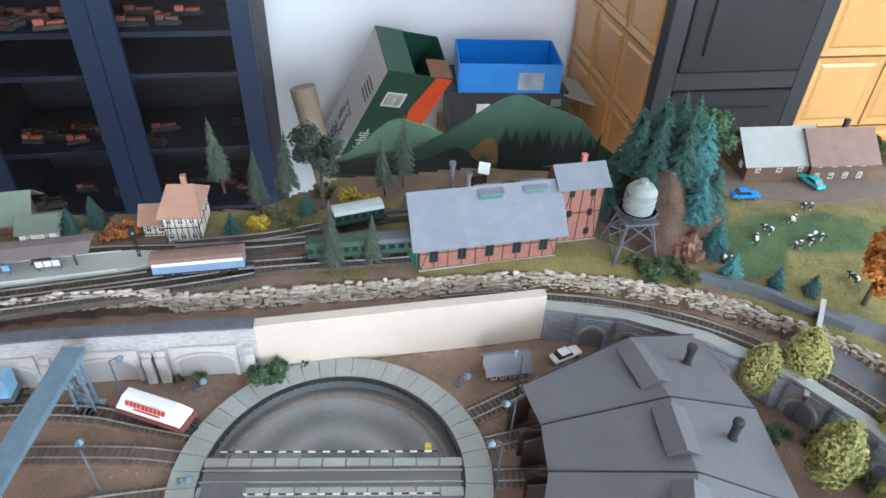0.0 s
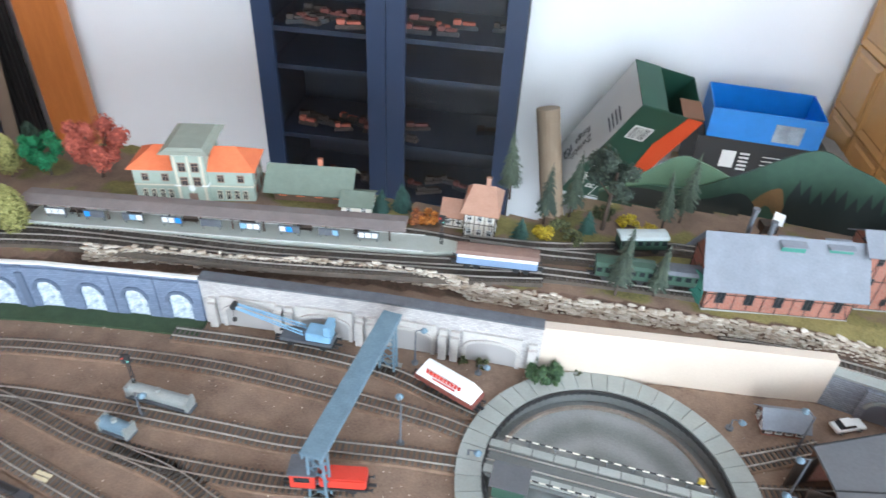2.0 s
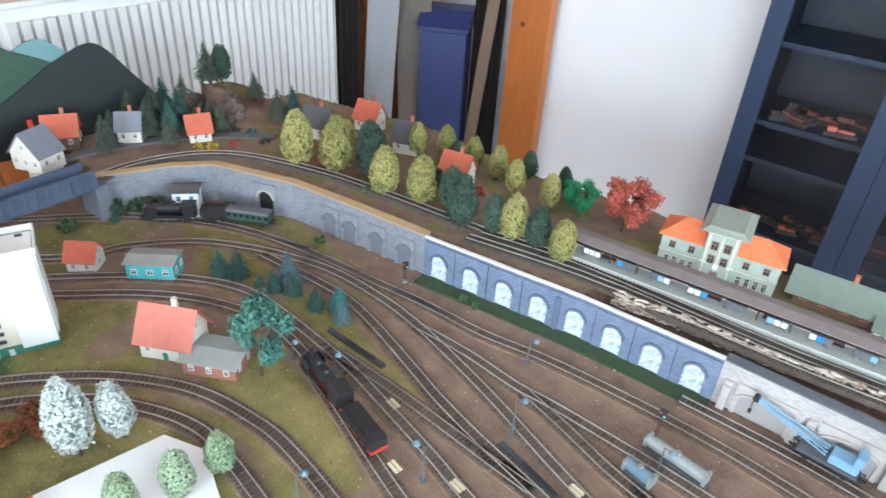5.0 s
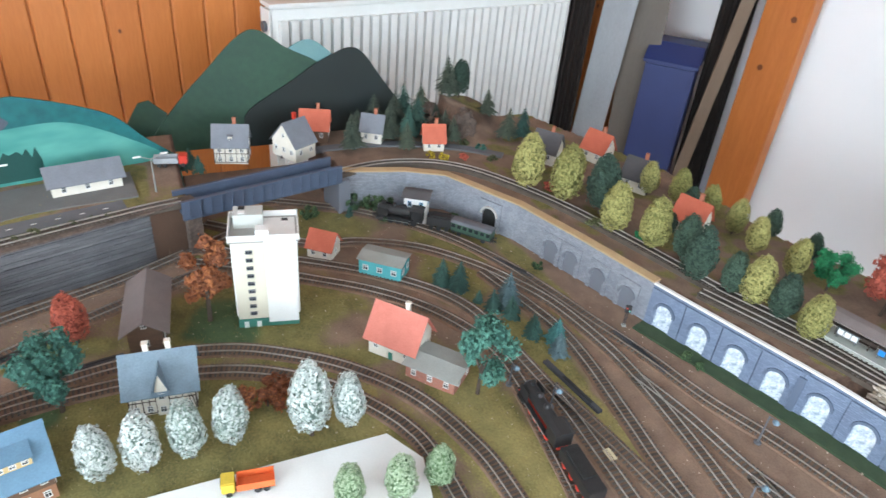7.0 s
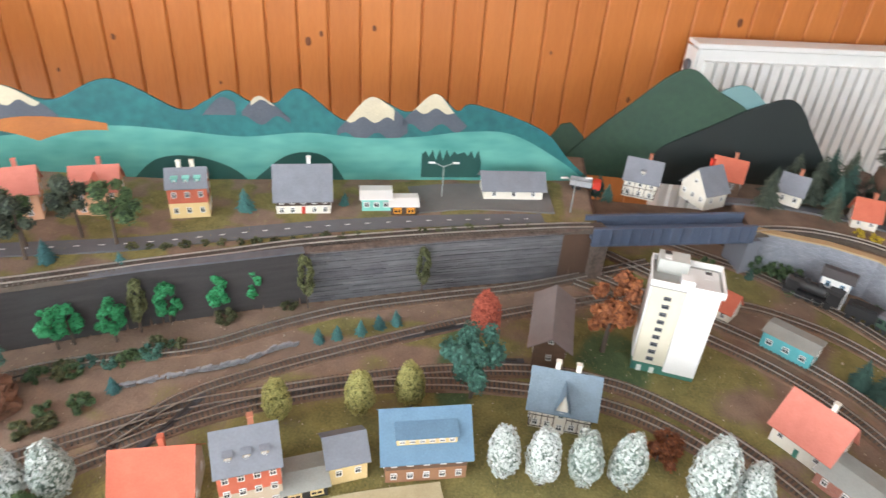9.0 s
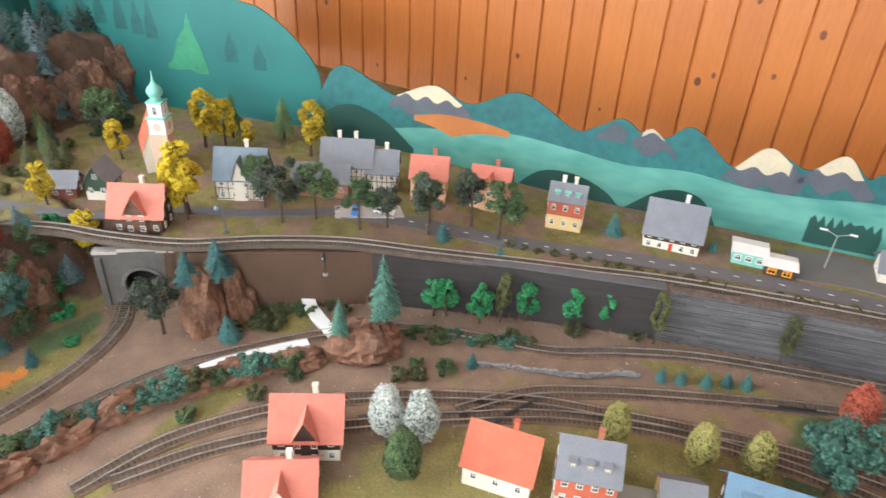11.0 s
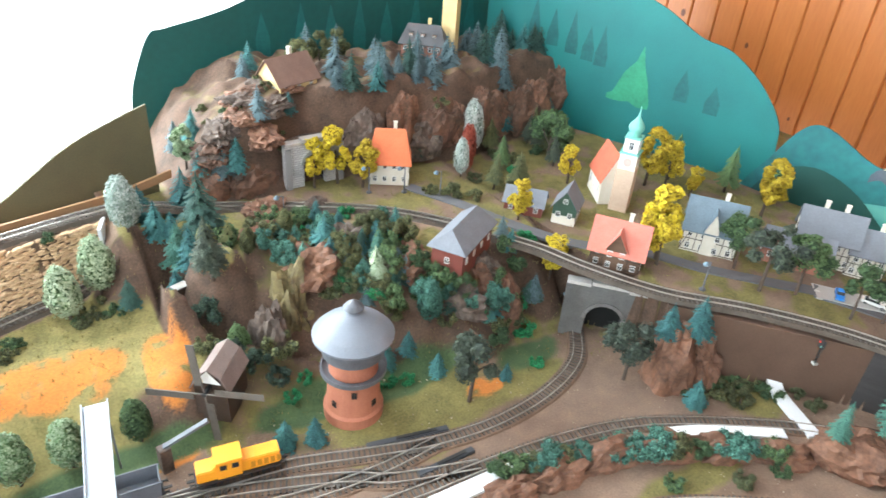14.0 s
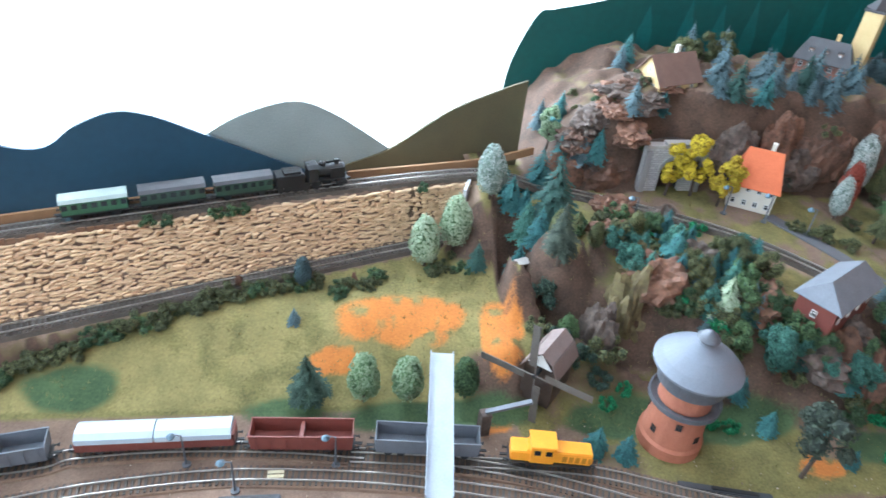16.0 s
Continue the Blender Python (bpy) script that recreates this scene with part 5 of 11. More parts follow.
for pr in ([(0.34, 0.276), (0.382, 0.316), (0.432, 0.274)], [(0.47, 0.282), (0.52, 0.306), (0.572, 0.252)], [(0.72, 0.286), (0.75, 0.304), (0.768, 0.29)], [(1.18, 0.284), (1.25, 0.316), (1.345, 0.277)]):
    s0, s1, s2 = pr[0][0], pr[1][0], pr[2][0]
    paint(wt_, [(s0 - 0.03, pr[0][1] - 0.03), (s0, pr[0][1] - 0.001), pr[1], (s2, pr[2][1] + 0.002), (s2 + 0.02, pr[2][1] - 0.02)], lambda s, p=pr: min(p[0][1], p[2][1]) - 0.035 + 0.01 * math.sin(s * 90), ROCKP, "rock_face", -0.0010)
    paint(wt_, [(s0, pr[0][1] - 0.001), (s1, pr[1][1] + 0.001), (s2, pr[2][1] + 0.003)], lambda s, p=pr: min(p[0][1], p[2][1]) + 0.004 + 0.007 * math.sin(s * 120), SNOW, "snow_cap", -0.0014)
paint(wt_, [(0.80, 0.29), (0.83, 0.30), (0.87, 0.26)], 0.262, ROCKP, "rock_face", -0.0014)
paint(wt_, [(1.06, 0.24), (1.13, 0.25), (1.22, 0.252), (1.30, 0.238)], lambda s: 0.235 - 1.8 * (0.12 - abs(s - 1.2)) ** 2 - 0.01, MEADOW, "meadow", -0.0016)
paint(wt_, [(0.77, 0.09), (0.82, 0.14), (0.90, 0.168), (0.98, 0.158), (1.05, 0.09)], 0.06, DKTEAL, "near_hill", -0.0018)
paint(wt_, [(0.57, 0.10), (0.62, 0.17), (0.70, 0.172), (0.79, 0.10)], 0.06, DKTEAL, "near_hill", -0.0020)
paint(wt_, [(1.30, 0.15), (1.38, 0.21), (1.47, 0.235), (1.55, 0.2), (1.60, 0.12)], 0.06, DKTEAL, "painted_wood", -0.0018)
paint(wt_, [(0.27 + 0.008 * i, 0.15 + 0.03 * (0.3 + abs(math.sin(i * 1.7)))) for i in range(18)], 0.12, DKTEAL, "painted_wood", -0.0018, False)
nw = board("mountain_backdrop", (-2.285, -0.6), (-2.285, 0.6), [(0.10, 0.10), (0.15, 0.18), (0.175, 0.186), (0.213, 0.15)], 0.05, GREENM, "small green brown painted mountain board", round_=False)
nw = board("mountain_backdrop", (-2.280, -0.6), (-2.280, 0.6), [(0.15, 0.06), (0.212, 0.145), (0.30, 0.24), (0.42, 0.347), (0.514, 0.30), (0.62, 0.24), (0.75, 0.1)], 0.05, GREENM, "dark green painted mountain board before the radiator")
nw = board("mountain_backdrop", (-2.286, -0.6), (-2.286, 0.6), [(0.45, 0.25), (0.515, 0.298), (0.575, 0.318), (0.638, 0.274), (0.72, 0.2)], 0.05, PALEM, "pale blue green painted mountain board")
nw = board("mountain_backdrop", (-2.270, -0.6), (-2.270, 0.6), [(0.39, 0.10), (0.41, 0.15), (0.52, 0.22), (0.60, 0.27), (0.69, 0.297), (0.766, 0.21), (0.85, 0.1)], 0.05, DARKM, "almost black painted mountain board")
h1 = board("hill_backdrop", (-1.84, -1.88), (-1.55, -2.72), [(0.03, 0.12), (0.048, 0.227), (0.063, 0.299), (0.125, 0.374), (0.208, 0.431), (0.288, 0.45), (0.405, 0.505), (0.6, 0.56), (0.9, 0.6)], 0.05, EMER, "great emerald green painted hill board")
h2 = board("hill_backdrop", (-0.555, -2.74), (-1.75, -2.74), [(-0.02, 0.12), (0.0, 0.20), (0.015, 0.287), (0.06, 0.39), (0.10, 0.405), (0.2, 0.428), (0.28, 0.455), (0.45, 0.53), (0.8, 0.62), (1.25, 0.62)], 0.05, HILLM, "dark green painted hill board")
SA, SB = (0.6, -2.115), (-0.55, -2.475)
s1_ = board("mountain_backdrop", (0.9, -2.021), SB, [(0.0, 0.27), (0.2, 0.34), (0.4, 0.36), (0.55, 0.315), (0.651, 0.283), (0.71, 0.315), (0.768, 0.333), (0.824, 0.32), (0.905, 0.277), (0.995, 0.229), (1.08, 0.185)], 0.10, BLUEM, "dark blue green painted mountain board before the window")
s2_ = board("mountain_backdrop", (0.6, -2.125), (-0.55, -2.485), [(0.52, 0.23), (0.591, 0.282), (0.657, 0.311), (0.738, 0.323), (0.813, 0.288), (0.912, 0.213), (0.96, 0.18)], 0.10, HAZEM, "pale hazy painted mountain board before the window")
s3_ = board("mountain_backdrop", (0.6, -2.12), (-0.55, -2.48), [(0.78, 0.17), (0.823, 0.19), (0.912, 0.215), (1.036, 0.282), (1.142, 0.316), (1.2, 0.33)], 0.10, OLIVEM, "olive brown painted mountain board")
n1 = board("mountain_backdrop", (-0.4, 1.13), (0.5, 1.13), [(0.16, 0.07), (0.218, 0.11), (0.291, 0.174), (0.339, 0.172), (0.40, 0.15), (0.46, 0.12)], 0.05, mat("sage_mountain", (0.13, 0.22, 0.13), (0.07, 0.13, 0.08), 0.6, scale=8), "sage green painted mountain board")
n2 = board("mountain_backdrop", (-0.4, 1.122), (0.5, 1.122), [(0.16, 0.07), (0.25, 0.105), (0.33, 0.12), (0.40, 0.16), (0.513, 0.238), (0.582, 0.221), (0.648, 0.196), (0.69, 0.15), (0.76, 0.1)], 0.05, GREENM, "green painted mountain board with dark woods")
paint(n2, [(0.44, 0.11), (0.46, 0.14), (0.485, 0.155), (0.50, 0.12)], lambda s_: 0.105 + 0.01 * math.sin(s_ * 150), mat("autumn_paint", (0.2, 0.1, 0.035), (0.1, 0.07, 0.03), 0.6, scale=25), "autumn_patch", -0.001)
paint(n2, [(0.50 + 0.01 * i, 0.14 + 0.035 * (i % 2) + 0.008 * math.sin(i)) for i in range(20)], 0.06, DARKM, "painted_wood", -0.002, False)
paint(n2, [(0.18, 0.085), (0.25, 0.10), (0.35, 0.10), (0.42, 0.13), (0.46, 0.10)], 0.06, DARKM, "painted_wood", -0.002)

FAINT = mat("faint_painted_fir", (0.004, 0.125, 0.12), (0.002, 0.07, 0.072), 0.6, scale=25, fine=120)
LEAFP = mat("painted_leaf", (0.03, 0.30, 0.16), (0.012, 0.17, 0.10), 0.6, scale=25, fine=120, bump=0.05)
paint(h1, [(0.375, 0.262), (0.39, 0.315), (0.405, 0.352), (0.417, 0.402), (0.43, 0.36), (0.455, 0.33), (0.48, 0.27), (0.495, 0.262)], lambda s: 0.25 + 0.006 * math.sin(s * 400), LEAFP, "painted_tree", 0.0062, False)
for s_, h_ in ((0.22, 0.04), (0.30, 0.05), (0.53, 0.075), (0.57, 0.06), (0.62, 0.085), (0.68, 0.07), (0.74, 0.08)):
    z_ = 0.27 + 0.16 * s_
    paint(h1, [(s_ - 0.018, z_), (s_ - 0.009, z_ + 0.5 * h_), (s_, z_ + h_), (s_ + 0.009, z_ + 0.5 * h_), (s_ + 0.018, z_)], z_ - 0.03, FAINT, "painted_wood", 0.0062, False)
for s_, h_ in ((0.32, 0.06), (0.42, 0.08), (0.50, 0.07), (0.58, 0.09), (0.66, 0.07), (0.75, 0.10), (0.84, 0.09), (0.93, 0.1)):
    paint(h2, [(s_ - 0.018, 0.37), (s_ - 0.009, 0.37 + 0.5 * h_), (s_, 0.37 + h_), (s_ + 0.009, 0.37 + 0.5 * h_), (s_ + 0.018, 0.37)], 0.3, FAINT, "painted_wood", -0.0012, False)

# ---- wall details ----


def niche(pts, s, w, h, aw, spring, rise, plate_m, back_m, ring_m=None, name="niche", holder=None, z=0.0):
    """A raised plate with an arched opening on a wall, its backing and its ring of stones."""
    m = face_pose(pts, s, z, 0.0005)
    bm = bmesh.new()
    arch_plate(bm, w, h, aw, spring, rise, -0.004, -w / 2)
    o = part("arch_plate", bm, plate_m, holder)
    o.matrix_local = m
    uv_wall(o)
    bm = bmesh.new()
    prism(bm, [(-aw / 2, 0, 0), (aw / 2, 0, 0), (aw / 2, 0, spring), (aw / 2 * 0.7, 0, spring + rise * 0.72), (0, 0, spring + rise), (-aw / 2 * 0.7, 0, spring + rise * 0.72), (-aw / 2, 0, spring)], (0, -0.001, 0))
    o = part("arch_filling", bm, back_m, holder)
    o.matrix_local = m
    if ring_m:
        bm = bmesh.new()
        arch_ring(bm, 0, aw, spring, rise, 0.005, 0.0035, -0.004)
        o = part("arch_ring", bm, ring_m, holder)
        o.matrix_local = m


def pilaster(pts, s, w, h, d, m, holder):
    bm = bmesh.new()
    prism(bm, [(-w / 2, 0, 0), (w / 2, 0, 0), (w / 2, 0, h), (-w / 2, 0, h)], (0, -d * 0.5, 0))
    box(bm, 0, -d * 0.5, 0, w * 1.0, d, h * 0.86)
    o = part("pilaster", bm, m, holder, bevel=0.0006)
    o.matrix_local = face_pose(pts, s, 0, 0.0)


def find(name):
    return scene.objects[name]


SNOWART = mat("snow_picture", (0.8, 0.85, 0.9), (0.16, 0.24, 0.33), 0.6, scale=70, fine=300, spread=0.3, bump=0.3)
_bl = sum(math.dist(a, b) for a, b in zip(blue_run, blue_run[1:]))
for k in range(8):
    niche(blue_run, (k + 0.5) * _bl / 8, _bl / 8 - 0.002, 0.084, 0.036, 0.042, 0.018, BLUEWALL, SNOWART, BLUEWALL, holder=find("retaining_wall_blue"))
pilaster(blue_run, _bl / 2, 0.012, 0.088, 0.008, BLUEWALL, find("retaining_wall_blue"))
_pl = sum(math.dist(a, b) for a, b in zip(pale_run, pale_run[1:]))
for s_ in (0.075, 0.21, 0.345, 0.47):
    niche(pale_run, s_, 0.092, 0.062, 0.078, 0.034, 0.014, PALE, PALEWALL, PALE, holder=find("retaining_wall_pale"))
for s_ in (0.012, 0.133, 0.152, 0.268, 0.287, 0.402, 0.42, 0.53):
    pilaster(pale_run, s_, 0.013, 0.058, 0.012, PALE, find("retaining_wall_pale"))
for s_ in (0.05, 0.125, 0.20, 0.255):
    niche(grey_run, s_, 0.05, 0.07, 0.032, 0.035, 0.015, GREYWALL, GREYWALL, GREYWALL, holder=find("retaining_wall_grey"))
# near-black colour for the shade in tunnel mouths; here a flat arch filling
TUNSHADE = mat("tunnel_shade", (0.012, 0.012, 0.012), (0.006, 0.006, 0.006), 0.95)
niche(grey_run, 0.435, 0.06, 0.075, 0.038, 0.04, 0.018, GREYWALL, TUNSHADE, PALE, holder=find("retaining_wall_grey"))
_el = sum(math.dist(a, b) for a, b in zip(east_run, east_run[1:]))
for s_ in np.arange(0.04, _el - 0.03, 0.062):
    niche(east_run, float(s_), 0.055, 0.058, 0.036, 0.026, 0.016, GREYWALL, GREYWALL, CONCRETE, holder=find("retaining_wall_east"))


def rubble(name, line, lean, size, material, label, parts_from=0, z_of=None):
    """Layers of rough stones along a line: (x, y) with foot and head heights."""
    holder = thing(name, 0, 0, 0, 0, label, "stone wall", kind="structure")
    base = []
    for k in range(6):
        bm = bmesh.new()
        vs = bmesh.ops.create_icosphere(bm, subdivisions=1, radius=0.5)["verts"]
        for v in vs:
            v.co *= random.uniform(0.8, 1.15)
            v.co.x = max(-0.42, min(0.42, v.co.x))
            v.co.z = max(-0.36, min(0.36, v.co.z))
        base.append(mesh_of("stone", bm, material))
    made = 0
    rest_v, rest_f = [], []
    for (x, y, z0, z1, nx_, ny_, ang, depth) in line:
        n = max(1, round((z1 - z0) / (size * 0.45)))
        for k in range(n):
            t = (k + 0.5 + random.uniform(-0.45, 0.45)) / n
            px_, py_, pz = x + nx_ * depth * t + random.uniform(-0.25, 0.25) * size, y + ny_ * depth * t + random.uniform(-0.1, 0.1) * size, z0 + (z1 - z0) * t
            sc = (size * random.uniform(0.8, 2.2), size * random.uniform(0.6, 0.9), size * random.uniform(0.45, 0.85))
            m = pose(px_, py_, pz, random.uniform(-12, 12), random.uniform(-12, 12), ang + random.uniform(-15, 15)) @ Matrix.Diagonal((*sc, 1))
            me = random.choice(base)
            if made < 300:
                o = new("stone", me)
                o.parent = holder
                o.matrix_local = m
                made += 1
            else:
                k0 = len(rest_v)
                rest_v += [m @ v.co for v in me.vertices]
                rest_f += [[k0 + i for i in p.vertices] for p in me.polygons]
    if rest_v:
        me = bpy.data.meshes.new("stone_rest")
        me.from_pydata(rest_v, [], rest_f)
        me.materials.append(material)
        o = new("stone_rest", me)
        o.parent = holder
        tagged(o, kind="stuff")
    return holder


def along_line(pts, step, z0, z1, depth, jitter=0.0):
    """Rows for rubble() along a line, the wall to the right of the way."""
    out = []
    ln = smooth_line([(x, y, 0) for x, y in pts], step)
    for a, b in zip(ln, ln[1:]):
        d = (b - a).normalized()
        out.append((a.x, a.y, z0(a) if callable(z0) else z0, (z1(a) if callable(z1) else z1) + random.uniform(-jitter, jitter), d.y, -d.x, math.degrees(math.atan2(d.y, d.x)), depth))
    return out


rubble("rubble_wall", along_line(RUB_LINE[1:-1], 0.0085, lambda a: 0.058 if a.x > -0.4 else 0.072, lambda a: 0.090 if a.x > -0.4 else 0.099, 0.006, 0.004), 0, 0.0095, RUBBLE, "low wall of pale rough stones between ledge and station")
_low = [(p[0], p[1] - 0.022) for p in LOW_TRACK][::-1]
_ln = []
for a in smooth_line([(x, y, 0) for x, y in _low], 0.0105):
    yl = float(np.interp(a.x, [p[0] for p in LOW_TRACK[::-1]], [p[1] for p in LOW_TRACK[::-1]])) - 0.022
    yf = float(np.interp(a.x, [p[0] for p in FAR_TRACK[::-1]], [p[1] for p in FAR_TRACK[::-1]])) + 0.024
    if -0.42 < a.x < 0.56:
        _ln.append((a.x, yl + 0.002, 0.082, 0.186, 0, -1, 18, max(0.004, yl - yf - 0.002)))
rubble("rubble_slope", _ln, 0, 0.0115, SANDRUB, "steep slope of sand-coloured rough stones below the upper line")

# ---- turntable and roundhouse ----


def ring_mat():
    """Pit concrete with faint swept rings round the middle."""
    m = mat("pit_floor_concrete", (0.26, 0.265, 0.26), (0.13, 0.135, 0.13), 0.7, scale=14)
    nt = m.node_tree
    ramp = [n for n in nt.nodes if n.type == "VALTORGB"][0]
    tc = [n for n in nt.nodes if n.type == "TEX_COORD"][0]
    wv = nt.nodes.new("ShaderNodeTexWave")
    wv.wave_type, wv.rings_direction = "RINGS", "Z"
    wv.inputs["Scale"].default_value, wv.inputs["Distortion"].default_value, wv.inputs["Detail"].default_value = 5.5, 1.2, 2.0
    nt.links.new(tc.outputs["Object"], wv.inputs["Vector"])
    ad = nt.nodes.new("ShaderNodeMath")
    ad.operation = "MULTIPLY_ADD"
    ad.inputs[1].default_value = 0.35
    src = ramp.inputs[0].links[0].from_socket
    nt.links.new(wv.outputs["Fac"], ad.inputs[0])
    nt.links.new(src, ad.inputs[2])
    sb = nt.nodes.new("ShaderNodeMath")
    sb.operation = "SUBTRACT"
    sb.inputs[1].default_value = 0.17
    nt.links.new(ad.outputs[0], sb.inputs[0])
    nt.links.new(sb.outputs[0], ramp.inputs[0])
    return m


PITF = ring_mat()


def turntable():
    t = thing("turntable", TT[0], TT[1], 0, 0, "railway turntable with concrete rim, sunken pit and bridge", "turntable")
    R, r = 0.203, 0.168
    bm = bmesh.new()
    lathe(bm, [(r + 0.01, -0.022), (r + 0.01, -0.018)], seg=64)
    part("pit_floor", bm, PITF, t, "grey pit floor with pale swept rings")
    bm = bmesh.new()
    lathe(bm, [(r + 0.008, -0.02), (r + 0.0005, -0.018), (r + 0.0005, 0.008), (r + 0.008, 0.008)], seg=64, caps=False)
    part("pit_wall", bm, PIT, t)
    bm = bmesh.new()
    lathe(bm, [(r - 0.012, -0.018), (r - 0.012, -0.013), (r - 0.017, -0.013), (r - 0.017, -0.018)], seg=64, caps=False)
    part("ring_rail", bm, DULLSTEEL, t)
    n = 48
    for k in range(n):
        a0, a1 = 2 * math.pi * (k + 0.02) / n, 2 * math.pi * (k + 0.98) / n
        bm = bmesh.new()
        pts = [(R * math.cos(a0), R * math.sin(a0), 0.001), (R * math.cos(a1), R * math.sin(a1), 0.001), (r * math.cos(a1), r * math.sin(a1), 0.001), (r * math.cos(a0), r * math.sin(a0), 0.001)]
        prism(bm, pts, (0, 0, 0.0085))
        part("rim_slab", bm, CONCRETE, t)
    bm = bmesh.new()
    for k in range(n * 2):
        a = 2 * math.pi * k / (n * 2)
        box(bm, (r - 0.003) * math.cos(a), (r - 0.003) * math.sin(a), 0.003, 0.006, 0.004, 0.004, math.degrees(a))
    lathe(bm, [(r - 0.001, 0.0026), (r - 0.001, 0.0085), (r - 0.0045, 0.0085), (r - 0.0045, 0.0026)], seg=64, caps=False)
    part("toothed_rail", bm, BLACK, t)
    b = 3.0
    bm = bmesh.new()
    box(bm, 0, 0, 0.004, 2 * r - 0.012, 0.058, 0.006, b)
    br = part("bridge", bm, PIT, t)
    for s in (-1, 1):
        bm = bmesh.new()
        q = pose(0, 0, 0, 0, 0, b) @ Vector((0, s * 0.014, 0))
        box(bm, q.x, q.y, -0.012, 2 * r - 0.04, 0.004, 0.0155, b)
        part("bridge_girder", bm, PIT, br)
    for i in range(11):
        for sy in (-1, 1):
            bm = bmesh.new()
            v = Vector((-0.15 + i * 0.03, sy * 0.021, 0)) @ Matrix.Rotation(0, 3, "Z")
            q = pose(0, 0, 0, 0, 0, b) @ v
            box(bm, q.x, q.y, 0.0105, 0.028, 0.012, 0.0012, b)
            part("walk_plate", bm, CONCRETE, br)
    for s in (-1, 1):
        bm = bmesh.new()
        q0, q1 = pose(0, 0, 0, 0, 0, b) @ Vector((-r + 0.004, s * 0.0083, 0.0125)), pose(0, 0, 0, 0, 0, b) @ Vector((r - 0.004, s * 0.0083, 0.0125))
        bar(bm, q0, q1, 0.0011, 0.0025)
        part("rail", bm, STEEL, br)
    STRIPE = mat("white_bar", (0.75, 0.7, 0.6))
    for s in (-1, 1):
        for i in range(30):
            bm = bmesh.new()
            q0, q1 = pose(0, 0, 0, 0, 0, b) @ Vector((-0.145 + i * 0.0093, s * 0.03, 0.021)), pose(0, 0, 0, 0, 0, b) @ Vector((-0.145 + (i + 1) * 0.0093, s * 0.03, 0.021))
            bar(bm, q0, q1, 0.0016)
            part("handrail_piece", bm, (STRIPE, BLACK)[i % 2], br)
        for i in range(9):
            bm = bmesh.new()
            q = pose(0, 0, 0, 0, 0, b) @ Vector((-0.145 + i * 0.035, s * 0.03, 0))
            box(bm, q.x, q.y, 0.006, 0.0012, 0.0012, 0.0145)
            part("handrail_post", bm, IRON, br)
    bm = bmesh.new()
    q = pose(0, 0, 0, 0, 0, b) @ Vector((-0.125, -0.042, 0))
    box(bm, q.x, q.y, 0.004, 0.042, 0.03, 0.026, b)
    cb = part("operator_cabin", bm, DKGREEN, t, "dark green operator cabin", bevel=0.001)
    bm = bmesh.new()
    prism(bm, [(q.x - 0.025, q.y - 0.02, 0.030), (q.x + 0.025, q.y - 0.017, 0.030), (q.x + 0.024, q.y + 0.019, 0.036), (q.x - 0.026, q.y + 0.016, 0.036)], (0, 0, 0.002))
    part("cabin_roof", bm, ROOFDARK, cb)
    bm = bmesh.new()
    box(bm, 0.118, 0.052, 0.003, 0.008, 0.006, 0.01)
    part("drive_box", bm, mat("signal_yellow", (0.7, 0.5, 0.05)), t)


turntable()
for a in (4, 18, 32):
    c, s = math.cos(math.radians(a)), math.sin(math.radians(a))
    track([(TT[0] + 0.205 * c, TT[1] + 0.205 * s), (TT[0] + 0.24 * c, TT[1] + 0.24 * s), (TT[0] + 0.33 * c, TT[1] + 0.33 * s)])


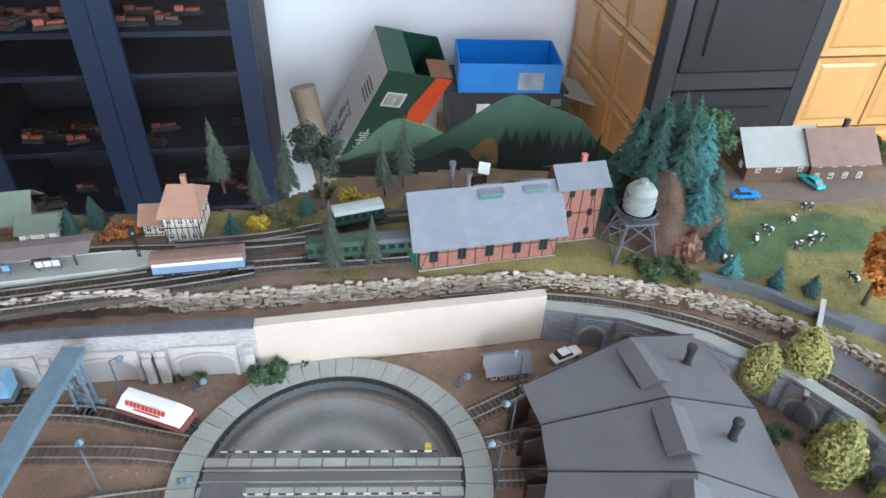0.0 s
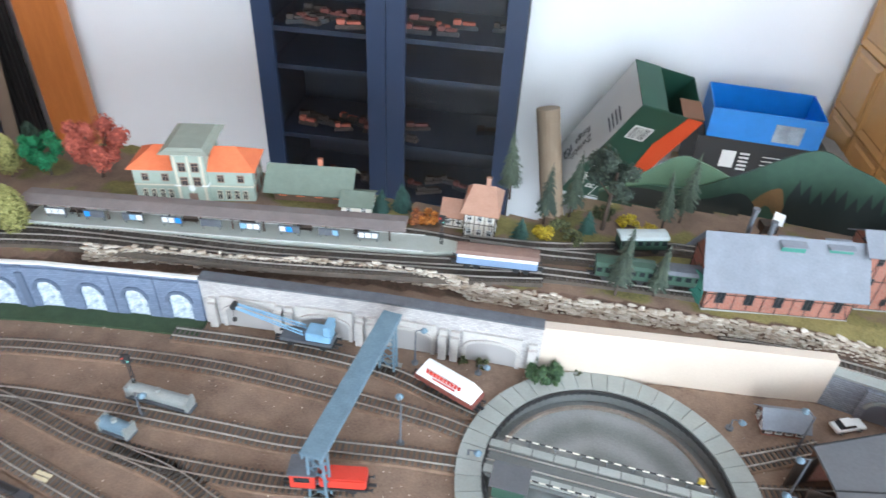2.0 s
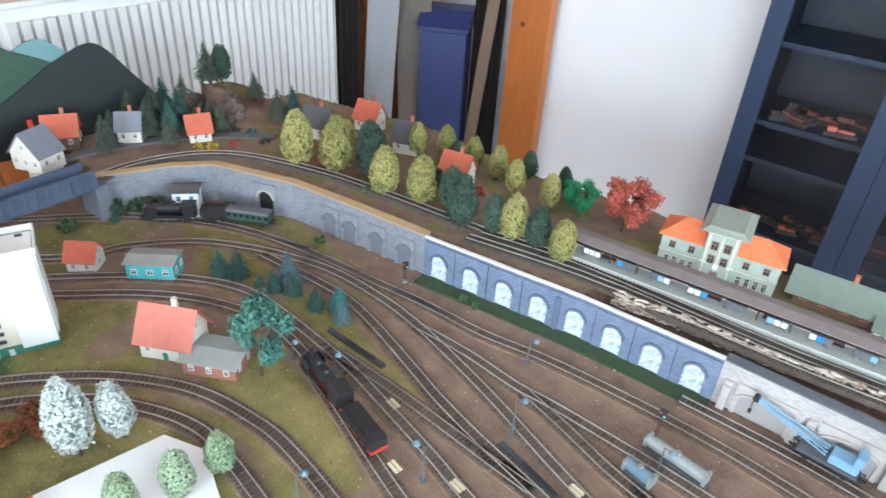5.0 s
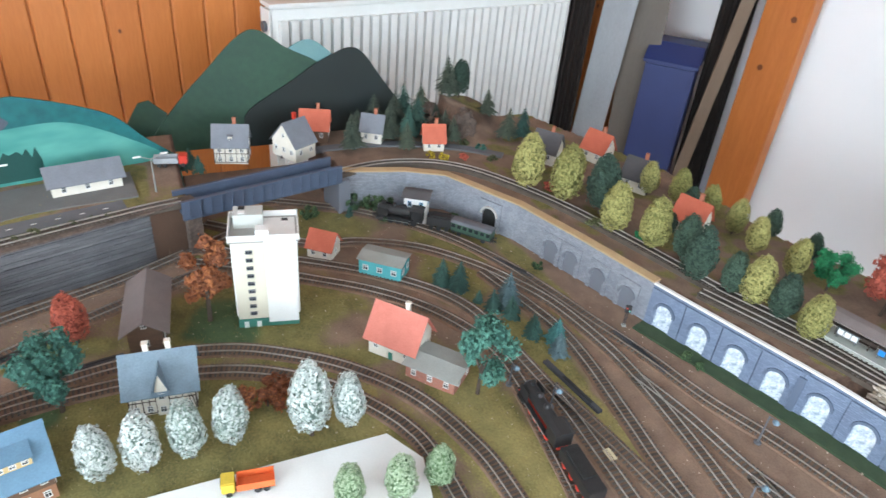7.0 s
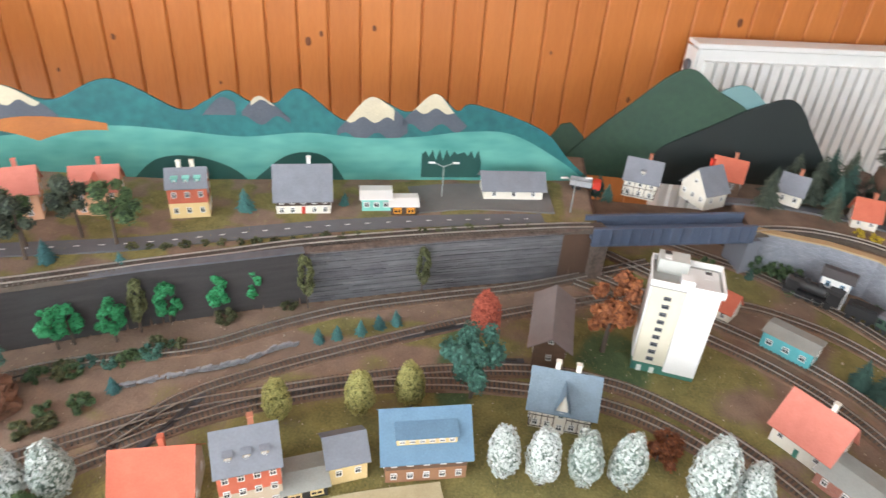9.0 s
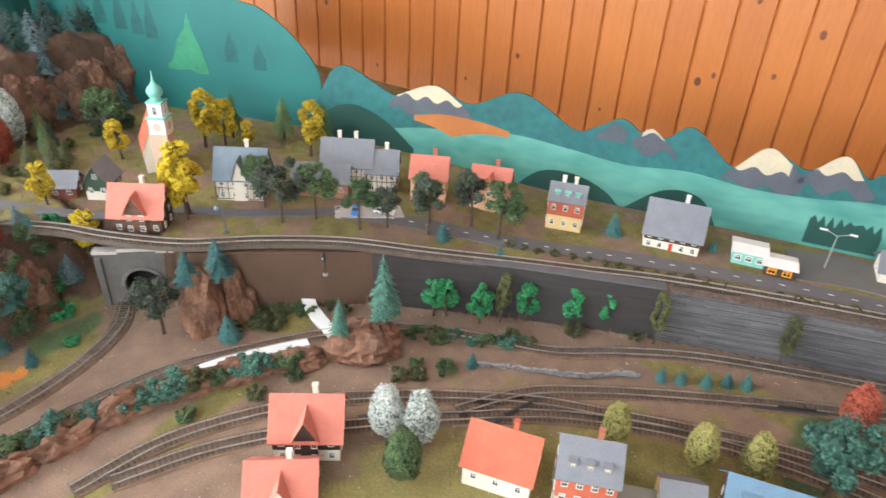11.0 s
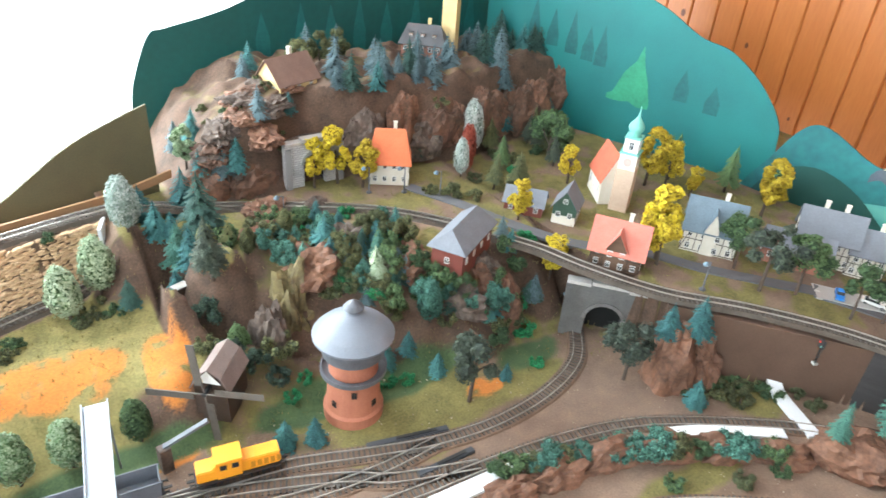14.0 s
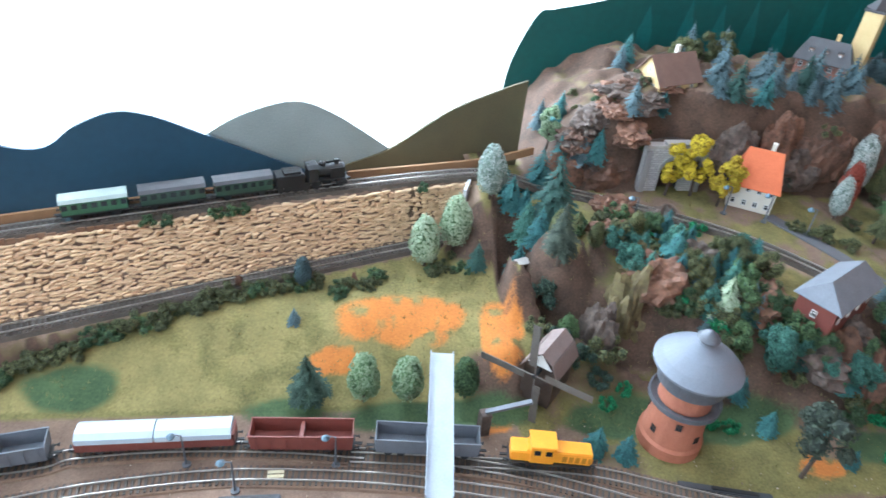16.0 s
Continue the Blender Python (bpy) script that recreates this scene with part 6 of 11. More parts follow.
def roundhouse():
    t = thing("engine_roundhouse", 0, 0, 0, 0, "grey roofed three-bay engine roundhouse beside the turntable", "engine shed")
    # a fan of three bays round the turntable's middle
    a0, da = -34.0, 14.5
    r0, r1, r2 = 0.262, 0.425, 0.555
    z_front, z_ridge, z_back = 0.072, 0.104, 0.062

    def at_(r, a):
        return (TT[0] + r * math.cos(math.radians(a)), TT[1] + r * math.sin(math.radians(a)))

    RH = mat("roundhouse_roof", (0.13, 0.132, 0.14), (0.09, 0.092, 0.1), 0.6, scale=18, fine=250)
    for k in range(4):
        aa, ab = a0 + k * da, a0 + (k + 1) * da
        rs = 1 / math.cos(math.radians(da / 2))
        pa = [(*at_(r0, aa), z_front), (*at_(r1, aa), z_ridge), (*at_(r2, aa), z_back)]
        pb = [(*at_(r0, ab), z_front), (*at_(r1, ab), z_ridge), (*at_(r2, ab), z_back)]
        for i, nm in ((0, "roof_front"), (1, "roof_back")):
            bm = bmesh.new()
            prism(bm, [pa[i], pa[i + 1], pb[i + 1], pb[i]], (0, 0, 0.003))
            part("roof_panel", bm, RH, t)
        bm = bmesh.new()
        for i in (0, 1):
            bar(bm, Vector(pb[i]) + Vector((0, 0, 0.0035)), Vector(pb[i + 1]) + Vector((0, 0, 0.0035)), 0.0016)
        part("roof_seam", bm, BLACK, t)
        # walls
        bm = bmesh.new()
        q0, q1 = at_(r2 - 0.012, aa), at_(r2 - 0.012, ab)
        prism(bm, [(*q0, 0), (*q1, 0), (*q1, z_back), (*q0, z_back)], (-0.004, 0, 0))
        uv_wall(part("back_wall", bm, BRICK, t))
        if k == 3:
            bm = bmesh.new()
            e0, e1, e2 = at_(r0 + 0.015, ab), at_(r1, ab), at_(r2 - 0.012, ab)
            prism(bm, [(*e0, 0), (*e2, 0), (*e2, z_back - 0.001), (*e1, z_ridge - 0.002), (*e0, z_front - 0.001)], (0.002, -0.003, 0))
            uv_wall(part("end_wall", bm, BRICK, t))
        bm = bmesh.new()
        for a in (aa, ab):
            q = at_(r0 + 0.014, a)
            box(bm, q[0], q[1], 0, 0.008, 0.010, z_front - 0.001, a)
        q0, q1 = at_(r0 + 0.014, aa), at_(r0 + 0.014, ab)
        bar(bm, (*q0, z_front - 0.008), (*q1, z_front - 0.008), 0.014, 0.006)
        part("front_frame", bm, WOOD, t)
        for sgn in (0, 1):
            bm = bmesh.new()
            am = aa + 1.6 if sgn == 0 else ab - 1.6
            q = at_(r0 - 0.004, am)
            box(bm, q[0], q[1], 0.002, 0.036, 0.003, z_front - 0.016, am + (12 if sgn else -12))
            part("gate", bm, DARKWOOD, t)
        mid = (aa + ab) / 2
        q = at_(r1 - 0.012, mid)
        m = pose(q[0], q[1], z_ridge - 0.006, 0, 0, mid + 90)
        bm = bmesh.new()
        prism(bm, [(-0.03, -0.016, 0), (-0.03, 0.016, 0), (-0.03, 0.016, 0.010), (-0.03, 0, 0.019), (-0.03, -0.016, 0.010)], (0.06, 0, 0))
        o = part("roof_lantern", bm, ROOFDARK, t)
        o.matrix_local = m
        for sgn in (-1, 1):
            bm = bmesh.new()
            prism(bm, [(-0.034, 0, 0.021), (0.034, 0, 0.021), (0.034, sgn * 0.021, 0.010), (-0.034, sgn * 0.021, 0.010)], (0, 0, 0.0015))
            p_ = part("lantern_roof", bm, RH, o)
        q = at_(r1 + 0.065, mid + 1)
        bm = bmesh.new()
        lathe(bm, [(0.0055, 0.07), (0.0055, 0.112), (0.007, 0.112), (0.007, 0.118), (0.004, 0.119)], q[0], q[1], 12)
        lathe(bm, [(0.0075, 0.074), (0.0075, 0.084)], q[0], q[1], 12)
        part("chimney", bm, BLACK, t)


roundhouse()

# ---- houses ----
WIN = {}


def window_mesh(w, h, m):
    key = (w, h, m.name)
    if key not in WIN:
        bm = bmesh.new()
        f = max(0.0006, w * 0.11)
        us = (-w / 2, -w / 2 + f, -f * 0.35, f * 0.35, w / 2 - f, w / 2)
        vs = (-h / 2, -h / 2 + f, h * 0.12, h * 0.12 + f * 0.7, h / 2 - f, h / 2)
        lay = [[[bm.verts.new((u, y, v)) for v in vs] for u in us] for y in (-0.001, 0.0002)]
        solid_ = lambda i, j: 0 <= i < 5 and 0 <= j < 5 and (i % 2 == 0 or j % 2 == 0)
        for i in range(5):
            for j in range(5):
                if not solid_(i, j):
                    continue
                bm.faces.new((lay[0][i][j], lay[0][i + 1][j], lay[0][i + 1][j + 1], lay[0][i][j + 1]))
                for (di, dj), (p, q) in (((-1, 0), ((i, j + 1), (i, j))), ((1, 0), ((i + 1, j), (i + 1, j + 1))), ((0, -1), ((i, j), (i + 1, j))), ((0, 1), ((i + 1, j + 1), (i, j + 1)))):
                    if not solid_(i + di, j + dj):
                        bm.faces.new((lay[0][q[0]][q[1]], lay[0][p[0]][p[1]], lay[1][p[0]][p[1]], lay[1][q[0]][q[1]]))
        bmesh.ops.delete(bm, geom=[v for v in bm.verts if not v.link_faces], context="VERTS")
        fr = mesh_of("window", bm, m)
        bm = bmesh.new()
        box(bm, 0, 0.0, -h / 2 + f * 0.5, w - f, 0.0006, h - f)
        WIN[key] = (fr, mesh_of("pane", bm, GLASSDARK))
    return WIN[key]


def add_window(t, m, w, h, frame_m):
    fr, pn = window_mesh(round(w, 4), round(h, 4), frame_m)
    o = new("window", fr)
    o.parent = t
    o.matrix_local = m
    p = new("pane", pn)
    p.parent = o
    return o


def house(x, y, rz, w, d, h, rh, wall, roof, label, z=None, win=(3, 2, 1), over=0.005, chim=1, timber=None, hip=0.0, dorm=0, name="house", wm=None, base=None, cat="house", ww=0.009, wh=0.0125, door=None, upper=None, dorm_m=None, chim_m=None, group="model houses", roof_t=0.0016, front_gable=0.0, grow=(1.08, 1.32)):
    """A house with its ridge along local x; the front looks to local -y."""
    z = ground_z(x, y) if z is None else z
    w, d, h, rh = w * grow[0], d * grow[0], h * grow[1], rh * grow[1]
    t = thing(name, x, y, z - 0.001, rz, label, cat, group)
    bm = bmesh.new()
    if upper:
        h1 = h * 0.5
        box(bm, 0, 0, 0, w, d, h1)
        uv_wall(part("ground_floor_wall", bm, wall, t))
        bm = bmesh.new()
        prism(bm, [(-w / 2, -d / 2, h1), (-w / 2, d / 2, h1), (-w / 2, d / 2, h), (-w / 2, 0, h + rh * (1 if not hip else 0.0) - (0.0008 if not hip else 0)), (-w / 2, -d / 2, h)], (w, 0, 0))
        uv_wall(part("upper_wall", bm, upper, t))
    else:
        prism(bm, [(-w / 2, -d / 2, 0), (-w / 2, d / 2, 0), (-w / 2, d / 2, h), (-w / 2, 0, h + (rh - 0.0008 if hip < 0.01 else 0.0)), (-w / 2, -d / 2, h)], (w, 0, 0))
        uv_wall(part("wall", bm, wall, t))
    if base:
        bm = bmesh.new()
        box(bm, 0, 0, 0, w + 0.003, d + 0.003, 0.005)
        part("plinth", bm, base, t)
    slope = rh / (d / 2)
    e = over
    ze = h - slope * e
    for s in (-1, 1):
        bm = bmesh.new()
        hx = hip * w / 2
        prism(bm, [(-w / 2 - e, s * (d / 2 + e), ze), (w / 2 + e, s * (d / 2 + e), ze), (w / 2 + e - hx - (e if hip else 0), 0, h + rh), (-w / 2 - e + hx + (e if hip else 0), 0, h + rh)], (0, 0, roof_t))
        part("roof_slope", bm, roof, t)
        if hip:
            bm = bmesh.new()
            prism(bm, [(s * (w / 2 + e), -d / 2 - e, ze), (s * (w / 2 + e), d / 2 + e, ze), (s * (w / 2 - hx), 0, h + rh)], (0, 0, roof_t))
            part("hip_slope", bm, roof, t)
    if front_gable:
        gw = w * front_gable
        bm = bmesh.new()
        prism(bm, [(-gw / 2, -d / 2 - 0.004, 0), (gw / 2, -d / 2 - 0.004, 0), (gw / 2, -d / 2 - 0.004, h), (0, -d / 2 - 0.004, h + rh * 0.75), (-gw / 2, -d / 2 - 0.004, h)], (0, d / 2, 0))
        uv_wall(part("gable_wall", bm, upper or wall, t))
        for s in (-1, 1):
            bm = bmesh.new()
            prism(bm, [(0, -d / 2 - 0.009, h + rh * 0.76), (s * (gw / 2 + 0.004), -d / 2 - 0.009, h - 0.004), (s * (gw / 2 + 0.004), 0, h - 0.004), (0, 0, h + rh * 0.76)], (0, 0, roof_t))
            part("gable_roof", bm, roof, t)
    nx_, ny_, st = win
    fz = [(k + 0.55) * h / st for k in range(st)]
    frame_m = wm or WHITE
    for k, zz in enumerate(fz):
        for i in range(nx_):
            xx = (i + 0.5) / nx_ * w - w / 2
            if door and k == 0 and i == nx_ // 2:
                bm = bmesh.new()
                box(bm, xx, -d / 2 - 0.0006, 0.001, 0.0075, 0.0016, 0.017)
                part("door", bm, door, t)
            else:
                add_window(t, pose(xx, -d / 2 - 0.0006, zz) if not (front_gable and abs(xx) < w * front_gable / 2) else pose(xx, -d / 2 - 0.0048, zz), ww, wh, frame_m)
            add_window(t, pose(xx, d / 2 + 0.0006, zz, 0, 0, 180), ww, wh, frame_m)
        for i in range(ny_):
            yy = (i + 0.5) / ny_ * d - d / 2
            for s in (-1, 1):
                add_window(t, pose(s * (w / 2 + 0.0006), yy, zz, 0, 0, 90 * s), ww, wh, frame_m)
    if hip < 0.01 and rh > 0.012 and ny_:
        for s in (-1, 1):
            add_window(t, pose(s * (w / 2 + 0.0006), 0, h + rh * 0.35, 0, 0, 90 * s), ww, wh * 0.85, frame_m)
    if timber:
        bm = bmesh.new()
        zt0 = h * 0.5 if upper else 0.004
        nxt = nx_ * 2
        for s in (-1, 1):
            for i in range(nxt + 1):
                box(bm, -w / 2 + w * i / nxt, s * (d / 2 + 0.0003), zt0, 0.0014, 0.0012, h - zt0)
            for zz in (zt0, (zt0 + h) / 2, h - 0.0015):
                box(bm, 0, s * (d / 2 + 0.0002), zz, w, 0.0012, 0.0013)
            for i in range(max(1, ny_) * 2 + 1):
                box(bm, s * (w / 2 + 0.0003), -d / 2 + d * i / (max(1, ny_) * 2), zt0, 0.0012, 0.0014, h - zt0)
            for zz in (zt0, (zt0 + h) / 2, h - 0.0015):
                box(bm, s * (w / 2 + 0.0002), 0, zz, 0.0012, d, 0.0013)
            for k2 in (-1, 1):
                bar(bm, (k2 * w / 2 - k2 * 0.001, s * (d / 2 + 0.0003), zt0), (k2 * (w / 2 - w / nxt), s * (d / 2 + 0.0003), h), 0.0012, 0.0012)
        part("timber_frame", bm, timber, t)
    for k in range(chim):
        xx = (k + 1) / (chim + 1) * w - w / 2 + (w * 0.12 if chim == 1 else 0)
        bm = bmesh.new()
        box(bm, xx, d * 0.06, h + rh * 0.55, 0.0075, 0.0075, rh * 0.5 + 0.012)
        box(bm, xx, d * 0.06, h + rh * 1.05 + 0.012, 0.009, 0.009, 0.0015)
        part("chimney", bm, chim_m or TERRA, t)
    for k in range(dorm):
        xx = (k + 0.5) / dorm * w * 0.86 - w * 0.43
        zz = h + rh * 0.30
        yy = -d / 2 + (d / 2) * 0.30
        bm = bmesh.new()
        box(bm, xx, yy + 0.005, zz - 0.004, 0.0095, 0.012, 0.011)
        dm = part("dormer", bm, dorm_m or wall, t)
        bm = bmesh.new()
        prism(bm, [(xx - 0.0065, yy - 0.003, zz + 0.0072), (xx + 0.0065, yy - 0.003, zz + 0.0072), (xx + 0.0065, yy + 0.014, zz + 0.0095), (xx - 0.0065, yy + 0.014, zz + 0.0095)], (0, 0, 0.0012))
        part("dormer_roof", bm, dorm_m or roof, dm)
        add_window(t, pose(xx, yy - 0.0016, zz + 0.001), 0.005, 0.006, frame_m)
    return t


# north: station group
def station_building():
    """Two hipped wings and a taller middle block with a flat overhanging roof."""
    t = thing("station_building", -0.955, 0.80, 0.085, 20, "pale green station building with orange hipped roofs", "station building")
    w, d, h, rh = 0.215, 0.075, 0.066, 0.028
    BROWNF = mat("window_brown", (0.3, 0.2, 0.15), (0.22, 0.14, 0.1), 0.7, scale=60)
    CREAMD = mat("cream_trim", (0.62, 0.56, 0.44), (0.5, 0.44, 0.34), 0.8, scale=60)
    for sx in (-1, 1):
        x0, x1 = sx * 0.028, sx * w / 2
        bm = bmesh.new()
        box(bm, (x0 + x1) / 2, 0, 0, abs(x1 - x0), d, h)
        wing = part("wing", bm, GREENP, t, bevel=0.0005)
        bm = bmesh.new()
        box(bm, (x0 + x1) / 2, 0, h * 0.48, abs(x1 - x0) + 0.002, d + 0.003, 0.0022)
        box(bm, (x0 + x1) / 2, 0, h - 0.002, abs(x1 - x0) + 0.005, d + 0.006, 0.003)
        part("string_course", bm, CREAMD, wing)
        e = 0.007
        xe, xr = x1 + sx * e, x1 - sx * 0.034
        for sy in (-1, 1):
            bm = bmesh.new()
            prism(bm, [(x0, sy * (d / 2 + e), h), (xe, sy * (d / 2 + e), h), (xr, 0, h + rh), (x0, 0, h + rh)], (0, 0, 0.0018))
            part("roof_slope", bm, ROOFORANGE, wing)
        bm = bmesh.new()
        prism(bm, [(xe, -d / 2 - e, h), (xe, d / 2 + e, h), (xr, 0, h + rh)], (0, 0, 0.0018))
        part("hip_slope", bm, ROOFORANGE, wing)
        for k in range(2):
            add_window(t, pose((x0 + x1) / 2 + (k - 0.5) * 0.036, -d / 2 - 0.0008, h * 0.74), 0.0125, 0.0155, BROWNF)
            add_window(t, pose(x1 + sx * 0.0008, (k - 0.5) * 0.034, h * 0.74, 0, 0, 90 * sx), 0.0125, 0.0155, BROWNF)
            add_window(t, pose(x1 + sx * 0.0008, (k - 0.5) * 0.034, h * 0.24, 0, 0, 90 * sx), 0.0125, 0.017, BROWNF)
        for k in range(4):
            add_window(t, pose((x0 + x1) / 2 + (k - 1.5) * 0.0155, -d / 2 - 0.0008, h * 0.22), 0.0095, 0.020, CREAMD)
    dt, ht = 0.092, 0.108
    bm = bmesh.new()
    box(bm, 0, -0.004, 0, 0.058, dt, ht)
    mid = part("middle_block", bm, GREENP, t, bevel=0.0005)
    bm = bmesh.new()
    box(bm, 0, -0.004, ht * 0.58 - 0.024, 0.0605, dt + 0.003, 0.0022)
    box(bm, 0, -0.004, ht - 0.006, 0.062, dt + 0.004, 0.004)
    box(bm, 0, -0.004, ht - 0.002, 0.066, dt + 0.008, 0.004)
    part("cornice", bm, WHITE, mid, "white cornice below the flat roof")
    bm = bmesh.new()
    for q0, q1, z0, z1 in ((0.044, 0.062, ht + 0.002, ht + 0.005), (0.036, 0.054, ht + 0.005, ht + 0.0095)):
        a = [bm.verts.new((sx * q0, -0.004 + sy * q1, z0)) for sx, sy in ((-1, -1), (1, -1), (1, 1), (-1, 1))]
        b = [bm.verts.new((sx * (q0 - 0.006), -0.004 + sy * (q1 - 0.006), z1)) for sx, sy in ((-1, -1), (1, -1), (1, 1), (-1, 1))]
        bm.faces.new(a[::-1])
        bm.faces.new(b)
        for k in range(4):
            bm.faces.new((a[k], a[(k + 1) % 4], b[(k + 1) % 4], b[k]))
    part("flat_roof", bm, mat("sage_roof", (0.3, 0.32, 0.27), (0.23, 0.25, 0.21), 0.85, scale=50), mid, "sage grey flat roof")
    for k in range(2):
        for z in (0.45, 0.72):
            add_window(t, pose((k - 0.5) * 0.023, -dt / 2 - 0.0048, ht * z), 0.014, 0.019, BROWNF)
            for sx in (-1, 1):
                add_window(t, pose(sx * 0.0298, -0.004 + (k - 0.5) * 0.03, ht * 0.86, 0, 0, 90 * sx), 0.011, 0.013, BROWNF)
    for sx in (-1, 0, 1):
        bm = bmesh.new()
        box(bm, sx * 0.0235, -dt / 2 - 0.0046, 0, 0.004 if sx else 0.003, 0.0016, ht * 0.92)
        part("pilaster", bm, CREAMD, mid)
    bm = bmesh.new()
    box(bm, 0, -dt / 2 - 0.0052, 0.001, 0.015, 0.0016, 0.023)
    part("entrance_door", bm, ROOFBROWN, mid)
    bm = bmesh.new()
    rod(bm, (0, -dt / 2 - 0.0046, 0.034), (0, -dt / 2 - 0.006, 0.034), 0.0055, seg=16)
    part("station_clock", bm, WHITE, mid)


station_building()
house(-0.755, 0.868, 15, 0.135, 0.062, 0.034, 0.022, WOOD, ROOFGREEN, "goods shed with orange doors under a wide green roof", z=0.086, win=(4, 1, 1), over=0.016, chim=1, cat="goods shed", name="goods_shed", grow=(1, 1.1), wm=ROOFORANGE, ww=0.014, wh=0.016)
house(-0.655, 0.855, 15, 0.05, 0.05, 0.018, 0.010, PLASTER, ROOFGREEN, "low white annex with a pale sloping roof", z=0.086, win=(2, 1, 1), chim=0, cat="annex", name="annex")
house(-0.425, 0.885, 8, 0.05, 0.075, 0.044, 0.022, PLASTER, ROOFPINK, "white timbered signal house with a brown shingle roof", z=0.086, win=(3, 2, 2), timber=TIMBER, chim=1, hip=0.25, over=0.007, chim_m=ROOFPINK)
house(-0.475, 0.885, 8, 0.035, 0.045, 0.022, 0.014, PLASTER, ROOFPINK, "low white timbered side house with a brown shingle roof", z=0.086, win=(2, 1, 1), timber=TIMBER, chim=0, over=0.006)
house(0.062, 0.872, 14, 0.225, 0.095, 0.058, 0.05, BRICK, ROOFGREY, "red brick timbered engine shed with a wide grey roof", z=0.084, win=(5, 0, 1), timber=TIMBER, chim=0, over=0.013, cat="engine shed", name="engine_shed", grow=(1, 1.1), wm=BLACK, ww=0.014, wh=0.034, base=CONCRETE)
for k_, yy_ in ((0, 0.818), (1, 0.848), (2, 0.878)):
    bm = bmesh.new()
    box(bm, 0, 0, 0, 0.003, 0.028, 0.05)
    for zz_ in (0.008, 0.024, 0.04):
        box(bm, -0.002, 0, zz_, 0.001, 0.026, 0.002)
    g_ = thing("shed_gate", -0.048 + 0.002 * k_, yy_, 0.087, 35 - 20 * k_, "open turquoise green wooden shed gate leaf", "gate", "shed gates")
    part("leaf", bm, SHEDGREEN, g_)
for sx_ in (0.03, 0.055):
    bm = bmesh.new()
    lathe(bm, [(0.004, 0.0), (0.004, 0.05), (0.0055, 0.05), (0.0055, 0.056)], seg=10)
    g_ = thing("smoke_stack", sx_ - 0.02, 0.87 + (0.03 if sx_ < 0.05 else 0.0), 0.17, 0, "grey round smoke stack on the shed roof", "chimney", "smoke stacks")
    part("pipe", bm, IRON, g_)
for k_, (lx, ly) in enumerate(((0.07, 0.868), (0.14, 0.888))):
    g_ = thing("roof_vent", lx, ly, 0.186, 14, "small green roof vent with a grey cover", "roof vent", "roof vents")
    bm = bmesh.new()
    box(bm, 0, 0, 0, 0.036, 0.018, 0.01)
    part("body", bm, SHEDGREEN, g_)
    bm = bmesh.new()
    prism(bm, [(-0.02, -0.013, 0.010), (0.02, -0.013, 0.010), (0.02, 0.013, 0.014), (-0.02, 0.013, 0.014)], (0, 0, 0.0015))
    part("cover", bm, ROOFGREY, g_)
house(0.213, 0.925, 14, 0.072, 0.06, 0.105, 0.018, BRICK, ROOFGREY, "tall red brick tower house with timbered upper floor", z=0.084, win=(2, 1, 3), timber=TIMBER, chim=1, over=0.009, name="brick_tower", grow=(1, 1.1), base=CONCRETE, wm=BLACK)
house(0.10, 0.675, 12, 0.058, 0.036, 0.020, 0.014, BRICK, ROOFGREY, "small brick hut with a grey roof by the turntable", z=0.0, win=(4, 2, 1), timber=TIMBER, chim=0, over=0.006, name="brick_hut", grow=(1, 1.1), cat="hut")
house(0.60, 1.10, 8, 0.115, 0.085, 0.036, 0.03, WOOD, mat("pale_grey_roof", (0.33, 0.33, 0.31), (0.25, 0.25, 0.235), 0.8, scale=40), "dark wooden barn half of the farm with a pale grey roof", win=(3, 2, 1), chim=0, over=0.012, name="farm_barn", cat="barn", z=0.124)
house(0.715, 1.105, 8, 0.105, 0.08, 0.038, 0.028, WOOD, ROOFBROWN, "farmhouse with white windows and a brown roof", win=(4, 2, 2), chim=1, over=0.012, upper=WOOD, z=0.124, name="farmhouse", chim_m=BLACK)
# northern wood houses
for x_, y_, rz_, m_, lab_ in ((-1.93, 0.50, 35, ROOFDARK, "white cottage with a dark roof among the trees"), (-1.73, 0.64, 30, ROOFDARK, "white cottage with a dark grey roof among the trees"), (-1.90, 0.64, 20, ROOFRED, "white cottage with a red roof behind the trees"), (-1.52, 0.62, 20, ROOFRED, "small cottage with a red roof among trees")):
    house(x_, y_, rz_, 0.06, 0.05, 0.03, 0.03, PLASTER, m_, lab_, win=(2, 2, 1), over=0.006)
house(-2.075, 0.24, 75, 0.048, 0.045, 0.024, 0.026, PLASTER, ROOFRED, "small white house with a red roof by the corner line", win=(2, 1, 1), over=0.006)
house(-2.125, -0.26, 75, 0.07, 0.055, 0.036, 0.030, PLASTER, ROOFGREY, "white timbered house with a grey roof behind the bridge", z=0.088, win=(3, 2, 2), timber=TIMBER, dorm=1)
house(-2.115, -0.115, 120, 0.06, 0.075, 0.032, 0.036, PLASTER, ROOFGREY, "white house with a blue grey roof and an orange awning", z=0.088, win=(2, 3, 1), chim=1, chim_m=REDP)
house(-2.20, -0.04, 70, 0.065, 0.055, 0.03, 0.03, WOOD, ROOFRED, "brown house with a red roof before the dark mountain", z=0.088, win=(2, 2, 1))
house(-2.15, 0.10, 60, 0.05, 0.045, 0.03, 0.026, PLASTER, ROOFGREY, "white house with a grey roof among dark firs", z=0.088, win=(2, 2, 1))
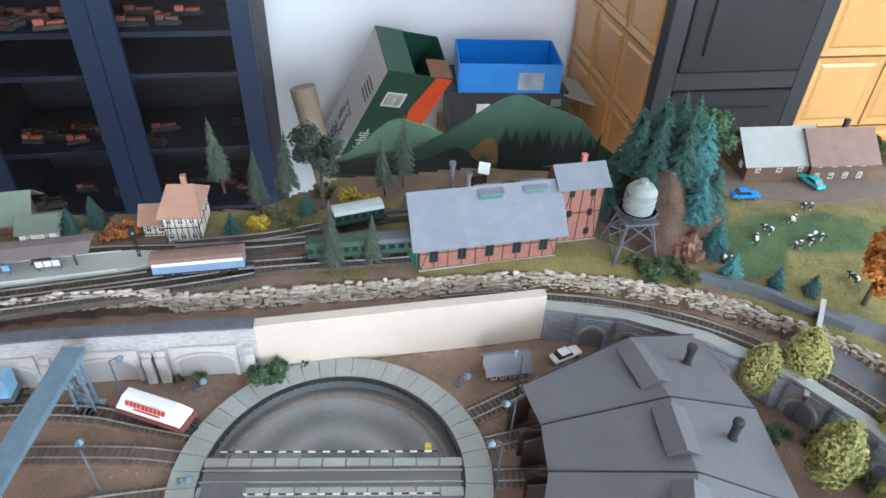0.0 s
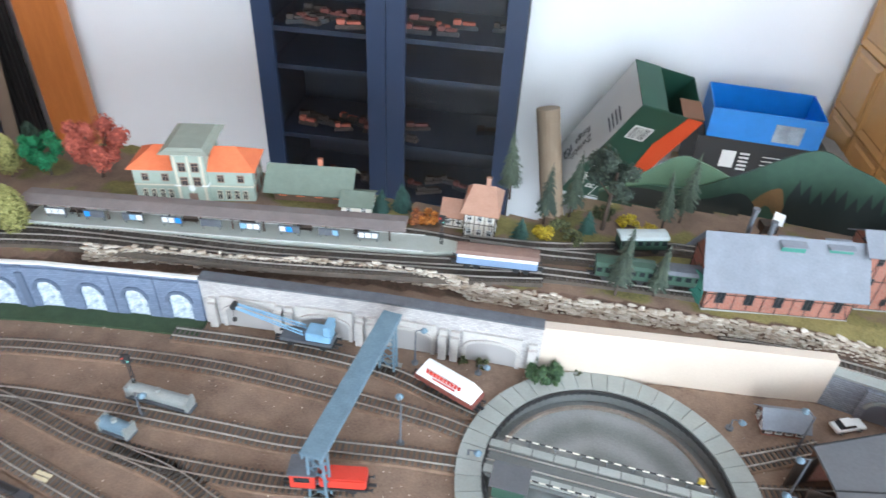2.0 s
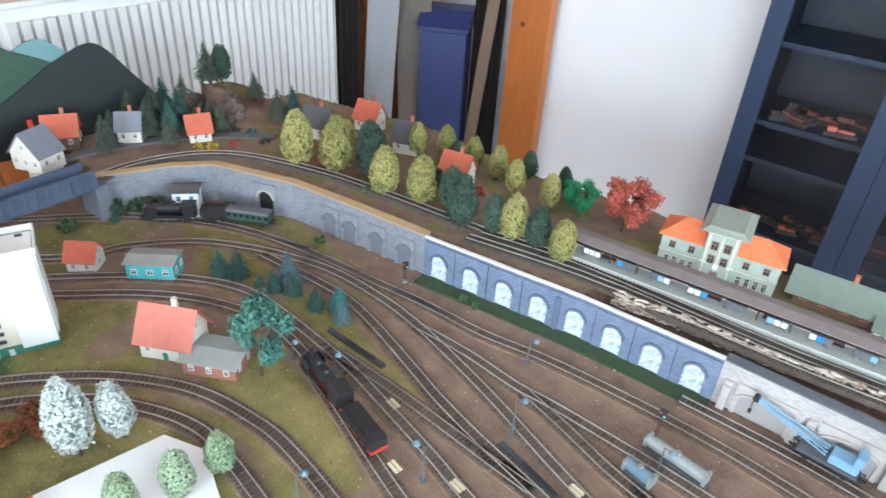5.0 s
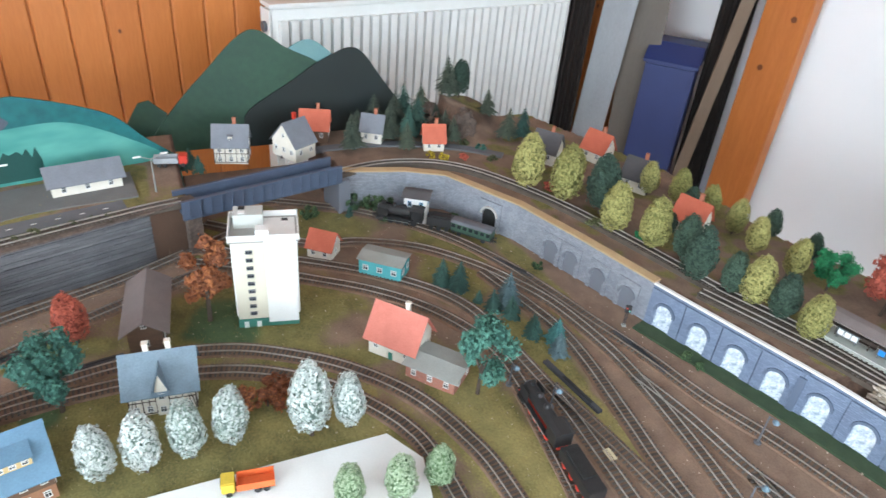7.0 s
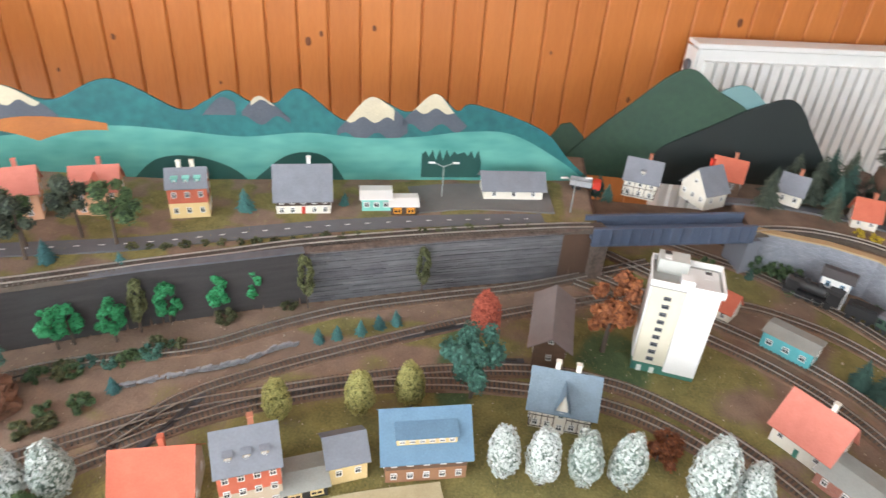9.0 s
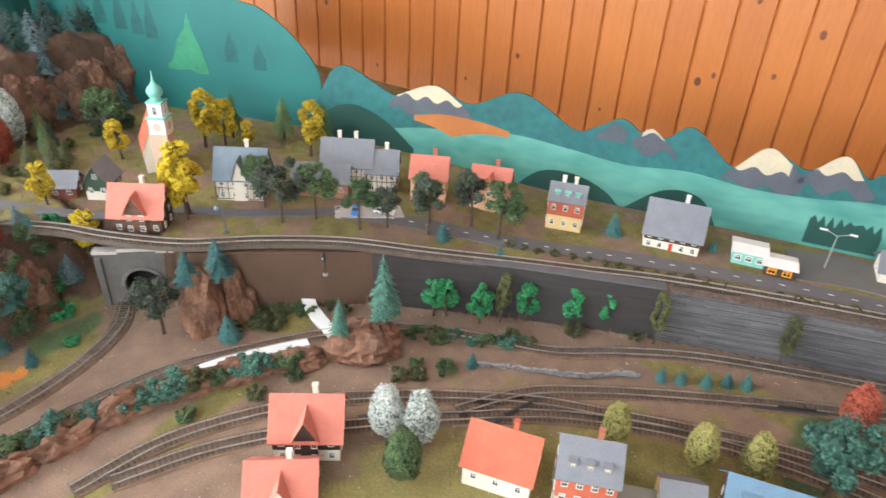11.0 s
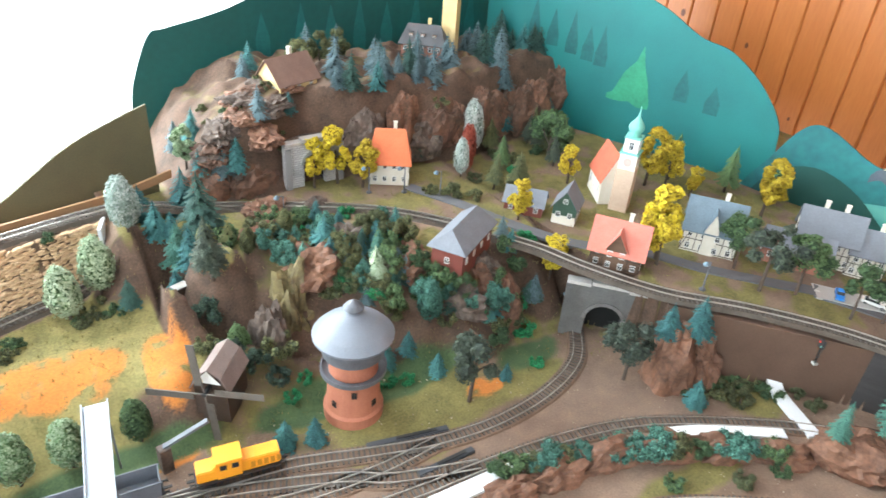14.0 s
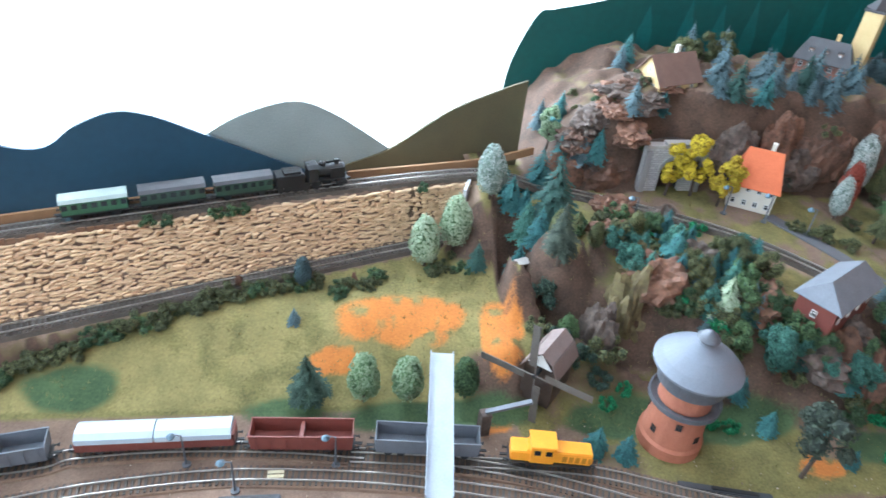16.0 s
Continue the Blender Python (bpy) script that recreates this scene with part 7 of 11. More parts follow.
# yard and west
house(-1.685, -0.03, 50, 0.085, 0.05, 0.030, 0.004, TURQD, CONCRETE, "turquoise flat-roofed hut with a pale roof", z=0.0, win=(3, 2, 1), chim=0, over=0.004, name="turquoise_hut", cat="hut", ww=0.012)
house(-1.79, -0.13, 50, 0.05, 0.045, 0.022, 0.022, PLASTER, ROOFRED, "small white house with a red roof beside the line", z=0.0, win=(2, 1, 1), chim=0)
house(-1.445, -0.085, 40, 0.082, 0.062, 0.034, 0.036, PLASTER, ROOFROSE, "white house with a rose red roof and a green door", z=0.0, win=(3, 2, 1), chim=1, over=0.008, chim_m=PLASTER, door=SHEDGREEN)
house(-1.365, -0.045, 40, 0.085, 0.06, 0.022, 0.004, BRICK, CONCRETE, "low brick workshop with a pale flat roof", z=0.0, win=(3, 2, 1), chim=0, over=0.006, name="workshop", cat="workshop")
house(-1.868, 0.115, 58, 0.05, 0.04, 0.055, 0.004, WHITE, ROOFDARK, "narrow white signal box with a dark roof at the wall", z=0.0, win=(2, 1, 2), chim=0, name="signal_box", cat="signal box", over=0.006, wm=LIGHTBLUE)
house(-1.455, -0.475, 84, 0.088, 0.062, 0.040, 0.034, PLASTER, ROOFSLATE, "timbered station house with a blue grey roof and turret", z=0.0, win=(5, 2, 2), timber=TIMBER, chim=2, over=0.008, front_gable=0.18, chim_m=PLASTER, name="country_station")
house(-1.625, -0.485, -6, 0.13, 0.05, 0.05, 0.014, WOOD, mat("grey_brown_felt", (0.2, 0.17, 0.165), (0.14, 0.118, 0.115), 0.8, scale=40), "long dark brown freight shed with a grey brown roof", z=0.0, win=(4, 1, 1), chim=0, over=0.012, name="freight_shed", cat="freight shed")
house(-1.345, -0.685, 103, 0.108, 0.085, 0.040, 0.036, mat("inn_brown", (0.34, 0.17, 0.09), (0.24, 0.11, 0.06), 0.8, scale=60), ROOFBLUE, "brown inn with a broad light blue roof", z=0.0, win=(5, 2, 2), chim=0, over=0.008, name="inn", upper=WOOD)
bm = bmesh.new()
prism(bm, [(-0.045, -0.018, 0), (0.045, -0.018, 0), (0.045, 0.03, 0.011), (-0.045, 0.03, 0.011)], (0, 0, 0.0015))
g_ = thing("long_dormer", -1.323, -0.680, 0.080, 103, "long light blue dormer on the inn roof", "dormer")
part("roof", bm, ROOFBLUE, g_)
bm = bmesh.new()
box(bm, 0, 0.0, -0.013, 0.085, 0.03, 0.013)
part("front", bm, YELLOWP, g_)
for k_ in range(6):
    add_window(g_, pose(-0.035 + k_ * 0.014, -0.0156, -0.006), 0.008, 0.007, WHITE)
house(-1.31, -0.795, 113, 0.05, 0.055, 0.032, 0.018, YELLOWP, ROOFGREY, "yellow side house with a blue grey roof", z=0.0, win=(2, 1, 1), chim=0)
house(-1.27, -0.845, 113, 0.055, 0.05, 0.018, 0.004, BLACK, CONCRETE, "low double garage with a grey flat roof", z=0.0, win=(2, 0, 1), chim=0, name="garage", cat="garage", ww=0.018, wh=0.012, wm=YELLOWP)
house(-1.255, -0.915, 113, 0.075, 0.07, 0.062, 0.030, mat("beige_plaster", (0.5, 0.41, 0.31), (0.4, 0.32, 0.24), 0.85, scale=50), ROOFGREY, "beige town house with red upper floor and dormers", z=0.0, win=(4, 2, 3), chim=1, over=0.004, dorm=3, upper=ROOFRED, name="town_house")
house(-1.228, -1.030, 104, 0.092, 0.078, 0.034, 0.036, PLASTER, ROOFRED, "white house with a plain red roof and porch", z=0.0, win=(3, 2, 1), chim=1, over=0.005, chim_m=ROOFRED)
house(-1.105, -1.30, 126, 0.09, 0.075, 0.038, 0.036, PLASTER, ROOFROSE, "dark timbered house with a rose red roof and gable", z=0.0, win=(4, 2, 2), timber=TIMBER, chim=1, over=0.007, front_gable=0.35, chim_m=PLASTER, upper=TIMBER)
house(-1.015, -1.265, 128, 0.085, 0.07, 0.02, 0.028, PLASTER, ROOFROSE, "low house with a rose red roof and gable", z=0.0, win=(3, 2, 1), chim=1, over=0.006, front_gable=0.3, chim_m=PLASTER)
# street
house(-1.79, -1.21, 108, 0.068, 0.05, 0.052, 0.022, YELLOWP, ROOFGREY, "narrow yellow shop with red upper floor and green dormers", win=(3, 2, 2), dorm=3, dorm_m=COPPER, upper=ROOFRED, chim=2, chim_m=PLASTER, over=0.003, name="shop")
house(-1.86, -1.00, 104, 0.10, 0.065, 0.030, 0.042, PLASTER, ROOFGREY, "white house with dark upper floor and a grey blue roof", win=(5, 2, 2), upper=DARKWOOD, door=REDP, chim=1, chim_m=WHITE, over=0.006)
house(-1.895, -0.855, 102, 0.055, 0.05, 0.022, 0.003, COPPER, WHITE, "filling station kiosk with a white flat roof", win=(3, 1, 1), chim=0, over=0.005, name="kiosk", cat="kiosk", ww=0.012)
house(-1.885, -0.795, 102, 0.05, 0.045, 0.018, 0.003, DARKWOOD, WHITE, "filling station garage with orange doors and white roof", win=(2, 0, 1), chim=0, over=0.005, name="garage", cat="garage", wm=ORANGEP, ww=0.016, wh=0.013)
house(-2.005, -0.57, 100, 0.12, 0.06, 0.024, 0.018, PLASTER, ROOFGREY, "open goods shed with a white office and grey roof", z=0.113, win=(3, 1, 1), chim=0, over=0.008, name="goods_office", cat="goods shed")
house(-1.70, -1.50, 118, 0.07, 0.06, 0.045, 0.028, PEACHP, ROOFROSE, "peach house with a rose red roof", win=(2, 2, 2), chim=1, chim_m=ROOFROSE)
house(-1.765, -1.38, 110, 0.075, 0.055, 0.042, 0.028, PEACHP, ROOFROSE, "peach house with a red gabled roof", win=(3, 2, 2), chim=1, front_gable=0.4, chim_m=ROOFROSE)
# village
house(-1.62, -1.665, 122, 0.10, 0.06, 0.045, 0.036, PLASTER, ROOFGREY, "long timbered farmhouse with a grey roof", win=(5, 2, 2), timber=TIMBER, chim=2, chim_m=PLASTER)
house(-1.655, -1.595, 122, 0.06, 0.055, 0.04, 0.03, PLASTER, ROOFGREY, "timbered house with a grey roof and chimney", win=(3, 2, 2), timber=TIMBER, chim=1, chim_m=PLASTER)
house(-1.55, -1.68, 122, 0.11, 0.05, 0.03, 0.022, BRICK, ROOFGREY, "low brick house with a long grey roof", win=(4, 1, 1), chim=0)
house(-1.44, -1.80, 125, 0.095, 0.065, 0.04, 0.04, PLASTER, ROOFSLATE, "timbered inn with a blue grey roof and turret", win=(4, 2, 2), timber=TIMBER, chim=1, front_gable=0.25, chim_m=PLASTER)
house(-1.225, -1.845, 125, 0.085, 0.055, 0.034, 0.034, WOOD, ROOFROSE, "brown timbered house with a rose red gabled roof", win=(4, 2, 2), timber=DARKWOOD, chim=1, front_gable=0.4, chim_m=PLASTER, over=0.008)
house(-1.255, -2.02, 35, 0.055, 0.045, 0.032, 0.026, PLASTER, ROOFGREY, "small house with a dark green gable and grey roof", win=(2, 2, 1), upper=DKGREEN, chim=0)
house(-1.20, -2.09, 130, 0.075, 0.045, 0.022, 0.018, REDBROWN, ROOFGREY, "low red brown stable with a grey roof", win=(3, 1, 1), chim=0)
house(-1.005, -2.335, 150, 0.078, 0.062, 0.045, 0.045, PLASTER, ROOFORANGE, "white house with a steep orange half-hipped roof", win=(4, 2, 2), chim=1, hip=0.22, over=0.006, chim_m=PLASTER)
house(-0.966, -1.990, 31, 0.125, 0.056, 0.048, 0.020, REDBROWN, ROOFGREY, "long red brown station hall with a grey hipped roof", z=0.135, win=(4, 1, 1), hip=0.18, chim=0, over=0.008, name="wooden_station", cat="station building")
house(-0.838, -2.495, 201, 0.098, 0.065, 0.026, 0.032, YELLOWP, ROOFBROWN, "cream hill house with a red brown roof", win=(3, 2, 1), chim=1, over=0.007, chim_m=PLASTER)
house(-1.24, -2.59, 140, 0.095, 0.065, 0.03, 0.026, BRICK, ROOFDARK, "brick mountain inn with dormers and a dark roof", win=(5, 2, 1), dorm=3, chim=1, hip=0.2, over=0.008, chim_m=YELLOWP)

# ---- landmark buildings ----


def church():
    z = ground_z(-1.40, -2.0)
    house(-1.415, -2.065, 60, 0.085, 0.05, 0.045, 0.045, PLASTER, ROOFRED, "church nave with a steep red roof", z=z, win=(3, 0, 1), chim=0, over=0.004, name="church_nave", cat="church", group="village church", wh=0.022)
    t = thing("church_tower", -1.40, -2.005, z, 30, "white church tower with a green onion dome", "church tower", "village church", s=1.15)
    bm = bmesh.new()
    box(bm, 0, 0, 0, 0.034, 0.034, 0.085)
    part("lower_shaft", bm, mat("church_stone", (0.6, 0.45, 0.34), (0.45, 0.32, 0.24), 0.85, scale=60), t)
    bm = bmesh.new()
    box(bm, 0, 0, 0.085, 0.032, 0.032, 0.03)
    part("clock_stage", bm, PLASTER, t)
    bm = bmesh.new()
    box(bm, 0, 0, 0.115, 0.036, 0.036, 0.003)
    box(bm, 0, 0, 0.144, 0.03, 0.03, 0.003)
    part("cornice", bm, COPPER, t)
    bm = bmesh.new()
    box(bm, 0, 0, 0.118, 0.026, 0.026, 0.026)
    part("bell_stage", bm, WHITE, t)
    bm = bmesh.new()
    lathe(bm, [(0.013, 0.147), (0.009, 0.152), (0.0125, 0.157), (0.0145, 0.163), (0.0125, 0.170), (0.007, 0.176), (0.003, 0.182), (0.0012, 0.192), (0.0005, 0.202)], seg=16)
    part("onion_dome", bm, COPPER, t, smooth=True)
    for a in range(4):
        add_window(t, pose(0, 0, 0.131) @ pose(0, 0, 0, 0, 0, 90 * a) @ pose(0, -0.0136, 0), 0.009, 0.016, WHITE)
        bm = bmesh.new()
        rod(bm, (0, -0.0160, 0), (0, -0.0168, 0), 0.008, seg=16)
        o = part("clock_face", bm, mat("clock_rose", (0.65, 0.45, 0.4)), t)
        o.matrix_local = pose(0, 0, 0.1, 0, 0, 90 * a)
    add_window(t, pose(0, -0.0176, 0.022), 0.012, 0.026, DARKWOOD)


def hill_tower():
    t = thing("lookout_tower", -1.315, -2.585, ground_z(-1.315, -2.585) - 0.004, 40, "slim yellow lookout tower beside the mountain inn", "tower", s=1.25)
    bm = bmesh.new()
    prism(bm, [(-0.015, -0.015, 0), (0.015, -0.015, 0), (0.015, 0.015, 0), (-0.015, 0.015, 0)], (0, 0, 0.125))
    part("shaft", bm, YELLOWP, t, bevel=0.0008)
    bm = bmesh.new()
    box(bm, 0, 0, 0.1255, 0.034, 0.034, 0.004)
    lathe(bm, [(0.02, 0.13), (0.001, 0.15)], seg=4)
    part("cap", bm, ROOFDARK, t)
    for z in (0.03, 0.06, 0.09):
        add_window(t, pose(0, -0.0156, z), 0.005, 0.009, DARKWOOD)
        add_window(t, pose(-0.0156, 0, z, 0, 0, -90), 0.005, 0.009, DARKWOOD)


def high_rise():
    t = thing("tower_block", -1.618, -0.280, 0, 79, "white ten-storey tower block with a beige window bay and green base", "apartment block")
    w, d, h = 0.106, 0.074, 0.182
    bm = bmesh.new()
    box(bm, 0, 0, 0, w + 0.001, d, 0.017)
    part("base", bm, SHEDGREEN, t)
    bm = bmesh.new()
    box(bm, -w / 4, 0.0, 0.017, w / 2, d - 0.004, h - 0.017)
    part("window_bay", bm, mat("beige_panel", (0.66, 0.62, 0.5), (0.56, 0.52, 0.41), 0.7, scale=30, bump=0.05), t, "beige bay with one row of windows", bevel=0.0006)
    bm = bmesh.new()
    box(bm, w / 4, -0.003, 0.012, w / 2, d + 0.004, h - 0.008)
    part("white_panel", bm, WHITE, t, "plain white panel wall", bevel=0.0006)
    for s_ in (-1, 1):
        bm = bmesh.new()
        box(bm, s_ * (w / 2 + 0.0015), 0.002, 0.02, 0.003, d * 0.8, h - 0.024)
        part("side_wall", bm, WHITE, t)
    bm = bmesh.new()
    box(bm, 0, 0.002, h, w + 0.012, d + 0.012, 0.003)
    part("roof", bm, mat("flat_roof_grey", (0.36, 0.36, 0.34), (0.27, 0.27, 0.25), 0.9, scale=60), t)
    for s_ in (-1, 1):
        bm = bmesh.new()
        box(bm, s_ * (w / 2 + 0.005), 0.002, h + 0.003, 0.002, d + 0.012, 0.011)
        part("parapet", bm, WHITE, t)
        bm = bmesh.new()
        box(bm, 0, 0.002 + s_ * (d / 2 + 0.005), h + 0.003, w + 0.008, 0.002, 0.011)
        part("parapet", bm, WHITE, t)
    bm = bmesh.new()
    box(bm, -0.002, -0.030, h + 0.003, 0.022, 0.02, 0.02)
    part("stair_head", bm, WHITE, t, bevel=0.0006)
    bm = bmesh.new()
    box(bm, -0.025, 0.02, h + 0.003, 0.05, 0.034, 0.026)
    part("lift_house", bm, mat("lift_grey", (0.5, 0.51, 0.48), (0.42, 0.43, 0.4), 0.8, scale=40), t, bevel=0.0006)
    for x_, y_ in ((-0.036, 0.012), (-0.036, 0.028), (0.036, 0.012), (0.036, 0.028)):
        bm = bmesh.new()
        box(bm, x_, y_, h + (0.0293 if x_ < 0 else 0.003), 0.011, 0.009, 0.0016)
        part("roof_hatch", bm, BLACK if y_ > 0.02 else WHITE, t)
    for k in range(9):
        add_window(t, pose(-0.026, -d / 2 + 0.0013, 0.030 + k * 0.0163), 0.012, 0.0075, IRON)
    for k in range(2):
        bm = bmesh.new()
        box(bm, -0.04 + k * 0.022, -d / 2 - 0.0005, 0.0, 0.008, 0.0016, 0.013)
        part("entrance", bm, WHITE, t)


def water_tower_brick():
    t = thing("water_tower", -0.68, -1.864, 0.012, 20, "round terracotta water tower with a grey tank and cone roof", "water tower")
    bm = bmesh.new()
    lathe(bm, [(0.048, -0.014), (0.048, 0.006), (0.044, 0.010), (0.040, 0.06), (0.038, 0.085), (0.037, 0.105)], seg=32)
    part("shaft", bm, TERRA, t, smooth=False)
    bm = bmesh.new()
    lathe(bm, [(0.040, 0.074), (0.052, 0.076), (0.052, 0.084), (0.049, 0.084), (0.049, 0.079), (0.040, 0.078)], seg=32)
    part("gallery", bm, IRON, t)
    bm = bmesh.new()
    lathe(bm, [(0.036, 0.105), (0.048, 0.112), (0.050, 0.142), (0.047, 0.146)], seg=32)
    part("tank", bm, IRON, t)
    bm = bmesh.new()
    lathe(bm, [(0.062, 0.143), (0.0625, 0.147), (0.052, 0.158), (0.034, 0.172), (0.012, 0.184), (0.011, 0.186)], seg=36)
    part("cone_roof", bm, mat("zinc_roof", (0.2, 0.22, 0.26), (0.15, 0.165, 0.2), 0.55, 0.0, scale=30, bump=0.05), t, smooth=False)
    bm = bmesh.new()
    lathe(bm, [(0.010, 0.185), (0.010, 0.192), (0.016, 0.193), (0.012, 0.198), (0.002, 0.206)], seg=20)
    part("roof_lantern", bm, IRON, t)
    for a in range(0, 360, 45):
        for z in (0.03, 0.055):
            if (a // 45 + (z > 0.04)) % 2 == 0:
                add_window(t, pose(0, 0, z, 0, 0, a) @ pose(0, -0.0445 + z * 0.05, 0), 0.009, 0.012, DARKWOOD)
    bm = bmesh.new()
    box(bm, 0.0, -0.045, 0.0, 0.012, 0.006, 0.022)
    part("door", bm, DARKWOOD, t)


def steel_water_tower():
    t = thing("steel_water_tower", 0.306, 0.874, 0.086, 10, "silver water tank on a grey lattice tower", "water tower", s=1.12)
    top = 0.062
    for sx, sy in ((-1, -1), (1, -1), (1, 1), (-1, 1)):
        bm = bmesh.new()
        bar(bm, (sx * 0.032, sy * 0.032, 0), (sx * 0.018, sy * 0.018, top), 0.003)
        part("leg", bm, IRON, t)
    for k in range(4):
        a = math.radians(90 * k)
        c, s = math.cos(a), math.sin(a)
        for z0, z1 in ((0.0, 0.03), (0.03, top)):
            r0_, r1_ = 0.032 - 0.014 * z0 / top, 0.032 - 0.014 * z1 / top
            for flip in (-1, 1):
                bm = bmesh.new()
                p0, p1 = Vector((flip * r0_, -r0_, z0)), Vector((-flip * r1_, -r1_, z1))
                R_ = Matrix.Rotation(a, 3, "Z")
                bar(bm, R_ @ p0, R_ @ p1, 0.0018)
                part("brace", bm, IRON, t)
    bm = bmesh.new()
    box(bm, 0, 0, top, 0.05, 0.05, 0.003)
    part("platform", bm, IRON, t)
    bm = bmesh.new()
    lathe(bm, [(0.012, 0.066), (0.021, 0.072), (0.0215, 0.082), (0.0225, 0.083), (0.0215, 0.084), (0.0215, 0.094), (0.0225, 0.095), (0.0215, 0.096), (0.0215, 0.106), (0.015, 0.114), (0.006, 0.119), (0.006, 0.123), (0.001, 0.124)], seg=24)
    part("tank", bm, mat("tank_grey", (0.27, 0.3, 0.28), (0.18, 0.2, 0.19), 0.5, scale=50), t, smooth=False)
    bm = bmesh.new()
    for k in range(12):
        a = 2 * math.pi * k / 12
        rod(bm, (0.027 * math.cos(a), 0.027 * math.sin(a), top + 0.003), (0.027 * math.cos(a), 0.027 * math.sin(a), top + 0.013), 0.0005, seg=5)
    lathe(bm, [(0.0275, top + 0.0125), (0.0275, top + 0.0135), (0.0265, top + 0.0135), (0.0265, top + 0.0125)], seg=24)
    part("railing", bm, IRON, t)


def windmill():
    t = thing("windmill", -0.497, -1.942, ground_z(-0.497, -1.942) - 0.003, 139, "dark wooden post windmill with four sails", "windmill", s=1.2)
    bm = bmesh.new()
    prism(bm, [(-0.018, -0.022, 0.0), (0.018, -0.022, 0.0), (0.018, 0.022, 0.0), (-0.018, 0.022, 0.0)], (0, 0, 0.016))
    part("stand", bm, DARKWOOD, t)
    bm = bmesh.new()
    prism(bm, [(-0.021, -0.028, 0.016), (-0.021, -0.028, 0.062), (-0.013, -0.028, 0.078), (0, -0.028, 0.088), (0.013, -0.028, 0.078), (0.021, -0.028, 0.062), (0.021, -0.028, 0.016)], (0, 0.056, 0))
    part("mill_house", bm, DARKWOOD, t)
    for s in (-1, 1):
        bm = bmesh.new()
        prism(bm, [(0, -0.031, 0.0895), (s * 0.0145, -0.031, 0.079), (s * 0.0145, 0.031, 0.079), (0, 0.031, 0.0895)], (0, 0, 0.0015))
        prism(bm, [(s * 0.0145, -0.031, 0.079), (s * 0.0245, -0.031, 0.058), (s * 0.0245, 0.031, 0.058), (s * 0.0145, 0.031, 0.079)], (s * 0.0012, 0, 0.0008))
        part("roof_slope", bm, mat("mill_roof", (0.26, 0.2, 0.18), (0.18, 0.13, 0.115), 0.8, scale=60), t)
    bm = bmesh.new()
    prism(bm, [(-0.016, -0.0315, 0.072), (0.016, -0.0315, 0.072), (0, -0.0315, 0.09)], (0, -0.001, 0))
    part("white_gable", bm, WHITE, t)
    bm = bmesh.new()
    rod(bm, (0, -0.028, 0.064), (0, -0.045, 0.064), 0.003)
    part("shaft", bm, BLACK, t)
    for k in range(4):
        a = math.radians(4 + 90 * k)
        d = Vector((math.cos(a), 0, math.sin(a)))
        n = Vector((-math.sin(a), 0, math.cos(a)))
        c = Vector((0, -0.043, 0.064))
        bm = bmesh.new()
        bar(bm, c, c + d * 0.075, 0.0016)
        for j in range(8):
            p = c + d * (0.016 + j * 0.0082)
            bar(bm, p - n * 0.001, p + n * 0.010, 0.0007)
        prism(bm, [c + d * 0.014, c + d * 0.075, c + d * 0.075 + n * 0.009, c + d * 0.014 + n * 0.009], (0, -0.0006, 0))
        part("sail", bm, mat("sail_grey", (0.13, 0.115, 0.1), (0.08, 0.07, 0.06), 0.8, scale=60), t)


def portal(x, y, z, rz, w, h, aw, spring, rise, material, name, label, wing=0.0, depth=0.03):
    t = thing(name, x, y, z, rz, label, "tunnel portal")
    bm = bmesh.new()
    arch_plate(bm, w, h, aw, spring, rise, 0.012, -w / 2)
    uv_wall(part("portal_wall", bm, material, t))
    bm = bmesh.new()
    arch_ring(bm, 0, aw, spring, rise, 0.007, 0.003)
    part("arch_ring", bm, mat("ring_stone", (0.2, 0.19, 0.185), (0.11, 0.105, 0.1), 0.85, scale=50, fine=300) if name == "tunnel_portal" else CONCRETE, t)
    bm = bmesh.new()
    n = 10
    arc = [(-aw / 2, 0)] + [(-aw / 2 * math.cos(math.pi * k / n), spring + rise * math.sin(math.pi * k / n)) for k in range(n + 1)] + [(aw / 2, 0)]
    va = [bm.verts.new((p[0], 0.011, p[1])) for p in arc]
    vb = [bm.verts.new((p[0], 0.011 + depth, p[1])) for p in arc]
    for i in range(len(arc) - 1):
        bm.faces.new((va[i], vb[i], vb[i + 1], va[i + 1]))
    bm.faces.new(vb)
    # shallow lining, its near-black colour giving the shade of a deep tunnel
    part("tunnel_lining", bm, TUNSHADE, t)
    bm = bmesh.new()
    box(bm, -w * 0.36, 0.004, h, w * 0.28, 0.02, 0.006)
    box(bm, w * 0.36, 0.004, h, w * 0.28, 0.02, 0.006)
    box(bm, 0, 0.004, h + 0.004, w * 0.42, 0.02, 0.007)
    part("coping", bm, PALE, t)
    bm = bmesh.new()
    box(bm, 0, 0.038, h - 0.012, w * 0.7, 0.05, 0.01)
    part("tunnel_roof", bm, ROCKGREY, t)
    for s in (-1, 1):
        bm = bmesh.new()
        box(bm, s * (w / 2 - 0.007), -0.003, 0, 0.012, 0.006, h * 0.92)
        part("pier", bm, material, t, bevel=0.0006)
    return t


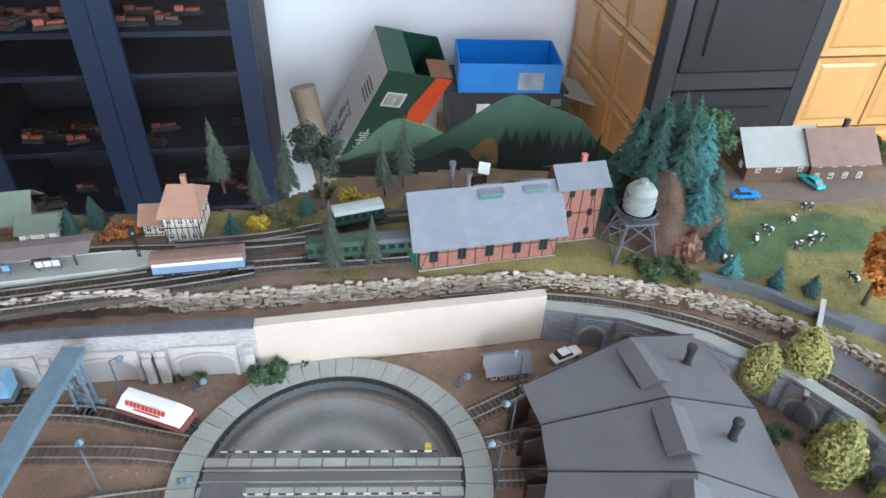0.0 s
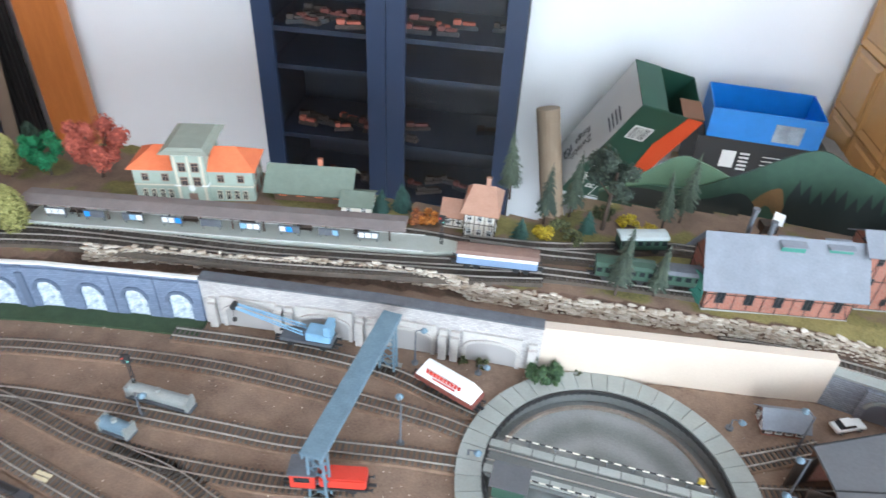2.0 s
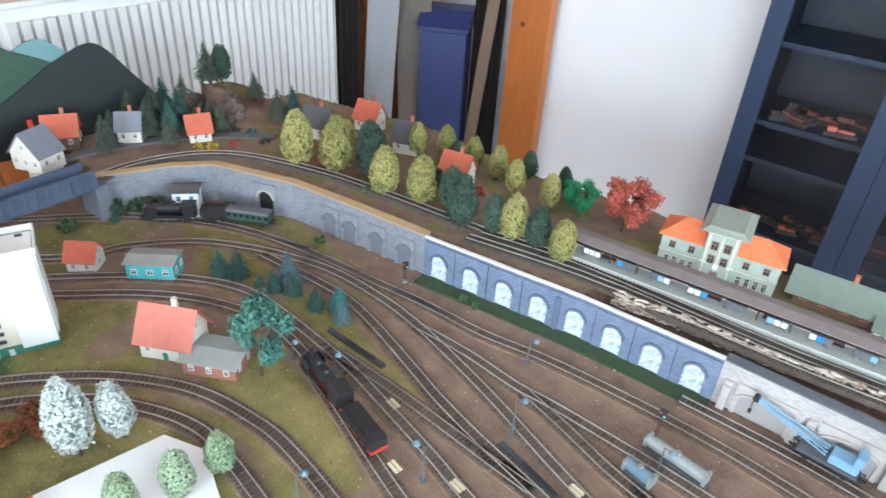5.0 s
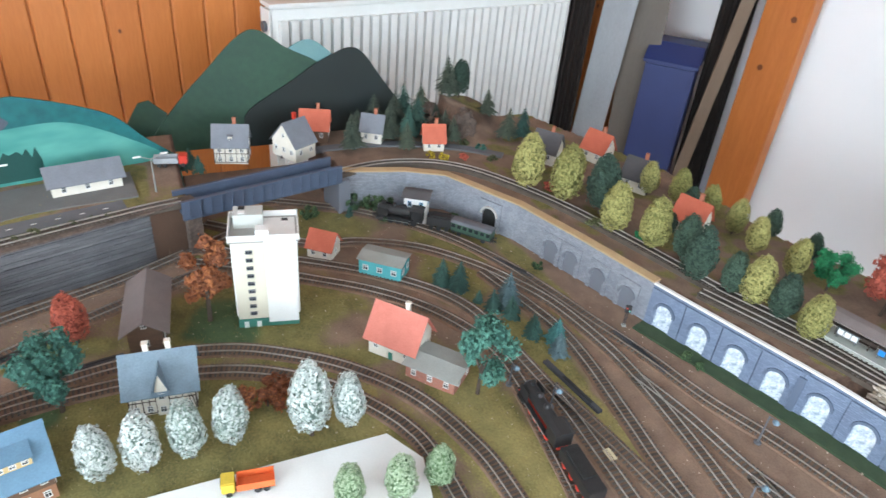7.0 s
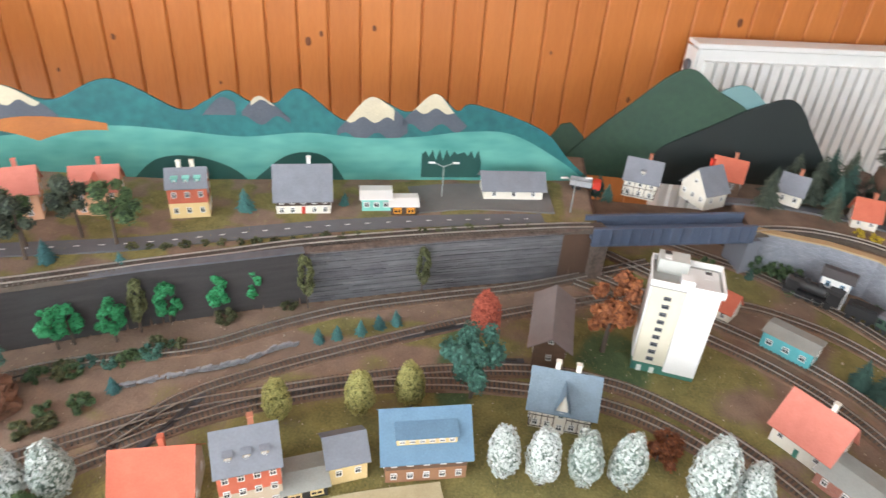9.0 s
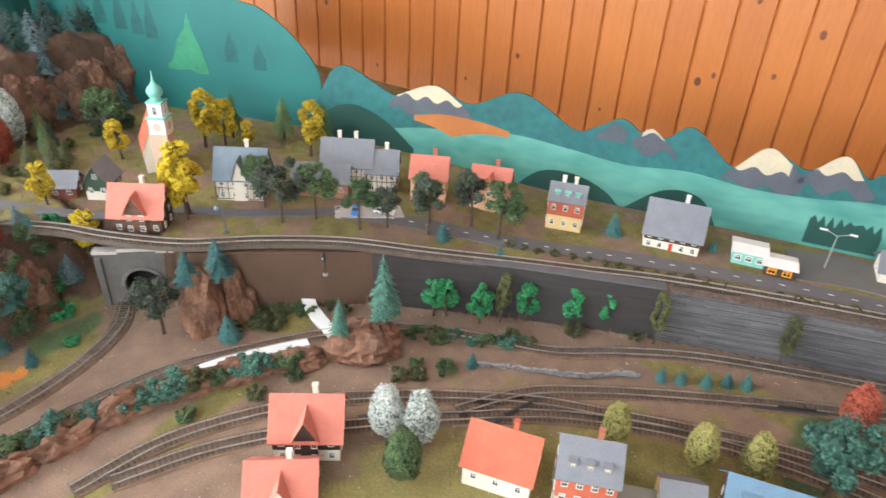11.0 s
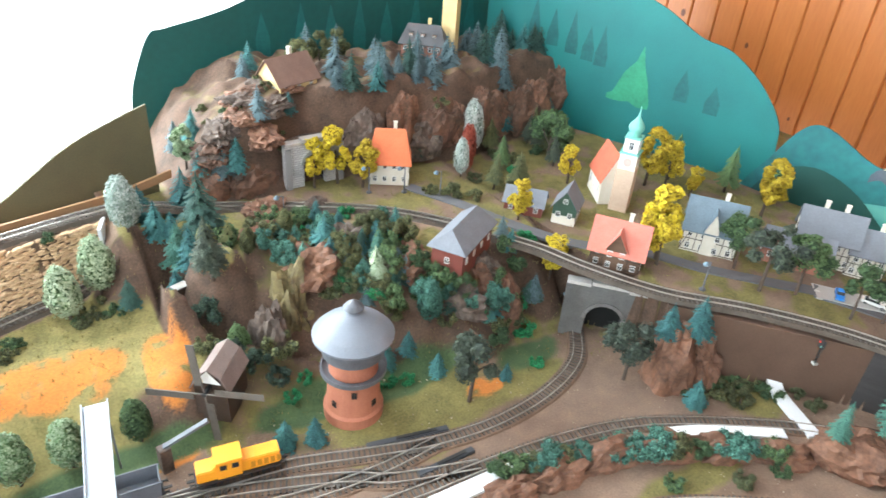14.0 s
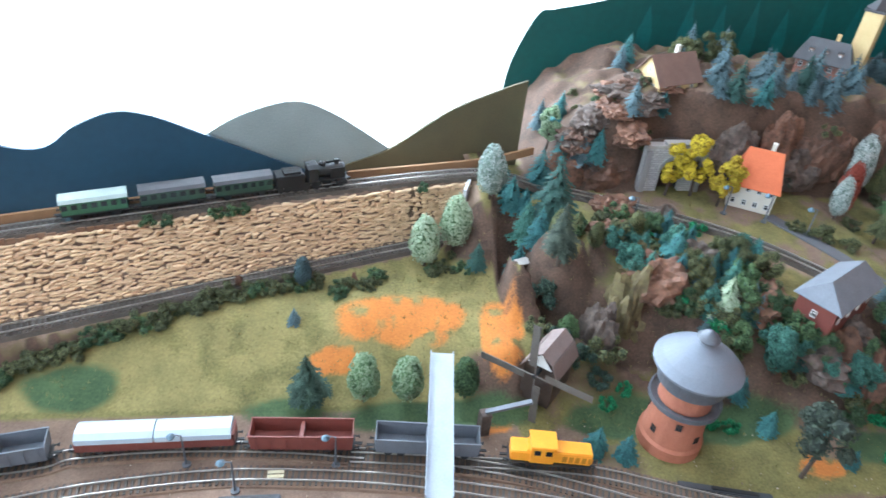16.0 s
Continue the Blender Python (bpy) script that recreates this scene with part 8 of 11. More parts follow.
church()
hill_tower()
high_rise()
water_tower_brick()
steel_water_tower()
windmill()
portal(-1.172, -1.800, 0.0, 132, 0.158, 0.118, 0.068, 0.045, 0.034, mat("portal_stone", (0.15, 0.145, 0.14), (0.08, 0.078, 0.076), 0.85, scale=50, fine=300), "tunnel_portal", "dark stone tunnel portal with an arched mouth and pale coping", depth=0.031)
portal(-0.845, -2.378, 0.145, 182, 0.135, 0.098, 0.05, 0.05, 0.022, brick_mat("white_stone_card", (0.62, 0.6, 0.6), (0.45, 0.43, 0.43), (0.3, 0.29, 0.29), 0.005, 0.011), "upper_tunnel_portal", "pale grey brick portal board over the upper line", depth=0.03)

# ---- trees ----
TREES = {}


def leafy(rx, rz_, n, leaf, seed, lumps=0, shape=1.0):
    """A crown of small tilted leaf flakes round a dark body, darkened further as shade, with an uneven outline."""
    r = random.Random(seed)
    verts, faces = [], []
    ph = [r.uniform(0, 6.28) for _ in range(6)]
    cs = [(Vector((0, 0, rz_)), 1.0)]
    if lumps:
        cs = []
        for k in range(lumps):
            a, e = r.uniform(0, 6.28), r.uniform(-0.85, 0.98)
            q = math.sqrt(max(0, 1 - e * e)) * r.uniform(0.45, 1.05)
            cs.append((Vector((rx * q * math.cos(a), rx * q * math.sin(a), rz_ + rz_ * e * 0.78)), r.uniform(0.22, 0.42)))
    for k in range(n):
        c, sc = r.choice(cs)
        u, a = r.uniform(-1, 1), r.uniform(0, 6.283)
        q = math.sqrt(1 - u * u)
        taper = 1.0 - 0.22 * u * shape if not lumps else 1.0
        wob = 1 + 0.05 * math.sin(3 * a + ph[0] + 4 * u) + 0.04 * math.sin(7 * a + ph[1] - 5 * u)
        rad = (r.uniform(0.88, 1.03) if not lumps else r.uniform(0.75, 1.15)) * wob
        d = Vector((q * math.cos(a), q * math.sin(a), u))
        p = c + Vector((d.x * rx * sc * taper * rad, d.y * rx * sc * taper * rad, d.z * (rz_ if not lumps else rx) * sc * rad))
        s = leaf * r.uniform(0.55, 1.25)
        nrm = (d + Vector((r.uniform(-1, 1), r.uniform(-1, 1), r.uniform(-0.4, 1))) * (0.65 if not lumps else 0.9)).normalized()
        e1 = nrm.orthogonal().normalized()
        b_ = r.uniform(0, 6.28)
        e2 = e1 * math.cos(b_) + nrm.cross(e1) * math.sin(b_)
        e3 = nrm.cross(e2)
        k0 = len(verts)
        verts += [p + e2 * s, p + e3 * s * 0.65 + nrm * s * 0.25, p - e2 * s, p - e3 * s * 0.65 + nrm * s * 0.25]
        faces += [(k0, k0 + 1, k0 + 2), (k0, k0 + 2, k0 + 3)]
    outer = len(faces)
    # inner bodies, whose dark colour stands for shade between the flakes
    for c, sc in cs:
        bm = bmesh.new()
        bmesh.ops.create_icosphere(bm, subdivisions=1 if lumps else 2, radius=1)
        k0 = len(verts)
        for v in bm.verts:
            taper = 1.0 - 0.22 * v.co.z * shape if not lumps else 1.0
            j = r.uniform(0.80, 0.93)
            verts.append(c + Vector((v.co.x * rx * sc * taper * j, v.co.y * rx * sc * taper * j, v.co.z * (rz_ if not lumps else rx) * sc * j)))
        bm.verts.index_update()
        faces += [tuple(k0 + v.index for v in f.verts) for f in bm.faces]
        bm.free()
    return verts, faces, outer


def firry(h, r0, seed, tiers=9, droop=0.35):
    """A fir: whorls of drooping boughs, each a spine with needle sprays on both sides."""
    r = random.Random(seed)
    verts, faces = [], []

    def blade(p, q, side, w, lift):
        k0 = len(verts)
        m = p + (q - p) * 0.55
        verts.extend((p, m + side * w, q, m - side * w, m + Vector((0, 0, lift))))
        faces.extend(((k0, k0 + 1, k0 + 4), (k0 + 1, k0 + 2, k0 + 4), (k0 + 2, k0 + 3, k0 + 4), (k0 + 3, k0, k0 + 4)))

    for t in range(tiers):
        f = t / tiers
        z = h * (0.09 + 0.84 * f)
        rad = r0 * (1 - f) ** 0.8 * r.uniform(0.9, 1.1) + h * 0.02
        n = max(6, int(12 * (1 - f * 0.5)))
        for k in range(n):
            a = 6.283 * (k + r.uniform(-0.3, 0.3)) / n + t * 0.9
            L = rad * r.uniform(0.75, 1.15)
            d, s = Vector((math.cos(a), math.sin(a), 0)), Vector((-math.sin(a), math.cos(a), 0))
            root = Vector((0, 0, z + h * 0.055))
            tip = d * L + Vector((0, 0, z - L * droop * r.uniform(0.7, 1.2)))
            blade(root, tip, s, L * 0.17, h * 0.012)
            for g in (0.3, 0.52, 0.74):
                o = root + (tip - root) * g
                for sg in (-1, 1):
                    e = (d * 0.75 + s * sg * r.uniform(0.6, 0.95)).normalized() * L * (0.42 - 0.22 * g) + Vector((0, 0, -L * droop * 0.28))
                    blade(o, o + e, s, L * 0.075, h * 0.008)
    k0 = len(verts)
    verts += [Vector((h * 0.02, 0, h * 0.86)), Vector((-h * 0.01, h * 0.017, h * 0.86)), Vector((-h * 0.01, -h * 0.017, h * 0.86)), Vector((0, 0, h * 1.02))]
    faces += [(k0, k0 + 1, k0 + 3), (k0 + 1, k0 + 2, k0 + 3), (k0 + 2, k0, k0 + 3)]
    outer = len(faces)
    # core cone, coloured dark like the shade between the boughs
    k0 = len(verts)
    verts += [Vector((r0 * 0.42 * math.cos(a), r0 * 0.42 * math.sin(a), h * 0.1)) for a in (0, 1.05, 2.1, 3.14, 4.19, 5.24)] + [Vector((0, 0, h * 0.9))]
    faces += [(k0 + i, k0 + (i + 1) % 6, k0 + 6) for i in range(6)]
    return verts, faces, outer


def tree_meshes(kind, var, material):
    key = (kind, var, material.name)
    if key in TREES:
        return TREES[key]
    seed = var * 17 + len(kind)
    if kind == "egg":
        v, f, outer = leafy(0.29, 0.44, 2000, 0.030, seed)
        v = [p + Vector((0, 0, 0.12)) for p in v]
        trunk = [((0, 0, 0), (0, 0, 0.2), 0.035)]
    elif kind == "round":
        v, f, outer = leafy(0.40, 0.40, 2600, 0.030, seed, lumps=17)
        v = [p + Vector((0, 0, 0.2)) for p in v]
        trunk = [((0, 0, 0), (0, 0, 0.45), 0.035), ((0, 0, 0.3), (0.2, 0.05, 0.62), 0.018), ((0, 0, 0.32), (-0.17, 0.1, 0.65), 0.018), ((0, 0, 0.28), (0.02, -0.2, 0.6), 0.018)]
    elif kind == "tall":
        v, f, outer = leafy(0.20, 0.42, 2400, 0.026, seed, lumps=30)
        v = [Vector((p.x, p.y, 0.13 + p.z)) for p in v]
        trunk = [((0, 0, 0), (0, 0, 0.55), 0.025), ((0, 0, 0.3), (0.1, 0.04, 0.5), 0.012)]
    elif kind == "pine":
        v, f, outer = leafy(0.31, 0.33, 1900, 0.024, seed, lumps=13)
        v = [Vector((p.x, p.y, 0.36 + p.z * 0.92)) for p in v]
        trunk = [((0, 0, 0), (0, 0, 0.75), 0.025), ((0, 0, 0.45), (0.16, 0.05, 0.6), 0.011), ((0, 0, 0.5), (-0.15, 0.06, 0.66), 0.011)]
    elif kind == "fir":
        v, f, outer = firry(1.0, 0.33, seed, 11)
        trunk = [((0, 0, 0), (0, 0, 0.5), 0.035)]
    elif kind == "slim":
        v, f, outer = firry(1.0, 0.2, seed, 13, 0.5)
        v = [Vector((p.x, p.y, 0.22 + p.z * 0.78)) for p in v]
        trunk = [((0, 0, 0), (0, 0, 0.6), 0.022)]
    else:
        v, f, outer = leafy(0.5, 0.32, 1000, 0.042, seed, lumps=16)
        v = [p + Vector((0, 0, -0.02)) for p in v]
        trunk = [((0, 0, 0), (0, 0, 0.3), 0.04)]
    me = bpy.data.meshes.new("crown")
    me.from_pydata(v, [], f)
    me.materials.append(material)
    # inner foam: the darker leaf colour, darkened again to imitate shade
    me.materials.append(mat(material.name + "_inner_shade", tuple(c * 0.9 for c in INNER[material.name]), tuple(c * 0.55 for c in INNER[material.name]), 0.95, scale=60))
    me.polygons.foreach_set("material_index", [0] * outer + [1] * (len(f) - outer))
    bm = bmesh.new()
    for a, b, r in trunk:
        rod(bm, a, b, r, r * 0.55, 7)
    TREES[key] = (me, mesh_of("trunk", bm, BARK))
    return TREES[key]


def tree(kind, x, y, h, material, label, z=None, wide=1.0, group="model trees", lean=0.0):
    var = random.randrange(4)
    h = h * {"bush": 1.1, "egg": 1.27, "fir": 1.12, "pine": 1.5, "tall": 1.45}.get(kind, 1.25)
    wide *= {"egg": 0.84, "slim": 0.85, "round": 0.9, "fir": 1.2}.get(kind, 1.0)
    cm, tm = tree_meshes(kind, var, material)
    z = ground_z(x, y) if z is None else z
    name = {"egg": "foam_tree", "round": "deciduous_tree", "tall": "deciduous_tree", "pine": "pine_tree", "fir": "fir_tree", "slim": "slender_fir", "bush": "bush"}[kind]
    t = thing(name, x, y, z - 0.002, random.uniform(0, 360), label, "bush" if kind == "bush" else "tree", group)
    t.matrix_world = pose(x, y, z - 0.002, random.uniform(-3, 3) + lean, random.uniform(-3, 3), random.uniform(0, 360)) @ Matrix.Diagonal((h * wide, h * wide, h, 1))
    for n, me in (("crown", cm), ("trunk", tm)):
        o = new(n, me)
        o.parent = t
    return t


EGGL, DKL = "olive yellow foam tree with a dense egg-shaped crown", "dark green foam tree with a dense egg-shaped crown"
for x_, y_, h_ in ((-1.79, 0.36, 0.115), (-1.71, 0.41, 0.115), (-1.56, 0.44, 0.10), (-1.48, 0.48, 0.098), (-1.26, 0.54, 0.088), (-1.15, 0.56, 0.08), (-1.40, 0.69, 0.072), (-1.31, 0.70, 0.072), (-1.48, 0.71, 0.07), (-1.55, 0.70, 0.07), (-1.63, 0.68, 0.075), (-1.69, 0.64, 0.072), (-1.80, 0.50, 0.07)):
    tree("egg", x_, y_, h_, F_EGG, EGGL, 0.086)
for x_, y_, h_ in ((-1.43, 0.52, 0.085), (-1.36, 0.485, 0.10), (-1.30, 0.525, 0.075), (-1.21, 0.555, 0.08), (-1.57, 0.66, 0.065), (-1.645, 0.47, 0.115), (-1.44, 0.78, 0.06), (-1.34, 0.79, 0.055), (-1.70, 0.50, 0.075), (-1.86, 0.42, 0.05), (-1.52, 0.56, 0.045)):
    tree("egg", x_, y_, h_, F_EGD, DKL, 0.086)
tree("round", -1.25, 0.735, 0.075, F_BRT, "bright green deciduous tree with a round crown", 0.086)
tree("round", -1.155, 0.765, 0.105, F_RED, "large red autumn tree with a round crown", 0.086)
for x_, y_ in ((-1.6, 0.42), (-1.52, 0.49), (-1.78, 0.42), (-1.45, 0.62), (-1.68, 0.56)):
    tree("bush", x_, y_, 0.03, random.choice((F_RED, F_OLV, F_BRT)), "small low bush under the foam trees", 0.086)
SLIML = "slender dark fir on a thin trunk"
for x_, y_, h_ in ((-0.40, 1.0, 0.125), (-0.32, 0.94, 0.105), (-0.28, 0.98, 0.115), (-0.17, 0.78, 0.115), (-0.11, 0.80, 0.09), (-0.11, 1.01, 0.10), (-0.08, 1.04, 0.12)):
    tree("slim", x_, y_, h_, F_DRK, SLIML, 0.086, 0.9)
tree("pine", -0.215, 0.96, 0.11, F_DRK, "dark ragged pine beside the station throat", 0.086)
for x_, y_, h_ in ((-0.58, 0.885, 0.055), (-0.612, 0.86, 0.05), (-0.35, 0.875, 0.045), (-0.24, 0.945, 0.045)):
    tree("fir", x_, y_, h_, F_CON, "small green fir beside the line", 0.086)
for x_, y_, m_ in ((-0.31, 0.90, F_YEL), (-0.285, 0.925, F_OLV), (-0.26, 0.90, F_OLV), (-0.17, 0.99, F_YEL), (-0.14, 0.97, F_YEL), (-0.22, 1.0, F_OLV), (-0.52, 0.86, F_ORA), (-0.545, 0.855, F_BRN), (0.33, 0.80, F_GRN), (0.36, 0.825, F_GRN), (0.39, 0.80, F_OLV), (0.31, 0.83, F_OLV)):
    tree("bush", x_, y_, 0.036, m_, "low foam bush of yellow, rust or green", None)
for x_, y_, h_, m_ in ((0.30, 1.02, 0.075, F_CON), (0.335, 1.03, 0.085, F_CON), (0.37, 1.04, 0.09, F_CON), (0.40, 1.04, 0.08, F_CON), (0.42, 0.97, 0.08, F_BLU), (0.41, 0.90, 0.07, F_BLU), (0.345, 0.96, 0.075, F_CON), (0.44, 0.86, 0.055, F_BLU), (0.45, 0.80, 0.05, F_BLU), (0.52, 0.79, 0.035, F_BLU), (0.57, 0.78, 0.035, F_CON), (0.40, 0.985, 0.085, F_CON), (0.285, 0.975, 0.06, F_CON), (0.325, 1.0, 0.08, F_CON), (0.385, 0.945, 0.075, F_CON), (0.36, 1.0, 0.09, F_CON), (0.435, 0.92, 0.07, F_CON)):
    tree("fir", x_, y_, h_ * 1.12, m_, "green fir on the rock beside the shed")
tree("round", 0.475, 1.10, 0.095, F_GRN, "large olive green deciduous tree by the farm")
tree("tall", 0.645, 0.76, 0.12, F_ORA, "golden autumn tree beside the pasture")
for x_, y_ in ((0.60, 1.18), (0.78, 1.19), (0.84, 1.17), (0.88, 1.13), (0.72, 1.19)):
    tree("fir" if x_ < 0.75 else "bush", x_, y_, 0.05, random.choice((F_CON, F_BLU, F_OLV)), "small tree behind the farm")
for x_, y_, h_ in ((0.455, 0.65, 0.085), (0.52, 0.65, 0.105), (0.50, 0.50, 0.10), (0.60, 0.54, 0.105), (0.55, 0.44, 0.09)):
    tree("egg", x_, y_, h_, F_EGG, "pale olive foam tree behind the roundhouse", 0.0)
for x_, y_ in ((0.47, 0.57), (0.52, 0.57), (0.56, 0.50), (0.47, 0.43), (0.60, 0.44)):
    tree("bush", x_, y_, 0.035, random.choice((F_GRN, F_OLV)), "low green bush behind the roundhouse", 0.0)
for x_, y_, h_ in ((-0.345, 0.632, 0.026), (-0.375, 0.628, 0.02), (-0.255, 0.642, 0.06), (-0.235, 0.645, 0.05), (-0.20, 0.665, 0.022)):
    tree("bush", x_, y_, h_, F_GRN if h_ > 0.03 else F_OLV, "green foam bush growing at the retaining wall", 0.0, 0.7)
# yard firs
for x_, y_, h_, m_ in ((-1.61, 0.07, 0.06, F_CON), (-1.585, 0.095, 0.065, F_CON), (-1.53, 0.115, 0.03, F_CON), (-1.495, 0.13, 0.05, F_CON), (-1.465, 0.155, 0.05, F_CON), (-1.42, 0.175, 0.035, F_CON), (-1.375, 0.20, 0.055, F_BLU), (-1.40, 0.165, 0.05, F_CON), (-1.50, 0.165, 0.075, F_GRB), (-1.34, 0.185, 0.05, F_GRB), (-1.93, -0.03, 0.03, F_CON)):
    tree("fir", x_, y_, h_, m_, "dark green fir on the grass between the tracks", 0.0)
tree("round", -1.30, 0.0, 0.125, F_TEA, "large teal green deciduous tree by the workshop", 0.0, 0.8)
for x_, y_, h_ in ((-1.97, -0.02, 0.055), (-1.935, 0.06, 0.05), (-1.90, 0.045, 0.055), (-1.955, 0.03, 0.05), (-1.83, 0.20, 0.04), (-1.60, 0.295, 0.025), (-1.22, 0.415, 0.022), (-1.25, 0.41, 0.025), (-1.86, -0.22, 0.03), (-1.95, -0.12, 0.04)):
    tree("bush", x_, y_, h_, F_GRN, "dark green bush before the grey wall", 0.0, 0.9)
for x_, y_, h_ in ((-1.305, -0.28, 0.115), (-1.30, -0.22, 0.088), (-1.32, -0.565, 0.085), (-1.315, -0.51, 0.09), (-1.32, -0.45, 0.09), (-1.325, -0.395, 0.092)):
    tree("egg", x_, y_, h_, F_WHT, "white blossoming foam tree with an egg-shaped crown", 0.0, 0.85)
for x_, y_, h_ in ((-1.165, -0.265, 0.065), (-1.15, -0.195, 0.07), (-1.155, -0.135, 0.065)):
    tree("egg", x_, y_, h_, F_PGR, "pale green foam tree on the white board", 0.0)
for x_, y_, h_, m_ in ((-1.38, -0.915, 0.07, F_EGG), (-1.41, -0.795, 0.075, F_EGG), (-1.44, -0.715, 0.075, F_EGG), (-1.13, -1.14, 0.085, F_GRN)):
    tree("egg", x_, y_, h_, m_, "olive foam tree behind the town houses", 0.0)
for x_, y_ in ((-1.18, -1.215), (-1.20, -1.16)):
    tree("egg", x_, y_, 0.085, F_WHT, "snow white topped foam tree by the line", 0.0)
tree("round", -1.475, -0.62, 0.12, F_TEA, "large teal green tree beside the inn", 0.0, 0.85)
tree("egg", -1.635, -0.60, 0.085, F_RED, "red foam tree beside the freight shed", 0.0)
tree("tall", -1.63, -0.385, 0.135, F_BRN, "tall orange autumn tree beside the freight shed", 0.0)
for x_, y_ in ((-1.40, -0.36), (-1.385, -0.33), (-1.41, -0.31)):
    tree("bush", x_, y_, 0.045, F_BRN, "rust brown autumn bush", 0.0)
for x_, y_ in ((-1.57, -0.90), (-1.585, -0.87), (-1.605, -0.83), (-1.63, -0.80), (-1.645, -0.77), (-1.40, -1.19)):
    tree("fir", x_, y_, 0.032, F_BLU, "tiny blue green fir between the tracks", 0.0)
for x_, y_ in ((-1.48, -1.33), (-1.515, -1.245), (-1.575, -1.175), (-1.62, -1.10), (-1.65, -1.04), (-1.495, -1.31)):
    tree("tall", x_, y_, 0.07, F_BRT, "bright green palm-like tree before the dark wall", 0.0)
for x_, y_, h_ in ((-1.745, -0.735, 0.085), (-1.665, -0.945, 0.09), (-1.545, -1.215, 0.09)):
    tree("tall", x_, y_, h_, F_OLV, "olive climbing plant on the retaining wall", 0.0, 0.55)
for x_, y_ in ((-1.30, -1.28), (-1.32, -1.25), (-1.34, -1.27), (-1.36, -1.22), (-1.66, -0.98), (-1.60, -1.08), (-1.12, -1.44), (-1.02, -1.49), (-1.19, -1.42), (-1.27, -1.55), (-1.25, -1.58), (-1.21, -1.6), (-1.18, -1.64), (-1.29, -1.57)):
    tree("bush", x_, y_, random.uniform(0.025, 0.04), random.choice((F_OLV, F_GRN, F_OLV)), "low olive bush on the bank", None)
for k_ in range(26):
    f_ = k_ / 25
    x_, y_ = -0.80 - 0.42 * f_, -1.625 + 0.06 * f_ + 0.13 * f_ * f_ + random.uniform(-0.008, 0.008)
    tree("bush", x_, y_, random.uniform(0.02, 0.05), random.choice((F_TEA, F_GRN, F_OLV, F_TEA)), "grey green shrub on the red rock bank", 0.012)
for k_ in range(22):
    f_ = random.random()
    x_, y_ = -1.24 - 0.14 * f_, -1.64 + 0.14 * f_ + random.uniform(-0.02, 0.03)
    tree("bush", x_, y_, random.uniform(0.02, 0.034), random.choice((F_OLV, F_GRN, F_OLV)), "low olive bush below the brown wall", 0.0)
for k_ in range(16):
    f_ = k_ / 15
    tree("bush", -1.40 - 0.13 * f_ + random.uniform(-0.01, 0.01), -1.31 + 0.18 * f_ + random.uniform(-0.02, 0.02), random.uniform(0.018, 0.034), random.choice((F_OLV, F_GRN, F_TEA)), "low olive bush on the bank", 0.0)
# street and village
PINEL = "dark pine with a bare trunk and clumped crown"
for x_, y_, h_ in ((-1.42, -1.72, 0.085), (-1.40, -1.65, 0.10), (-1.455, -1.61, 0.085), (-1.485, -1.52, 0.075), (-1.53, -1.485, 0.07), (-1.565, -1.41, 0.09), (-1.655, -1.36, 0.09), (-1.645, -1.29, 0.09), (-1.60, -1.43, 0.08)):
    tree("pine", x_, y_, h_, F_DRK if random.random() < 0.6 else F_GRN, PINEL)
for x_, y_, h_, m_ in ((-1.57, -1.375, 0.045, F_BLU), (-1.82, -1.11, 0.05, F_BLU), (-1.585, -1.25, 0.03, F_BLU), (-1.195, -1.59, 0.055, F_BLU), (-1.88, -0.92, 0.03, F_BLU)):
    tree("fir", x_, y_, h_, m_, "blue green fir beside the upper line")
for x_, y_, h_ in ((-0.835, -2.36, 0.085), (-0.89, -2.36, 0.10), (-0.93, -2.32, 0.085), (-1.15, -2.05, 0.075), (-1.15, -1.935, 0.08), (-1.38, -2.15, 0.075), (-1.29, -1.80, 0.10), (-1.305, -1.815, 0.125), (-1.545, -2.06, 0.11), (-1.58, -2.03, 0.09), (-1.67, -1.83, 0.105), (-1.60, -1.97, 0.06)):
    tree("tall", x_, y_, h_, F_YEL, "bright yellow autumn tree in the village")
for x_, y_, h_ in ((-1.63, -2.06, 0.10), (-1.70, -1.95, 0.10), (-1.66, -2.10, 0.08), (-1.745, -1.86, 0.09)):
    tree("slim", x_, y_, h_, F_GRN, "grey green conifer behind the village", wide=1.4)
tree("round", -1.43, -2.28, 0.105, F_GRN, "large grey green deciduous tree below the hill")
for x_, y_, h_, m_ in ((-1.16, -2.275, 0.075, F_WHT), (-1.27, -2.385, 0.11, F_WHT), (-1.215, -2.33, 0.085, F_RED), (-1.19, -2.30, 0.06, F_RED)):
    tree("egg", x_, y_, h_, m_, "white or red foam tree at the foot of the hill", wide=0.75)
for x_, y_, h_ in ((-1.23, -2.16, 0.085), (-1.20, -2.2, 0.075), (-1.28, -2.2, 0.06)):
    tree("slim", x_, y_, h_, F_OLV, "olive green conifer in the village", wide=1.5)
for x_, y_, h_ in ((-1.183, -1.668, 0.06), (-1.232, -1.645, 0.07)):
    tree("fir", x_, y_, h_, F_BLU, "blue green fir on the portal rock", 0.105)
